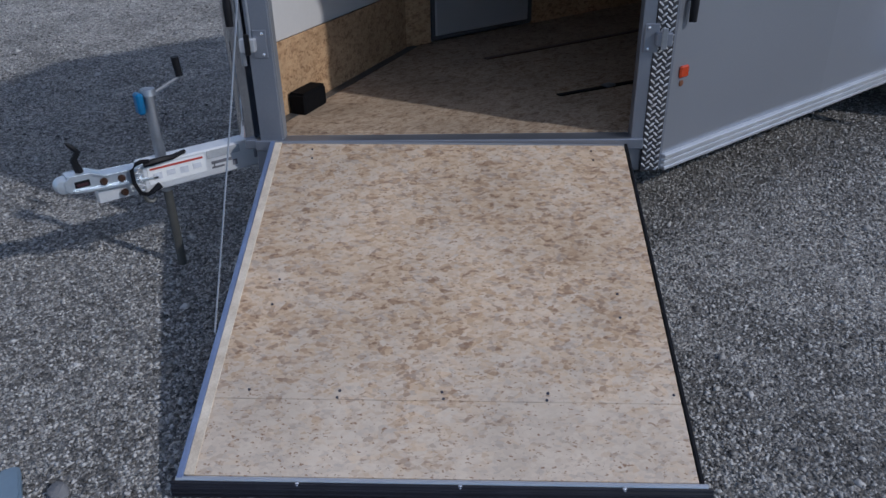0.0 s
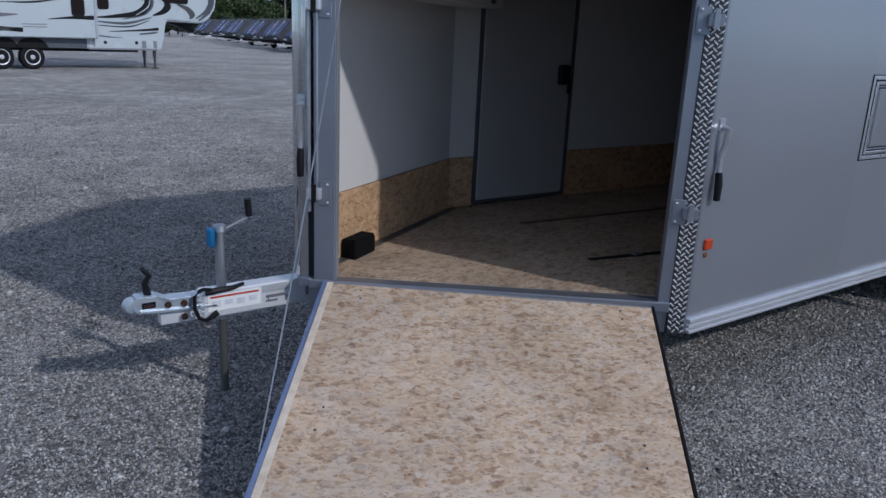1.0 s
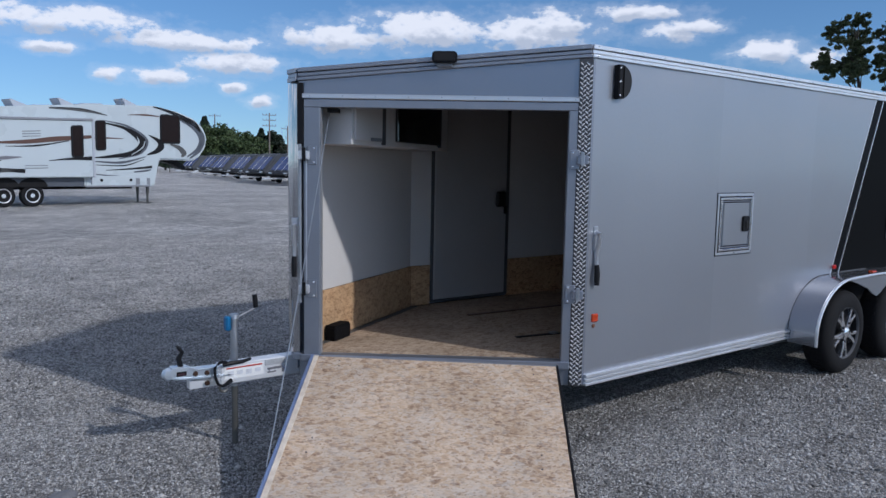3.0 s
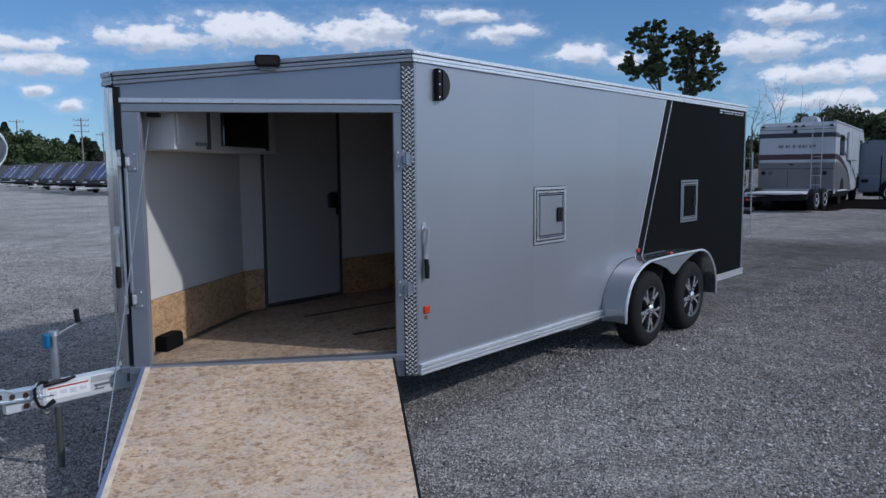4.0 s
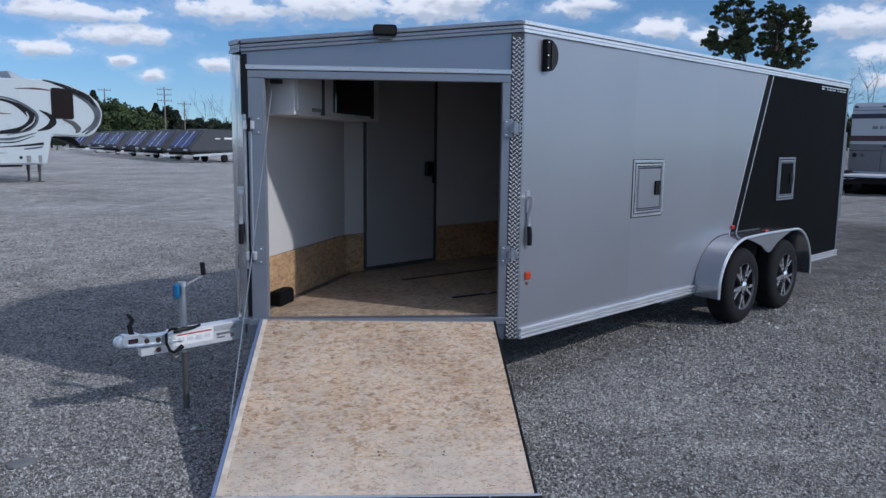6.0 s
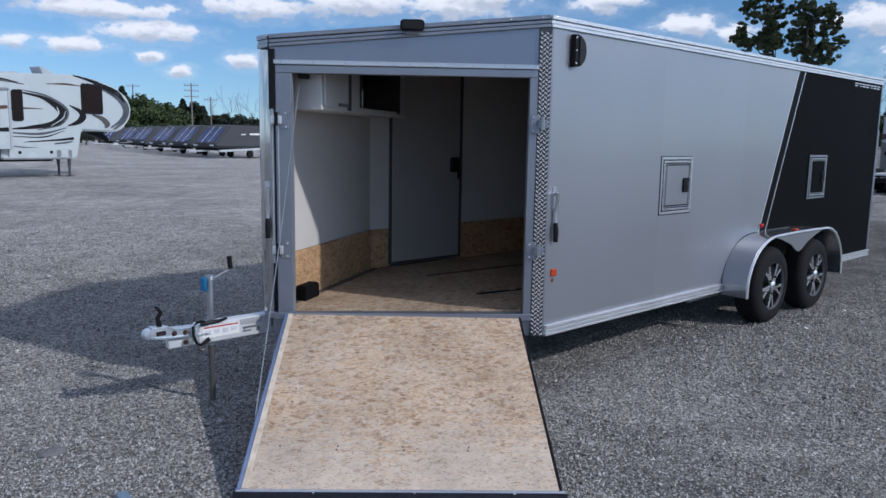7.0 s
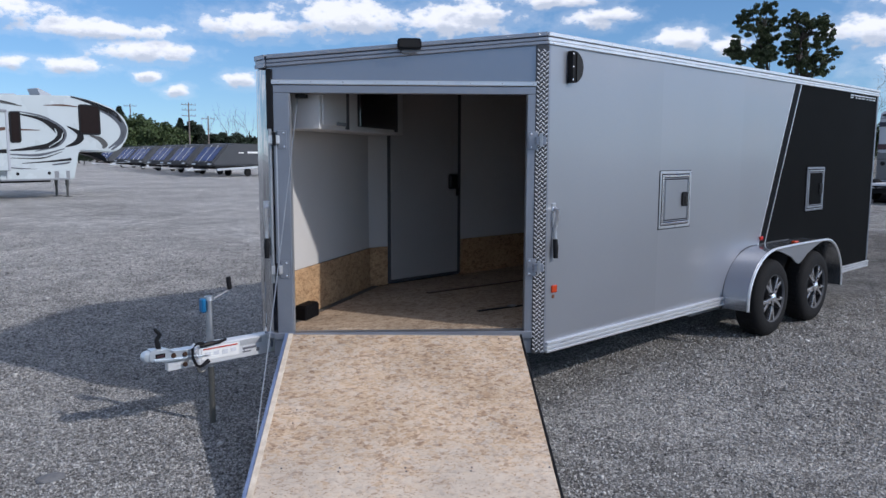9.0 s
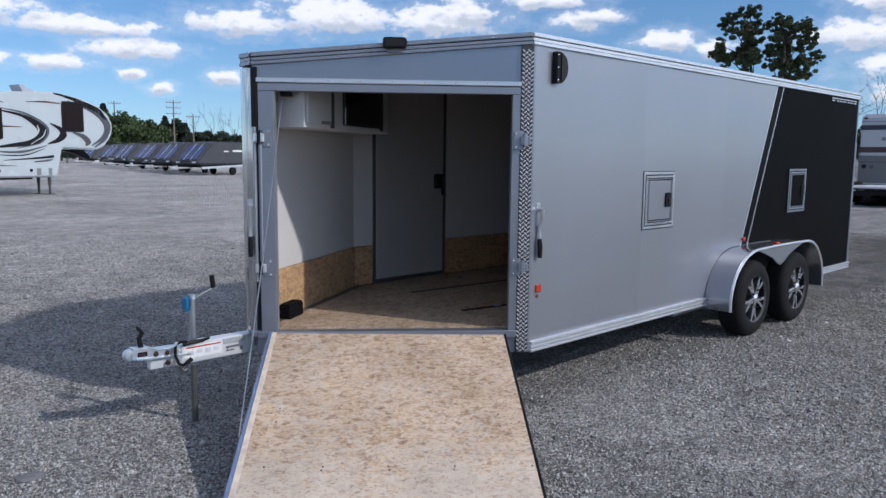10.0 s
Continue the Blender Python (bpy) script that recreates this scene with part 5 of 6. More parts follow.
part("coupler_label", bx(-2.010, -1.955, 1.1690, 1.1710, 0.462, 0.488, 0.0), M_BLACK, coup, "small dark red label")
part("label_bar", bx(-2.003, -1.962, 1.1675, 1.1688, 0.467, 0.478, 0.0), M_MAROON, coup)
part("coupler_lever", tube([(-1.975, 1.21, 0.508), (-1.985, 1.21, 0.56), (-1.965, 1.21, 0.59), (-1.980, 1.21, 0.610), (-1.995, 1.21, 0.628)], [0.016, 0.014, 0.013, 0.011, 0.007], 8), M_BLACK, coup, "black coupler lever", smooth=True)
for x, z in ((-1.905, 0.464), (-1.838, 0.460), (-1.838, 0.400)):
    part("bolt", tube([(x, 1.171, z), (x, 1.158, z)], [0.016, 0.011], 8), M_BOLTHEAD, coup, "brassy bolt head")
for ob in (coup, *coup.children):
    ob.data.transform(CS)
jack = part("tongue_jack", tube([(-1.632, 1.21, 0.36), (-1.632, 1.21, 0.765)], 0.022, 14), M_ZINC, trailer, "zinc tongue jack", smooth=True)
part("drop_leg", tube([(-1.632, 1.21, 0.0), (-1.632, 1.21, 0.37)], 0.019, 12), M_LEG, jack, "round drop leg on the gravel", smooth=True)
part("jack_cap", lathe([(0.0, 0.03), (0.028, 0.026), (0.032, 0.0)], 16, Matrix.Translation((-1.632, 1.21, 0.762)) @ Euler((radians(90), 0, 0)).to_matrix().to_4x4()), M_ZINC, jack, smooth=True)
part("gear_cover", bx(-1.688, -1.660, 1.178, 1.228, 0.695, 0.780, 0.008), M_BLUECAP, jack, "bright blue plastic cover")
part("crank_arm", tube([(-1.66, 1.205, 0.770), (-1.60, 1.205, 0.772), (-1.50, 1.20, 0.815)], 0.0065, 8), M_GREY, jack, "grey crank arm", smooth=True)
part("crank_grip", tube([(-1.50, 1.20, 0.817), (-1.507, 1.20, 0.893)], 0.0150, 10), M_BLACK, jack, "black crank grip", smooth=True)
loop = [(-1.700, 0.522), (-1.731, 0.530), (-1.755, 0.527), (-1.770, 0.500), (-1.773, 0.450), (-1.758, 0.405), (-1.728, 0.386), (-1.702, 0.397)]
part("wiring_cable", tube([(x, 1.150 - 0.008 * (k % 3), z) for k, (x, z) in enumerate(loop)], 0.0085, 7), M_BLACK, trailer, "looped black wiring cable", smooth=True)
part("wiring_cable", tube([(-1.72, 1.16, 0.508), (-1.67, 1.15, 0.514), (-1.60, 1.16, 0.512), (-1.54, 1.19, 0.513)], [0.014, 0.013, 0.011, 0.008], 7), M_BLACK, trailer, smooth=True)
part("cable_plug", tube([(-1.712, 1.148, 0.392), (-1.672, 1.148, 0.414)], [0.010, 0.015], 8), M_BLACK, trailer, smooth=True)
part("safety_chain", tube([(-1.748 + 0.012 * math.sin(k * 2.6), 1.152 - 0.006 * (k % 2), 0.40 + 0.0095 * k) for k in range(12)], 0.006, 6), M_ALU_W, trailer, "bright safety chain")
part("chain_hook", tube([(-1.745, 1.15, 0.385), (-1.735, 1.15, 0.360), (-1.715, 1.15, 0.352), (-1.70, 1.15, 0.362)], 0.009, 7), M_LEG, trailer, "dull chain hook", smooth=True)
part("nose_flange", bx(UEND - 0.02, UEND + 0.034, -0.03, 0.020, 0.500, 0.539, 0.004, FACE), M_FRAME, trailer, "grey flange under the nose cap")
part("nose_frame", bx(UEND - 0.20, UEND - 0.005, -0.14, 0.004, 0.385, 0.490, 0.004, FACE), M_FRAME, trailer, "grey frame end at the nose")

# small flat stone and crushed cup on the gravel
for sx_, sy_, ra, rb in ((-2.60, 0.99, 0.075, 0.050), (-2.41, 0.13, 0.030, 0.036)):
    bm = bmesh.new()
    bmesh.ops.create_icosphere(bm, subdivisions=2, radius=1.0)
    for v in bm.verts:
        v.co *= 1 + 0.18 * noise.noise(v.co * 1.7)
    bmesh.ops.transform(bm, matrix=Matrix.Translation((sx_, sy_, 0.012)) @ Matrix.Diagonal((ra, rb, 0.022, 1)), verts=bm.verts)
    solid("flat_stone", bm, M_DULL, "flat dull grey stone lying on the gravel", "stone")
M_SLAB = material("pale_blue_plastic", (0.17, 0.24, 0.31), 0.45, vary=0.1, scale=8, fine=80, bump=0.03)
mm = pose(-2.515, 0.232, 0, 0, 0, -10)
slab = thing("plastic_block", (-2.515, 0.232, 0), "pale blue plastic block lying flat on the gravel", "block")
part("block_body", prism(round_rect(-0.030, 0.030, -0.078, 0.078, 0.022), "z", 0.004, 0.024, 0.003, mm), M_SLAB, slab)
part("block_rim", prism(round_rect(-0.024, 0.024, -0.071, 0.071, 0.018), "z", 0.0245, 0.028, 0.001, mm), M_SLAB, slab)


# ---- fifth-wheel camper ----
def rv_wheel(parent, m, r, label):
    w = part("wheel", lathe([(0.0, 0.035), (r * 0.5, 0.035), (r * 0.62, 0.03), (r * 0.62, 0.10), (0, 0.10)], 24, m), M_GASKET, parent, label, smooth=True)
    part("tyre", lathe([(r * 0.62, -0.01), (r * 0.75, -0.025), (r * 0.95, -0.01), (r, 0.02), (r, 0.18), (r * 0.93, 0.21), (r * 0.6, 0.2)], 28, m), M_TYRE, w, "black tyre", smooth=True)
    part("rim_lip", lathe([(r * 0.52, 0.03), (r * 0.56, -0.012), (r * 0.63, -0.018), (r * 0.645, 0.0)], 28, m, None, False), M_ALU_W, w, "bright rim lip", smooth=True)
    for k in range(6):
        mm = m @ Euler((0, math.tau * (k + 0.3) / 6, 0)).to_matrix().to_4x4()
        part("spoke", prism([(r * 0.10, -r * 0.09), (r * 0.54, -r * 0.13), (r * 0.54, r * 0.13), (r * 0.10, r * 0.09)], "y", -0.008, 0.03, 0.004, mm), M_BEAM, w, "bright spoke")
    part("hub_cap", lathe([(r * 0.20, 0.02), (r * 0.19, -0.014), (0.0, -0.022)], 14, m), M_ALU_W, w, smooth=True)


RVM = pose(0.70, 26.50, 0, 0, 0, 14)
rv = thing("fifth_wheel_camper", (0.70, 26.50, 0), "large white fifth-wheel camper with dark swoosh graphics on the gravel", "camper")
shell = [(-5.2, 0.85), (5.35, 0.80), (5.48, 1.35), (5.60, 1.85), (6.9, 1.80), (7.20, 1.95), (7.45, 2.35), (7.52, 2.75), (7.38, 3.15), (7.0, 3.50), (6.4, 3.72), (5.4, 3.90), (3.0, 4.02), (0.0, 4.05), (-5.2, 3.95)]
part("shell", prism(shell, "y", 0.0, 2.5, 0.05, RVM), M_WHITE, rv, "white fibreglass body with an overhanging curved nose")
so = part("slide_out", bx(-4.6, 2.78, -0.32, 0.0, 1.18, 3.42, 0.03, RVM), M_WHITE, rv, "white slide-out room")
part("slide_trim", bx(-4.6, 2.80, -0.36, -0.30, 3.36, 3.46, 0.02, RVM), M_GREY, so, "grey awning rail")
part("slide_trim", bx(2.74, 2.84, -0.345, -0.02, 1.18, 3.42, 0.02, RVM), M_CREAM, so)
part("skirt", prism([(-5.15, 0.82), (2.55, 0.82), (2.55, 1.16), (-5.15, 1.18)], "y", -0.035, -0.002, 0.008, RVM), M_SLATE, rv, "dark grey lower skirt")
part("skirt_panel", bx(2.62, 5.12, -0.02, 0.0, 0.84, 1.22, 0.01, RVM), M_WHITE, rv)
part("skirt_edge", bx(2.6, 5.15, -0.025, 0.02, 0.78, 0.85, 0.01, RVM), M_GREY, rv)
for x0, x1, z0, z1, y in ((1.98, 2.42, 1.98, 3.22, -0.32), (3.02, 3.42, 2.22, 3.40, 0.0), (5.62, 6.50, 2.46, 3.58, 0.0)):
    wf = part("window_frame", prism(round_rect(x0, x1, z0, z1, 0.09), "y", y - 0.03, y - 0.001, 0.006, RVM), M_BLACK, rv, "black window frame")
    part("pane", prism(round_rect(x0 + 0.06, x1 - 0.06, z0 + 0.06, z1 - 0.06, 0.06), "y", y - 0.036, y - 0.031, 0, RVM), M_BROWNGLASS, wf, "bronze tinted pane")
for x0, x1, z0 in ((0.35, 0.95, 3.02), (0.35, 0.95, 2.92), (0.35, 0.95, 2.82), (0.4, 1.15, 1.66), (0.4, 1.15, 1.56)):
    part("vent_slot", bx(x0, x1, -0.335, -0.321, z0, z0 + 0.03, 0.005, RVM), M_GREY, so)
part("side_vent", lathe([(0.08, 0.0), (0.08, 0.03), (0.0, 0.04)], 16, RVM @ Matrix.Translation((-0.55, -0.32, 2.98)) @ Matrix.Diagonal((1, -1, 1, 1))), M_GREY, so)
SW = (  # graphic bands: wall depth, colour, points, widths
    (0.0, M_BLACK, ((3.35, 3.30), (4.2, 3.05), (4.85, 2.55), (4.6, 2.15), (3.6, 1.98), (2.9, 1.94)), (0.05, 0.12, 0.34, 0.26, 0.12, 0.03)),
    (0.0, M_SLATE, ((3.40, 3.38), (4.3, 3.13), (5.05, 2.6), (4.8, 2.1), (3.9, 1.88)), (0.03, 0.08, 0.10, 0.08, 0.03)),
    (0.0, M_BLACK, ((5.15, 2.78), (5.55, 2.55), (5.65, 2.35), (5.45, 2.15), (5.05, 2.02)), (0.03, 0.16, 0.30, 0.18, 0.04)),
    (0.0, M_TAN, ((6.05, 2.44), (6.45, 2.30), (6.62, 2.10), (6.55, 1.95)), (0.06, 0.18, 0.22, 0.05)),
    (0.0, M_BLACK, ((5.35, 3.86), (6.3, 3.62), (7.0, 3.30), (7.28, 2.95)), (0.04, 0.14, 0.20, 0.06)),
    (0.0, M_SLATE, ((6.4, 3.46), (7.0, 3.12), (7.26, 2.70), (7.15, 2.30), (6.75, 1.96)), (0.05, 0.12, 0.13, 0.12, 0.05)),
    (0.0, M_BROWN, ((4.3, 3.58), (5.0, 3.56), (5.6, 3.48)), (0.02, 0.07, 0.03)),
    (0.0, M_TAN, ((1.4, 3.92), (2.4, 3.82), (3.5, 3.58)), (0.03, 0.10, 0.03)),
    (0.0, M_BLACK, ((1.4, 3.96), (2.5, 3.86), (3.3, 3.66)), (0.02, 0.05, 0.02)),
    (0.0, M_BROWN, ((2.86, 2.70), (3.5, 2.70), (4.1, 2.66)), (0.08, 0.06, 0.02)),
    (0.0, M_SLATE, ((2.9, 1.80), (4.0, 1.74), (5.0, 1.95)), (0.04, 0.10, 0.03)),
    (0.0, M_BLACK, ((3.4, 1.44), (4.6, 1.50), (5.25, 1.55)), (0.02, 0.07, 0.10)),
    (0.0, M_SLATE, ((2.9, 1.30), (3.6, 1.22), (4.2, 1.20)), (0.03, 0.06, 0.02)),
    (-0.32, M_BROWN, ((-1.2, 2.62), (0.4, 2.62), (1.4, 2.70), (2.72, 2.76)), (0.02, 0.16, 0.20, 0.12)),
    (-0.32, M_BLACK, ((-0.2, 2.46), (0.8, 2.46), (1.9, 2.62)), (0.02, 0.07, 0.03)),
    (-0.32, M_BLACK, ((1.2, 1.86), (2.0, 1.92), (2.72, 1.92)), (0.02, 0.10, 0.16)),
    (-0.32, M_TAN, ((-4.4, 1.30), (-2.0, 1.45), (0.35, 1.50)), (0.20, 0.26, 0.10)),
    (-0.32, M_BLACK, ((-4.4, 1.42), (-1.5, 1.58), (0.40, 1.46)), (0.08, 0.10, 0.16)),
    (0.0, M_SLATE, ((5.5, 3.84), (6.5, 3.58), (7.08, 3.20), (7.36, 2.75), (7.22, 2.25), (6.85, 1.90)), (0.04, 0.09, 0.13, 0.15, 0.13, 0.06)),
    (-0.007, M_WHITE, ((3.5, 2.04), (4.35, 2.20), (4.70, 2.48), (4.66, 2.72)), (0.02, 0.05, 0.07, 0.02)),
    (-0.007, M_WHITE, ((4.4, 2.02), (4.86, 2.30), (4.98, 2.56)), (0.02, 0.045, 0.02)),
    (0.0, M_BLACK, ((2.95, 1.66), (4.1, 1.62), (4.9, 1.84)), (0.02, 0.05, 0.02)),
    (0.0, M_SLATE, ((4.5, 1.36), (4.95, 1.40), (5.2, 1.44)), (0.05, 0.07, 0.05)),
    (0.0, M_BLACK, ((5.9, 3.60), (6.6, 3.40), (7.0, 3.10)), (0.02, 0.05, 0.02)),
)
for y, mt, pts, ws in SW:
    part("graphic_band", ribbon(pts, ws, y - 0.002, 0.006, 26, RVM), mt, rv if y > -0.1 else so)
part("emblem", ribbon(((-0.65, 2.12), (-0.95, 1.98), (-0.75, 1.86), (-0.35, 1.90)), (0.03, 0.10, 0.08, 0.03), -0.322, 0.006, 20, RVM), M_BLACK, so, "dark curved emblem")
part("emblem", ribbon(((-0.6, 1.98), (-0.2, 2.0), (0.3, 2.02)), (0.10, 0.14, 0.03), -0.3225, 0.006, 16, RVM), M_INK, so)
part("underframe", bx(-5.0, 4.6, 0.35, 2.3, 0.70, 0.82, 0.02, RVM), M_UNDER, rv)
part("pin_box", prism([(6.1, 1.80), (6.9, 1.80), (7.15, 1.64), (7.25, 1.45), (7.08, 1.45), (6.7, 1.66)], "y", 1.05, 1.45, 0.02, RVM), M_BLACK, rv, "black pin box under the nose")
for y in (0.30, 1.05):
    leg = part("landing_leg", tube([(4.92, y, 0.0), (4.92, y, 0.40), (4.92, y, 0.40), (4.92, y, 0.90)], [0.045, 0.045, 0.065, 0.065], 8, RVM), M_LEG, rv, "dull steel landing leg")
    part("leg_foot", bx(4.80, 5.04, y - 0.12, y + 0.12, 0.0, 0.03, 0.005, RVM), M_LEG, leg)
for x in (-0.47, 0.47):
    rv_wheel(rv, RVM @ Matrix.Translation((x, 0.02, 0.39)), 0.39, "bright camper wheel")
    part("wheel_arch", prism([(x + 0.50 * math.cos(radians(a)), 0.68 + 0.34 * math.sin(radians(a))) for a in range(0, 181, 15)], "y", -0.045, -0.036, 0, RVM), M_UNDER, rv)
for x in (0.95, 2.75):
    part("air_conditioner", prism([(x, 3.98), (x + 1.1, 3.98), (x + 1.0, 4.07), (x + 0.25, 4.10)], "y", 0.85, 1.65, 0.03, RVM), M_CREAM, rv, "roof air conditioner")
for vx, vz in ((4.82, 0.03), (2.35, 0.13), (0.70, 0.15)):
    part("roof_vent", prism([(vx - 0.10, 3.90 + vz), (vx + 0.35, 3.91 + vz), (vx + 0.33, 3.95 + vz), (vx - 0.18, 4.22 + vz), (vx - 0.24, 4.20 + vz)], "y", 0.9, 1.6, 0.01, RVM), M_CREAM, rv, "raised roof vent lid")
part("ladder_rail", bx(2.80, 2.86, -0.06, 0.0, 0.9, 3.5, 0.01, RVM), M_CREAM, rv)
for x, z in ((3.2, 1.05), (4.35, 1.05)):
    part("port_cap", lathe([(0.06, 0.0), (0.06, 0.012), (0, 0.016)], 14, RVM @ Matrix.Translation((x, -0.02, z)) @ Matrix.Diagonal((1, -1, 1, 1))), M_BLACK, rv)
part("step_panel", bx(4.55, 4.72, -0.028, -0.021, 0.86, 1.12, 0.005, RVM), M_GREY, rv)
part("step_panel", bx(5.0, 5.14, -0.028, -0.021, 0.86, 1.12, 0.005, RVM), M_GREY, rv)


# the roof line of the camper climbs towards the nose
back = RVM.inverted()
for ob in rv.children_recursive:
    if ob.name.split(".")[0] in ("wheel", "tyre", "rim_opening", "wheel_arch", "landing_leg", "leg_foot", "rim_lip", "spoke", "hub_cap"):
        continue
    for v in ob.data.vertices:
        q = back @ v.co
        q.x -= 0.28 * min(1, max(0, (7.7 - q.x) / 1.2))
        top_z = 3.36 + 0.60 * min(1, max(0, (q.x + 0.66) / 6.0))
        q.z = 0.68 + (q.z - 0.80) * (top_z - 0.68) / 3.22
        v.co = RVM @ q


# ---- row of covered sled trailers ----
def polar(az, d, base=(-3.6, -3.0)):
    return base[0] + d * math.cos(radians(az)), base[1] + d * math.sin(radians(az))


def sled_trailer(at, rot):
    t = thing("sled_trailer", (at[0], at[1], 0), "low covered sled trailer with a dark cap and slanted blue front", "trailer", "row of sled trailers")
    m = pose(at[0], at[1], 0, 0, 0, rot)
    # local: front at x = 0, length along +x, width along y
    cap_ = [(0.35, 0.78), (0.10, 0.86), (0.06, 1.02), (1.55, 2.38), (2.1, 2.46), (6.8, 2.42), (7.1, 2.25), (7.1, 0.80)]
    part("cap", prism(cap_, "y", 0.0, 2.36, 0.10, m), M_CAP, t, "dark grey weatherproof cap")
    L_ = math.hypot(1.49, 1.36)
    a_ = math.atan2(1.36, 1.49)
    fm = m @ Matrix.Translation((0.06, 0, 1.02)) @ Euler((0, -a_, 0)).to_matrix().to_4x4()
    for k, (y0, y1) in enumerate(((0.26, 0.78), (0.84, 1.50), (1.56, 2.10))):
        part("front_panel", bx(0.20, L_ - 0.34, y0, y1, 0.008, 0.030, 0.006, fm), M_BLUEGLASS, t, "glossy blue front panel")
    for y in (0.81, 1.53):
        part("front_strip", bx(0.10, L_ - 0.15, y - 0.022, y + 0.022, 0.012, 0.040, 0.006, fm), M_ALU_W, t, "silver strip")
    for y in (0.35, 2.02):
        part("front_lamp", bx(0.02, 0.16, y - 0.16, y + 0.16, 0.88, 1.0, 0.01, m), M_ALU, t)
    part("deck", bx(0.3, 7.2, 0.0, 2.36, 0.58, 0.74, 0.02, m), M_UNDER, t, "dark trailer deck")
    part("deck_edge", prism([(0.45, 0.46), (6.9, 0.70), (6.9, 0.84), (0.45, 0.62)], "y", -0.07, -0.002, 0.01, m), M_ALU_W, t, "bright deck edge")
    part("tongue", bx(-1.3, 0.6, 1.10, 1.26, 0.48, 0.60, 0.01, m), M_ALU_W, t, "aluminium tongue")
    for x in (3.6,):
        for y in (0.05, 2.15):
            part("tyre", lathe([(0.0, 0.0), (0.18, -0.01), (0.27, 0.0), (0.30, 0.03), (0.30, 0.17), (0.2, 0.2), (0, 0.2)], 20, m @ Matrix.Translation((x, y, 0.30))), M_TYRE, t, "small black tyre", smooth=True)
    for k, w_ in enumerate((0.5, 1.3, 0.55)):
        x = (2.6, 3.5, 5.2)[k]
        part("side_marking", bx(x, x + w_, -0.008, -0.001, 1.72, 1.86 if k == 1 else 1.80, 0.002, m), M_STICKER, t)
    return t


HEAD = 16
near = polar(64.3, 57)
first = sled_trailer(near, HEAD)
for az, d in ((66.1, 62.5), (67.55, 68.5), (69.0, 77), (69.95, 86), (71.2, 98)):
    q = polar(az, d)
    copy_thing(first, pose(q[0], q[1], 0, 0, 0, 0))


# ---- motorhome, travel trailer and flatbed behind ----
mx, my = polar(17.7, 30.3, (-3.5, -3.07))
# local: x to the viewer's right, y away from the viewer
mh = thing("motorhome", (mx, my, 0.17), "white motorhome with navy and maroon bands and a rear ladder", "motorhome")
MH = Matrix.Translation((mx, my, 0)) @ Euler((0, 0, radians(6.5 - 90))).to_matrix().to_4x4()
MLEN = 10.6
part("shell", prism([(0.0, 0.62), (MLEN - 0.5, 0.62), (MLEN, 1.5), (MLEN - 0.25, 2.75), (MLEN - 0.9, 3.20), (0.12, 3.20), (0.0, 3.02)], "x", 0.0, 2.5, 0.06, MH), M_CREAM, mh, "cream fibreglass body")
part("lower_shell", bx(-0.008, 2.508, -0.012, 0.5, 0.80, 1.80, 0.04, MH), M_SILVERLOW, mh, "silver-grey lower body")
part("side_flank", prism([(0.5, 0.66), (5.4, 0.66), (5.0, 0.95), (4.0, 1.30), (2.6, 1.60), (1.4, 1.76), (0.5, 1.80)], "x", 2.498, 2.510, 0.004, MH), M_SILVERLOW, mh, "silver-grey flank sweeping down")
part("rear_skirt", bx(0.02, 2.48, -0.016, 0.3, 0.58, 0.80, 0.03, MH), M_UNDER, mh, "dark rear skirt")
part("band", bx(-0.012, 2.512, -0.020, 0.9, 2.66, 2.82, 0.01, MH), M_BLUEBAND, mh, "navy band")
part("band", bx(-0.012, 2.512, -0.020, 0.7, 1.88, 2.07, 0.01, MH), M_MAROON, mh, "maroon band")
part("pin_stripe", bx(-0.010, 2.510, -0.016, 0.7, 1.80, 1.83, 0.004, MH), M_CREAM, mh)
SIDE_BANDS = ((M_BLUEBAND, ((0.9, 2.72), (2.2, 2.70), (4.4, 2.55)), (0.10, 0.07, 0.02)), (M_MAROON, ((0.7, 1.97), (2.0, 1.82), (3.6, 1.50), (4.8, 1.05)), (0.18, 0.16, 0.12, 0.03)),
              (M_SLATE, ((1.2, 2.35), (3.2, 2.05), (5.4, 1.60), (7.2, 1.00)), (0.04, 0.12, 0.16, 0.05)))
MSIDE = MH @ Matrix(((0, -1, 0, 2.5), (1, 0, 0, 0), (0, 0, 1, 0), (0, 0, 0, 1)))
for mt, pts, ws in SIDE_BANDS:
    part("side_band", ribbon(pts, ws, -0.014, 0.006, 20, MSIDE), mt, mh)
for k, w_ in enumerate((0.11, 0.05, 0.09, 0.04, 0.09, 0.09, 0.09, 0.05, 0.10, 0.09)):
    x = 0.66 + k * 0.118 + (0.07 if k > 4 else 0)
    part("letter_bar", bx(x, x + w_, -0.008, -0.001, 2.29, 2.40, 0.003, MH), M_INK, mh)
part("roof_moulding", bx(0.02, 2.48, -0.015, 0.05, 2.93, 2.96, 0.004, MH), M_GREY, mh)
for x in (0.13, 0.98, 1.22, 1.46, 2.36):
    part("clearance_lamp", bx(x - 0.055, x + 0.055, -0.03, 0.02, 3.03, 3.09, 0.01, MH), M_BLACK, mh)
part("camera_pod", lathe([(0.075, 0.0), (0.075, 0.06), (0.0, 0.08)], 14, MH @ Matrix.Translation((1.20, 0.0, 2.86)) @ Matrix.Diagonal((1, -1, 1, 1))), M_BLACK, mh)
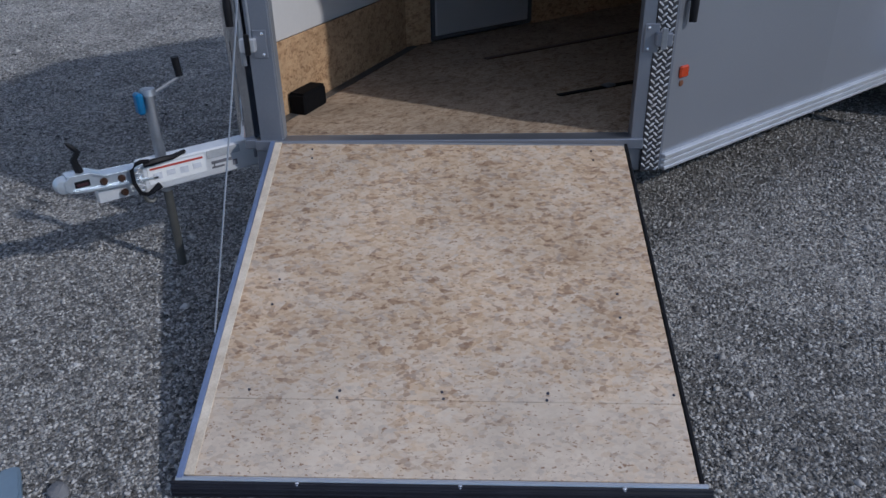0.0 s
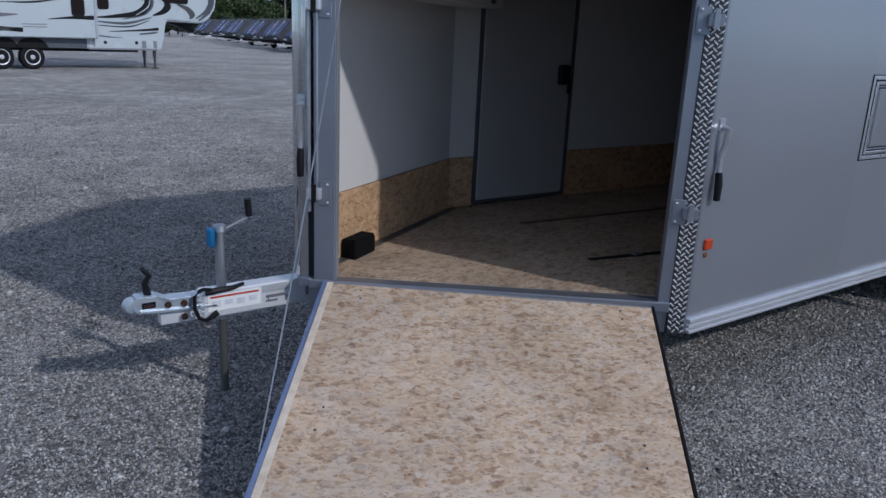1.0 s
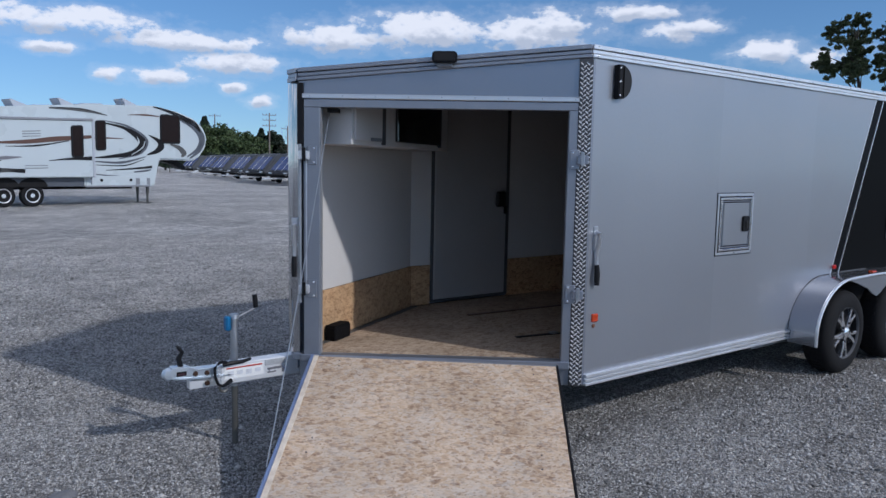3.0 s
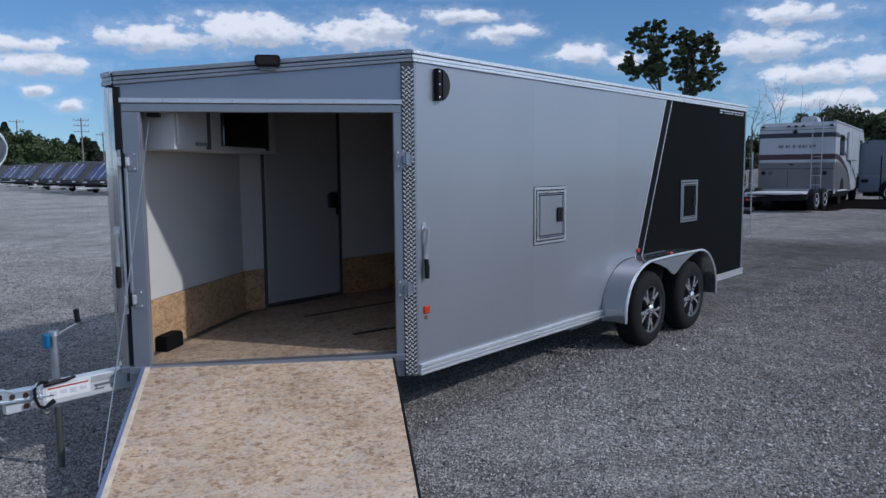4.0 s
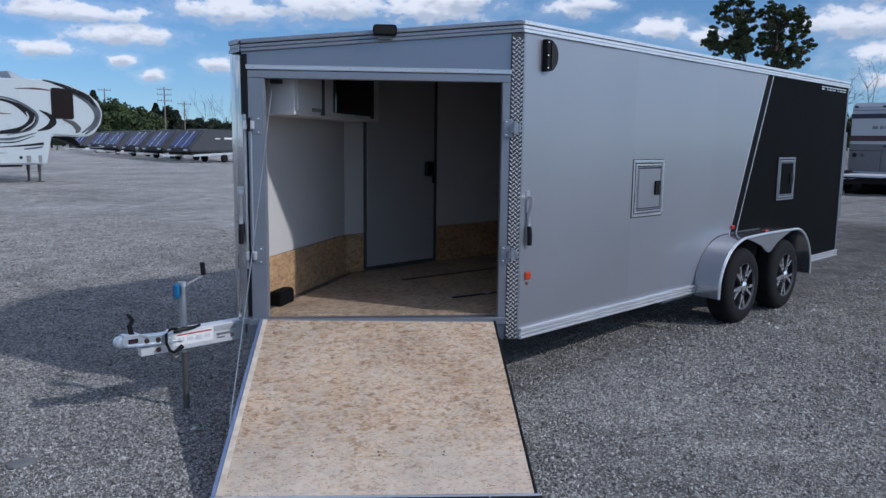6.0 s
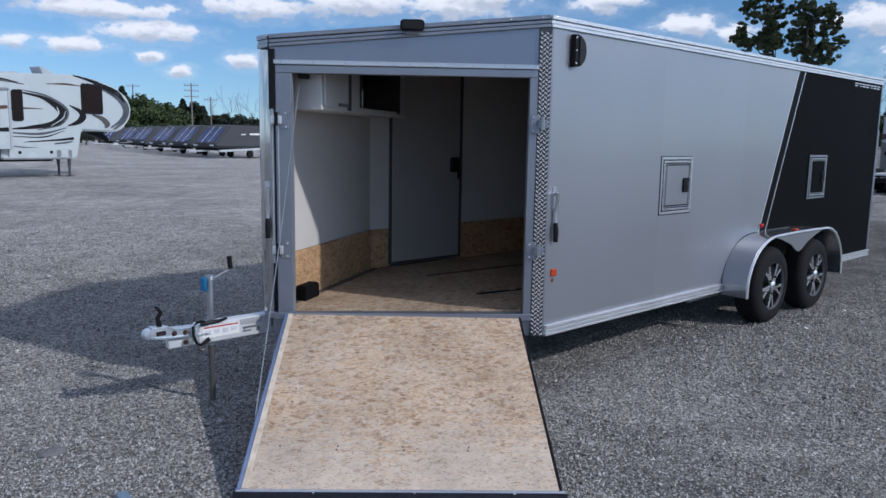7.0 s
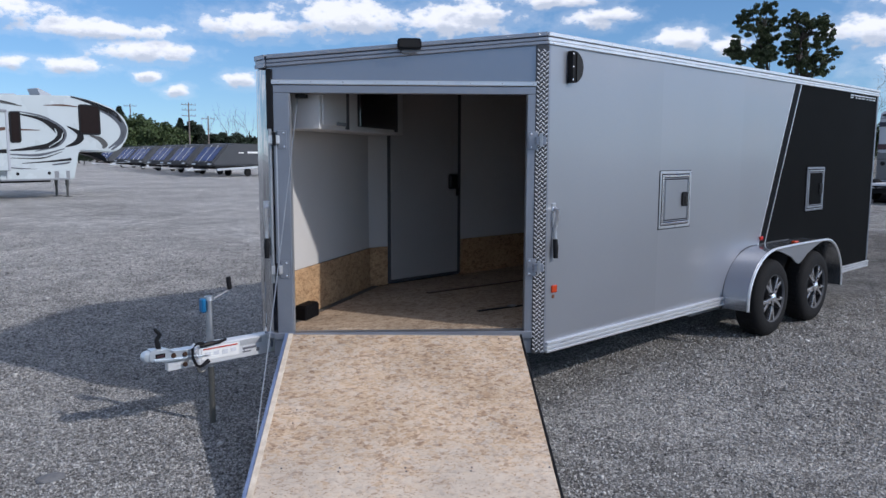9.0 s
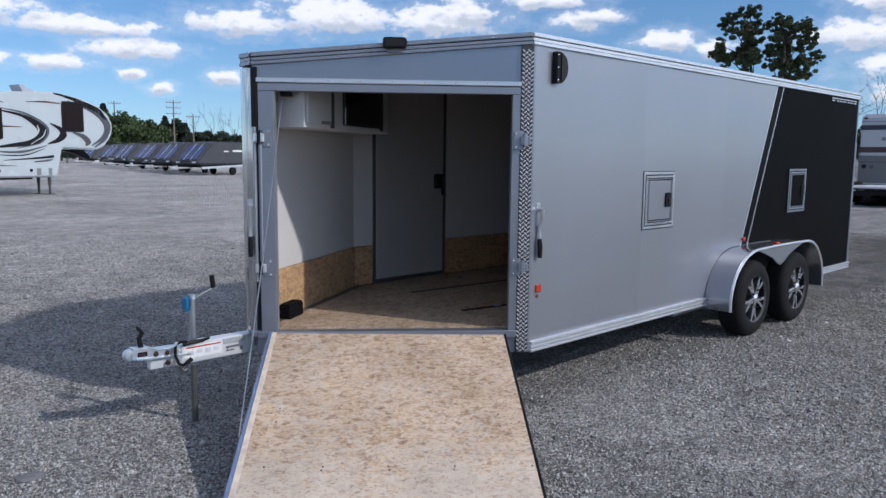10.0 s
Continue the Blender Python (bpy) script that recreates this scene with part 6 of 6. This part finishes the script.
for x in (0.18, 0.42, 1.93, 2.20):
    part("tail_lamp", lathe([(0.075, 0.0), (0.075, 0.02), (0.0, 0.035)], 16, MH @ Matrix.Translation((x, -0.012, 1.40)) @ Matrix.Diagonal((1, -1, 1, 1))), M_BLACK if x > 2.1 or x < 0.3 else M_TAN, mh)
for x0, x1, z0, z1 in ((0.02, 2.48, 1.545, 1.560), (0.995, 1.010, 0.82, 1.545), (1.92, 1.935, 0.82, 1.545)):
    part("panel_seam", bx(x0, x1, -0.016, -0.011, z0, z1, 0.001, MH), M_UNDER, mh)
part("door_latch", bx(1.05, 1.20, -0.025, -0.011, 1.68, 1.73, 0.004, MH), M_BLACK, mh)
ld = part("ladder", tube([(1.78, -0.10, 0.85), (1.78, -0.10, 3.30), (1.78, 0.2, 3.40)], 0.017, 6, MH), M_ZINC, mh, "bright rear ladder")
part("ladder_rail", tube([(2.10, -0.10, 0.85), (2.10, -0.10, 3.30), (2.10, 0.2, 3.40)], 0.017, 6, MH), M_ZINC, ld)
for k in range(7):
    part("rung", tube([(1.78, -0.10, 0.98 + k * 0.33), (2.10, -0.10, 0.98 + k * 0.33)], 0.012, 6, MH), M_ZINC, ld)
part("air_conditioner", prism([(1.16, 3.18), (1.76, 3.18), (1.70, 3.46), (1.20, 3.46)], "y", 1.2, 2.2, 0.04, MH), M_CREAM, mh, "roof air conditioner")
part("roof_rail", bx(2.40, 2.50, 0.1, MLEN - 1.0, 3.18, 3.24, 0.01, MH), M_CREAM, mh, "pale awning rail")
for y0, y1, z0, z1 in ((1.3, 2.5, 2.02, 2.78), (7.9, 9.2, 2.05, 2.75)):
    wf = part("side_window", prism(round_rect(y0, y1, z0, z1, 0.08), "x", 2.501, 2.525, 0.004, MH), M_BLACK, mh, "dark side window frame")
    part("pane", prism(round_rect(y0 + 0.06, y1 - 0.06, z0 + 0.06, z1 - 0.06, 0.05), "x", 2.526, 2.530, 0.0, MH), M_GLASS, wf)
part("side_slide", bx(2.5, 2.60, 3.4, 6.2, 1.85, 2.95, 0.03, MH), M_CREAM, mh, "shallow slide-out")
for y in (4.1, 6.6):
    part("awning_arm", bx(2.60, 2.64, y, y + 0.06, 1.3, 3.05, 0.01, MH), M_ALU_W, mh, "white awning arm")
for y in (2.2, 7.8):
    part("wheel_arch", prism([(y + 0.62 * math.cos(radians(a)), 0.64 + 0.56 * math.sin(radians(a))) for a in range(0, 181, 15)], "x", 2.511, 2.516, 0, MH), M_UNDER, mh)
    for x in (0.1, 1.86, 2.20):
        part("tyre", lathe([(0.0, 0.0), (0.43, 0.0), (0.46, 0.03), (0.46, 0.22), (0.43, 0.25), (0.0, 0.25)], 20, MH @ Matrix.Translation((x, y, 0.62)) @ Euler((0, 0, radians(-90))).to_matrix().to_4x4()), M_TYRE, mh, smooth=True)
part("chassis", bx(0.4, 2.1, 0.3, 9.6, 0.42, 0.62, 0.02, MH), M_UNDER, mh)

tx, ty = polar(11.6, 38.0, (-3.5, -3.07))
TT = Matrix.Translation((tx, ty, 0)) @ Euler((0, 0, radians(-80))).to_matrix().to_4x4()
tt = thing("travel_trailer", (tx, ty, 0), "older white travel trailer with grey trim lines", "camper")
part("shell", prism([(0.0, 0.48), (7.0, 0.48), (7.2, 1.6), (6.9, 2.66), (0.5, 2.74), (0.12, 2.67), (0.0, 2.45)], "y", 0.0, 2.4, 0.05, TT), M_TTBODY, tt, "blue-white ribbed body")
for z, h_ in ((1.16, 0.05), (1.64, 0.02), (2.50, 0.03)):
    part("trim_line", bx(0.02, 6.9, -0.012, -0.001, z, z + h_, 0.004, TT), M_GREY, tt)
for x in (0.24, 2.72):
    part("panel_trim", bx(x, x + 0.05, -0.014, -0.001, 1.19, 2.50, 0.004, TT), M_GREY, tt)
part("roof_hatch", bx(1.42, 2.26, 0.8, 1.6, 2.72, 3.02, 0.04, TT), M_CREAM, tt, "roof unit")
part("roof_hatch_glass", bx(1.49, 2.19, 0.78, 0.80, 2.76, 2.96, 0.01, TT), M_GLASS, tt)
for x in (0.25, 1.05, 1.32, 1.60, 2.80):
    part("clearance_lamp", bx(x, x + 0.09, -0.02, -0.001, 2.60, 2.65, 0.005, TT), M_BLACK, tt)
for x in (0.12, 2.62):
    part("access_cover", bx(x, x + 0.28, -0.018, -0.001, 0.90, 1.05, 0.01, TT), M_BLACK, tt)
for k in range(6):
    part("letter_bar", bx(0.98 + k * 0.085, 1.04 + k * 0.085, -0.008, -0.001, 1.74, 1.80, 0.002, TT), M_GREY, tt)
part("wheel_arch", lathe([(0.0, 0.0), (0.44, 0.0), (0.44, 0.02), (0.0, 0.02)], 24, TT @ Matrix.Translation((1.24, -0.025, 0.58))), M_UNDER, tt)
rv_wheel(tt, TT @ Matrix.Translation((1.24, -0.05, 0.47)), 0.36, "bright wheel with a black tyre")
part("underframe", bx(0.2, 6.8, 0.2, 2.2, 0.30, 0.48, 0.02, TT), M_UNDER, tt)
part("prop_post", tube([(0.86, -0.5, 0.05), (0.86, -0.5, 2.05)], 0.03, 6, TT), M_UNDER, tt)

fx, fy = polar(18.5, 28.0, (-3.5, -3.07))
FB = Matrix.Translation((fx, fy, 0.19)) @ Euler((0, 0, radians(-92))).to_matrix().to_4x4()
fb = thing("flatbed_trailer", (fx, fy, 0.19), "dark steel flatbed trailer with a pale weathered deck", "trailer")
for k in range(9):
    part("deck_plank", bx(0.01 + k * 0.212, 0.212 + k * 0.212, 0.0, 5.0, 0.54, 0.58, 0.004, FB), M_PALE, fb, "pale weathered deck plank")
part("dovetail", prism([(0.0, 0.43), (0.25, 0.43), (1.9, 0.555), (1.9, 0.575), (0.0, 0.575)], "y", -0.03, 0.0, 0.004, FB), M_PALE, fb, "pale worn rear edge")
part("frame", prism([(0.0, 0.25), (1.95, 0.36), (2.0, 0.53), (0.0, 0.53)], "y", 0.02, 4.9, 0.01, FB), M_UNDER, fb, "black steel frame")
part("ramp_bar", bx(0.1, 1.45, -0.08, -0.04, 0.47, 0.52, 0.004, FB), M_UNDER, fb)
for x in (0.12, 0.42, 1.40):
    part("ramp_post", bx(x, x + 0.05, -0.08, -0.03, 0.36, 0.50, 0.004, FB), M_UNDER, fb)
for y in (0.6, 1.5):
    rv_wheel(fb, FB @ Matrix.Translation((2.12, y, 0.35)) @ Euler((0, 0, radians(90))).to_matrix().to_4x4(), 0.35, "bright steel wheel with a black tyre")
    part("axle", tube([(0.05, y, 0.33), (2.0, y, 0.33)], 0.05, 8, FB), M_UNDER, fb)
    part("tyre", lathe([(0.0, 0.0), (0.33, 0.0), (0.35, 0.03), (0.35, 0.17), (0.0, 0.2)], 20, FB @ Matrix.Translation((0.0, y, 0.35)) @ Euler((0, 0, radians(90))).to_matrix().to_4x4()), M_TYRE, fb, smooth=True)
part("tail_lamp", bx(0.05, 0.20, -0.06, -0.035, 0.30, 0.38, 0.01, FB), M_RED, fb, "red tail lamp")

gx, gy = polar(18.6, 19.8, (-3.5, -3.07))
GM = Matrix.Translation((gx, gy, 0)) @ Euler((0, 0, radians(-75))).to_matrix().to_4x4()
gt = thing("utility_trailer", (gx, gy, 0), "small utility trailer with an upright white tube gate", "trailer")
gate = part("ramp_gate", tube([(0.0, 0.0, 0.20), (0.0, 0.0, 1.98), (0.20, 0.0, 1.98), (0.20, 0.0, 0.20)], 0.016, 8, GM), M_ZINC, gt, "upright pale tube gate")
for k in range(6):
    part("gate_bar", tube([(0.0, 0.0, 0.35 + k * 0.3), (0.20, 0.0, 0.35 + k * 0.3)], 0.010, 6, GM), M_ZINC, gate)
part("foot", tube([(0.0, 0.0, 0.0), (0.0, 0.0, 0.22)], 0.02, 6, GM), M_ZINC, gt)
part("foot", tube([(0.20, 0.0, 0.0), (0.20, 0.0, 0.22)], 0.02, 6, GM), M_ZINC, gt)
part("side_rail", tube([(0.0, 0.0, 0.9), (-1.6, 0.0, 0.9)], 0.025, 8, GM), M_UNDER, gt)
part("deck", bx(-1.7, 0.2, -0.02, 1.4, 0.50, 0.58, 0.01, GM), M_UNDER, gt, "dark deck")


# ---- trees, poles ----
def limb(bm, p, d, length, r, rng_, depth, tips):
    pts, rs = [p.copy()], [r]
    q, dd = p.copy(), d.copy()
    for k in range(4):
        dd = (dd + Vector(rng_.normal(0, 0.16, 3).tolist()) + Vector((0, 0, 0.04))).normalized()
        q = q + dd * length / 4
        pts.append(q.copy())
        rs.append(r * (1 - 0.16 * (k + 1)))
    tube(pts, rs, 6 if depth < 2 else 4, None, bm)
    tips.append(q.copy())
    if depth < 3:
        for k in range(3 if depth else 4):
            f = pts[2 + int(rng_.integers(0, 3))]
            nd = (dd + Vector(rng_.normal(0, 0.55, 3).tolist())).normalized()
            limb(bm, f, nd, length * 0.66, r * 0.5, rng_, depth + 1, tips)


def leafy_tree(x, y, h, spread, seed, mat, label, leaves=5000, leaf=0.22, trunk=0.28, name="leafy_tree", clumps=None, mid=0.66, tall=0.34):
    rg = np.random.default_rng(seed)
    t = thing(name, (x, y, 0), label, "tree")
    bm = bmesh.new()
    tips = []
    base = h * 0.34
    tube([(x, y, 0), (x + 0.1, y, base * 0.5), (x, y + 0.1, base)], [trunk, trunk * 0.85, trunk * 0.7], 8, None, bm)
    for k in range(5):
        a = math.tau * k / 5 + rg.uniform(-0.4, 0.4)
        limb(bm, Vector((x, y, base * rg.uniform(0.75, 1.0))), Vector((math.cos(a) * 0.55, math.sin(a) * 0.55, 0.9)).normalized(), h * 0.30, trunk * 0.45, rg, 1, tips)
    part("trunk", bm, M_BARK, t, "brown trunk and limbs")
    if clumps is None:
        n = 26
        th, ph = rg.uniform(0, math.tau, n), rg.uniform(-0.5, 1.2, n)
        rr = rg.uniform(0.45, 1.0, n)
        clumps = np.stack([x + spread * rr * np.cos(th) * np.cos(ph), y + spread * rr * np.sin(th) * np.cos(ph), h * mid + h * tall * rr * np.sin(ph)], 1)
    idx = rg.integers(0, len(clumps), leaves)
    cr = rg.uniform(0.5, 1.0, len(clumps)) * spread * 0.42
    dv = rg.normal(size=(leaves, 3))
    dv /= np.linalg.norm(dv, axis=1)[:, None]
    c = clumps[idx] + dv * (cr[idx] * rg.random(leaves) ** 0.45)[:, None] * np.array([1, 1, 0.75])
    c = c[c[:, 2] > h * 0.08]
    quads_mesh("crown", c, rg.uniform(0.6, 1.2, len(c)) * leaf, mat, rg, t, "uneven leafy crown")
    return t


def conifer(x, y, h, seed):
    rg = np.random.default_rng(seed)
    t = thing("conifer_tree", (x, y, 0), "dark green conifer in the far tree line", "tree", "far tree line")
    part("trunk", tube([(x, y, 0), (x, y, h * 0.95)], [0.25, 0.04], 6), M_BARK, t)
    n = 4200
    z = rg.random(n) ** 1.2
    lv = np.floor(z * 14) / 14
    r = (1 - lv) ** 0.8 * h * 0.42 * (0.65 + 0.35 * rg.random(n)) * (1 - 0.6 * (z * 14 % 1))
    a = rg.uniform(0, math.tau, n)
    c = np.stack([x + r * np.cos(a), y + r * np.sin(a), h * (0.08 + 0.9 * z)], 1)
    quads_mesh("crown", c, rg.uniform(0.18, 0.40, n), M_CONIF, rg, t, "dark needled crown")


def bare_tree(x, y, h, seed, lean=0.0):
    rg = np.random.default_rng(seed)
    t = thing("bare_tree", (x, y, 0), "leafless grey tree standing far behind the yard", "tree", "bare trees")
    bm = bmesh.new()
    tips = []
    tube([(x, y, 0), (x + lean * 0.3, y, h * 0.35), (x + lean, y, h * 0.6)], [h * 0.014, h * 0.011, h * 0.008], 6, None, bm)
    for k in range(3):
        a = rg.uniform(0, math.tau)
        limb(bm, Vector((x + lean * rg.uniform(0.3, 1), y, h * rg.uniform(0.35, 0.6))), Vector((math.cos(a) * 0.5, math.sin(a) * 0.5, 1)).normalized(), h * 0.32, h * 0.0042, rg, 1, tips)
    part("trunk", bm, M_BARE, t, "bare trunk and twigs")


C0 = (-3.6, -3.0)
# big tree behind the trailer: two stems, each with its own open crown of leaf clumps
TREE_AZ = 23.58
CLUMPS = ((-1.13, 11.6, 0.55), (-2.2, 11.45, 0.6), (-2.75, 11.0, 0.42), (-1.2, 10.85, 0.62), (-2.1, 10.4, 0.6), (-0.9, 10.0, 0.6),
          (-3.0, 9.55, 0.5), (-1.3, 9.25, 0.7), (-3.25, 8.9, 0.5), (-2.5, 8.7, 0.65), (-1.6, 8.4, 0.7), (-0.75, 8.4, 0.6),
          (0.6, 11.1, 0.45), (1.25, 11.15, 0.55), (2.35, 10.7, 0.45), (0.2, 10.75, 0.4), (0.95, 10.4, 0.6), (1.7, 10.3, 0.65),
          (2.5, 10.1, 0.55), (0.5, 9.7, 0.6), (1.45, 9.4, 0.65), (2.4, 9.4, 0.6), (0.4, 8.9, 0.55), (1.3, 8.6, 0.65),
          (2.3, 8.5, 0.7), (3.3, 8.35, 0.4), (0.5, 8.05, 0.55), (1.7, 7.8, 0.7), (2.5, 7.5, 0.5), (1.4, 7.2, 0.6))


def twin_tree():
    rg = np.random.default_rng(11)
    bx0, by0 = polar(TREE_AZ, 58, (-3.603, -2.988))
    rt = Vector((math.sin(radians(TREE_AZ)), -math.cos(radians(TREE_AZ)), 0))
    fw = Vector((math.cos(radians(TREE_AZ)), math.sin(radians(TREE_AZ)), 0))
    base = Vector((bx0, by0, 0))
    t = thing("leafy_tree", (bx0, by0, 0), "tall dark green tree with two stems and an open two-lobed crown", "tree")
    bm = bmesh.new()
    stems = []
    for side, top_ in ((-1.3, 11.2), (1.3, 10.7)):
        pts = [base + rt * (side * f ** 0.8) + Vector((rg.normal(0, 0.06), rg.normal(0, 0.06), top_ * f)) for f in (0.0, 0.15, 0.3, 0.45, 0.6, 0.75, 0.88, 1.0)]
        tube(pts, [0.34, 0.29, 0.22, 0.16, 0.12, 0.085, 0.055, 0.03], 8, None, bm)
        stems.append(pts)
    centres, radii = [], []
    for o_, z, r in CLUMPS:
        c = base + rt * o_ + fw * float(rg.normal(0, 0.9)) + Vector((0, 0, z))
        st = stems[0] if o_ < 0.1 else stems[1]
        root = min(st, key=lambda p: abs(p.z - (z - 1.3)))
        mid_ = (root + c) / 2 + Vector((0, 0, 0.12))
        tube([root, mid_, c], [0.05, 0.035, 0.015], 5, None, bm)
        for k in range(4):
            tip = c + Vector(rg.normal(0, 0.5, 3).tolist()) * r
            tube([mid_ * 0.4 + c * 0.6, (c + tip) / 2 + Vector((0, 0, 0.05)), tip], [0.028, 0.018, 0.008], 4, None, bm)
        # every clump is a cluster of leaf sprays of uneven size
        for k in range(22):
            d = Vector(rg.normal(size=3).tolist()).normalized() * (r * rg.uniform(0.2, 1.45))
            centres.append(c + Vector((d.x, d.y, d.z * 0.8)))
            radii.append(r * rg.uniform(0.18, 0.40))
    part("trunk", bm, M_BARK, t, "brown trunk and limbs")
    C_, R_ = np.array([tuple(c) for c in centres]), np.array(radii)
    n = 88000
    idx = rg.choice(len(C_), n, p=R_ ** 2 / (R_ ** 2).sum())
    d = rg.normal(size=(n, 3))
    d /= np.linalg.norm(d, axis=1)[:, None]
    p = C_[idx] + d * (R_[idx] * rg.random(n) ** 0.6)[:, None] * np.array([1.15, 1.15, 0.9])
    quads_mesh("crown", p, rg.uniform(0.042, 0.088, n), M_LEAF, rg, t, "open crown of separate leaf clumps")


twin_tree()

# far tree line on the left
for k, (az, d, h, sp) in enumerate(((69.9, 150, 9.6, 4.2), (69.0, 152, 8.6, 4.4), (68.1, 150, 7.9, 4.2), (67.3, 151, 7.2, 4.0), (70.8, 149, 9.0, 4.6), (71.9, 150, 8.2, 4.4), (73.0, 150, 8.8, 4.4), (74.3, 152, 8.0, 4.4), (63.9, 165, 7.0, 3.2), (65.6, 160, 9.2, 2.6), (66.4, 162, 7.4, 2.6), (62.5, 165, 6.2, 3.6), (61.4, 166, 6.4, 3.6), (60.2, 168, 6.0, 3.6), (59.0, 170, 6.4, 4.0), (57.6, 170, 6.0, 4.0))):
    q = polar(az, d, C0)
    leafy_tree(q[0], q[1], h, sp, 40 + k, M_LEAF2 if az > 66.8 else M_CONIF, "rounded green tree in the far tree line", leaves=4500, leaf=0.30, trunk=0.2, mid=0.50, tall=0.42)
for k in range(9):
    q = polar(67.6 + 0.85 * k, 122 + 2 * (k % 2), C0)
    leafy_tree(q[0], q[1], 3.3, 2.6, 200 + k, M_CONIF, "low dark shrub along the far edge of the yard", leaves=2200, leaf=0.22, trunk=0.08, name="shrub", mid=0.42, tall=0.4)
for k, (az, d, h) in enumerate(((66.35, 160, 8.8), (65.0, 161, 7.6), (70.3, 170, 11.5))):
    q = polar(az, d, C0)
    conifer(q[0], q[1], h, 70 + k)
for k, (az, d, h) in enumerate(((64.2, 175, 10.5), (63.2, 176, 11.5), (62.4, 175, 11.0), (61.6, 176, 11.5), (60.6, 176, 10.5))):
    q = polar(az, d, C0)
    bare_tree(q[0], q[1], h, 90 + k)

# trees beyond the motorhomes on the right
for k, (az, d, h, sp, mt) in enumerate(((11.8, 62, 6.6, 2.6, M_LEAF), (10.4, 64, 6.0, 2.8, M_LEAF), (9.2, 66, 6.2, 2.8, M_LEAF), (14.2, 66, 6.0, 2.2, M_LEAF), (6.9, 57, 4.6, 2.0, M_CONIF), (12.9, 66, 7.0, 2.2, M_LEAF), (18.6, 70, 4.4, 2.2, M_LEAF), (17.4, 80, 4.6, 2.6, M_LEAF), (6.0, 55, 6.0, 3.0, M_LEAF), (4.4, 56, 5.6, 3.0, M_LEAF))):
    q = polar(az, d, C0)
    leafy_tree(q[0], q[1], h, sp, 120 + k, mt, "dense green tree behind the parked campers", leaves=4500, leaf=0.15, trunk=0.16, mid=0.52, tall=0.42)
q = polar(8.0, 54, C0)
rg = np.random.default_rng(139)
ivy = []
for j in range(60):
    z = rg.uniform(0.8, 7.1)
    w_ = 0.42 + 0.5 * min(1, (7.4 - z) / 4.0)
    ivy.append((q[0] + rg.uniform(-w_, w_), q[1] + rg.uniform(-w_, w_), z))
leafy_tree(q[0], q[1], 7.4, 1.0, 140, M_CONIF, "tree trunk overgrown with dark ivy", leaves=9000, leaf=0.11, trunk=0.4, clumps=np.array(ivy))
for k, (az, d, h, ln) in enumerate(((18.2, 60, 7.2, 0.2), (16.5, 62, 7.4, -0.6), (14.0, 60, 7.8, -0.8), (8.0, 54, 8.8, 0.0))):
    q = polar(az, d, C0)
    bare_tree(q[0], q[1], h, 150 + k, ln)


def utility_pole(az, d, h, arms):
    q = polar(az, d, C0)
    t = thing("utility_pole", (q[0], q[1], 0), "tall wooden utility pole with crossarms", "pole", "utility poles")
    part("pole", tube([(q[0], q[1], 0), (q[0], q[1], h)], [0.15, 0.11], 8), M_POLE, t, "weathered pole")
    s = Vector((math.sin(radians(az)), -math.cos(radians(az)), 0))
    for z in arms:
        m = Matrix(((s.x, -s.y, 0, q[0]), (s.y, s.x, 0, q[1]), (0, 0, 1, z), (0, 0, 0, 1)))
        ca_ = part("crossarm", bx(-1.2, 1.2, -0.06, 0.06, -0.05, 0.05, 0.01, m), M_POLE, t)
        for o_ in (-1.1, -0.5, 0.5, 1.1):
            part("insulator", tube([(o_, 0, 0.08), (o_, 0, 0.30)], [0.05, 0.04], 6, m), M_GREY, ca_)


utility_pole(65.75, 140, 10.6, (10.2, 9.3, 8.3))
utility_pole(64.45, 150, 8.8, (8.3,))
utility_pole(69.6, 165, 11.6, (11.2,))

# weeds by the far edge
rg = np.random.default_rng(9)
for nm, az, d, n, w_ in (("weed_patch", 7.9, 25.6, 1500, 0.8), ("weed_patch", 11.8, 27.6, 500, 3.0)):
    q = polar(az, d, C0)
    c = np.stack([q[0] + rg.normal(0, 0.3, n), q[1] + rg.normal(0, w_ * 0.5, n), ground_z(*q) + rg.random(n) ** 2 * 0.16 - 0.01], 1)
    tagged(quads_mesh(nm, c, rg.uniform(0.006, 0.020, n), M_GRASS, rg), "low dry weeds growing in the gravel", "weeds", kind="stuff")

# low bank of dark soil under the parked campers, their shade in its colour
M_SOIL_SHADE = material("dark_soil_and_shade", (0.0075, 0.005, 0.0045), 0.95, vary=0.4, scale=3, fine=60, bump=0.6, spec=0.02)
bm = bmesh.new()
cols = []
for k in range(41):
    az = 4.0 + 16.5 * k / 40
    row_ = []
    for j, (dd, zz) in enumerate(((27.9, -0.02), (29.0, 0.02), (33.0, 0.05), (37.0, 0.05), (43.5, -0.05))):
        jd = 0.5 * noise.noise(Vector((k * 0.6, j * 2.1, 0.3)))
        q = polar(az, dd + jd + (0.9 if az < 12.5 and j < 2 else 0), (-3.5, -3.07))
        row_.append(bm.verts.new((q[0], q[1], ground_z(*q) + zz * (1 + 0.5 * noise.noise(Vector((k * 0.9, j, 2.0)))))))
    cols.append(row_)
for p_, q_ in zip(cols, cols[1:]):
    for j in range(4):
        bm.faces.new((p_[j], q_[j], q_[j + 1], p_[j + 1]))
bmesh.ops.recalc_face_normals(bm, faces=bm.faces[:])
solid("soil_bank", bm, M_SOIL_SHADE, "low bank of dark soil under the parked campers, darkened with their shade", "soil", kind="structure", smooth=True)
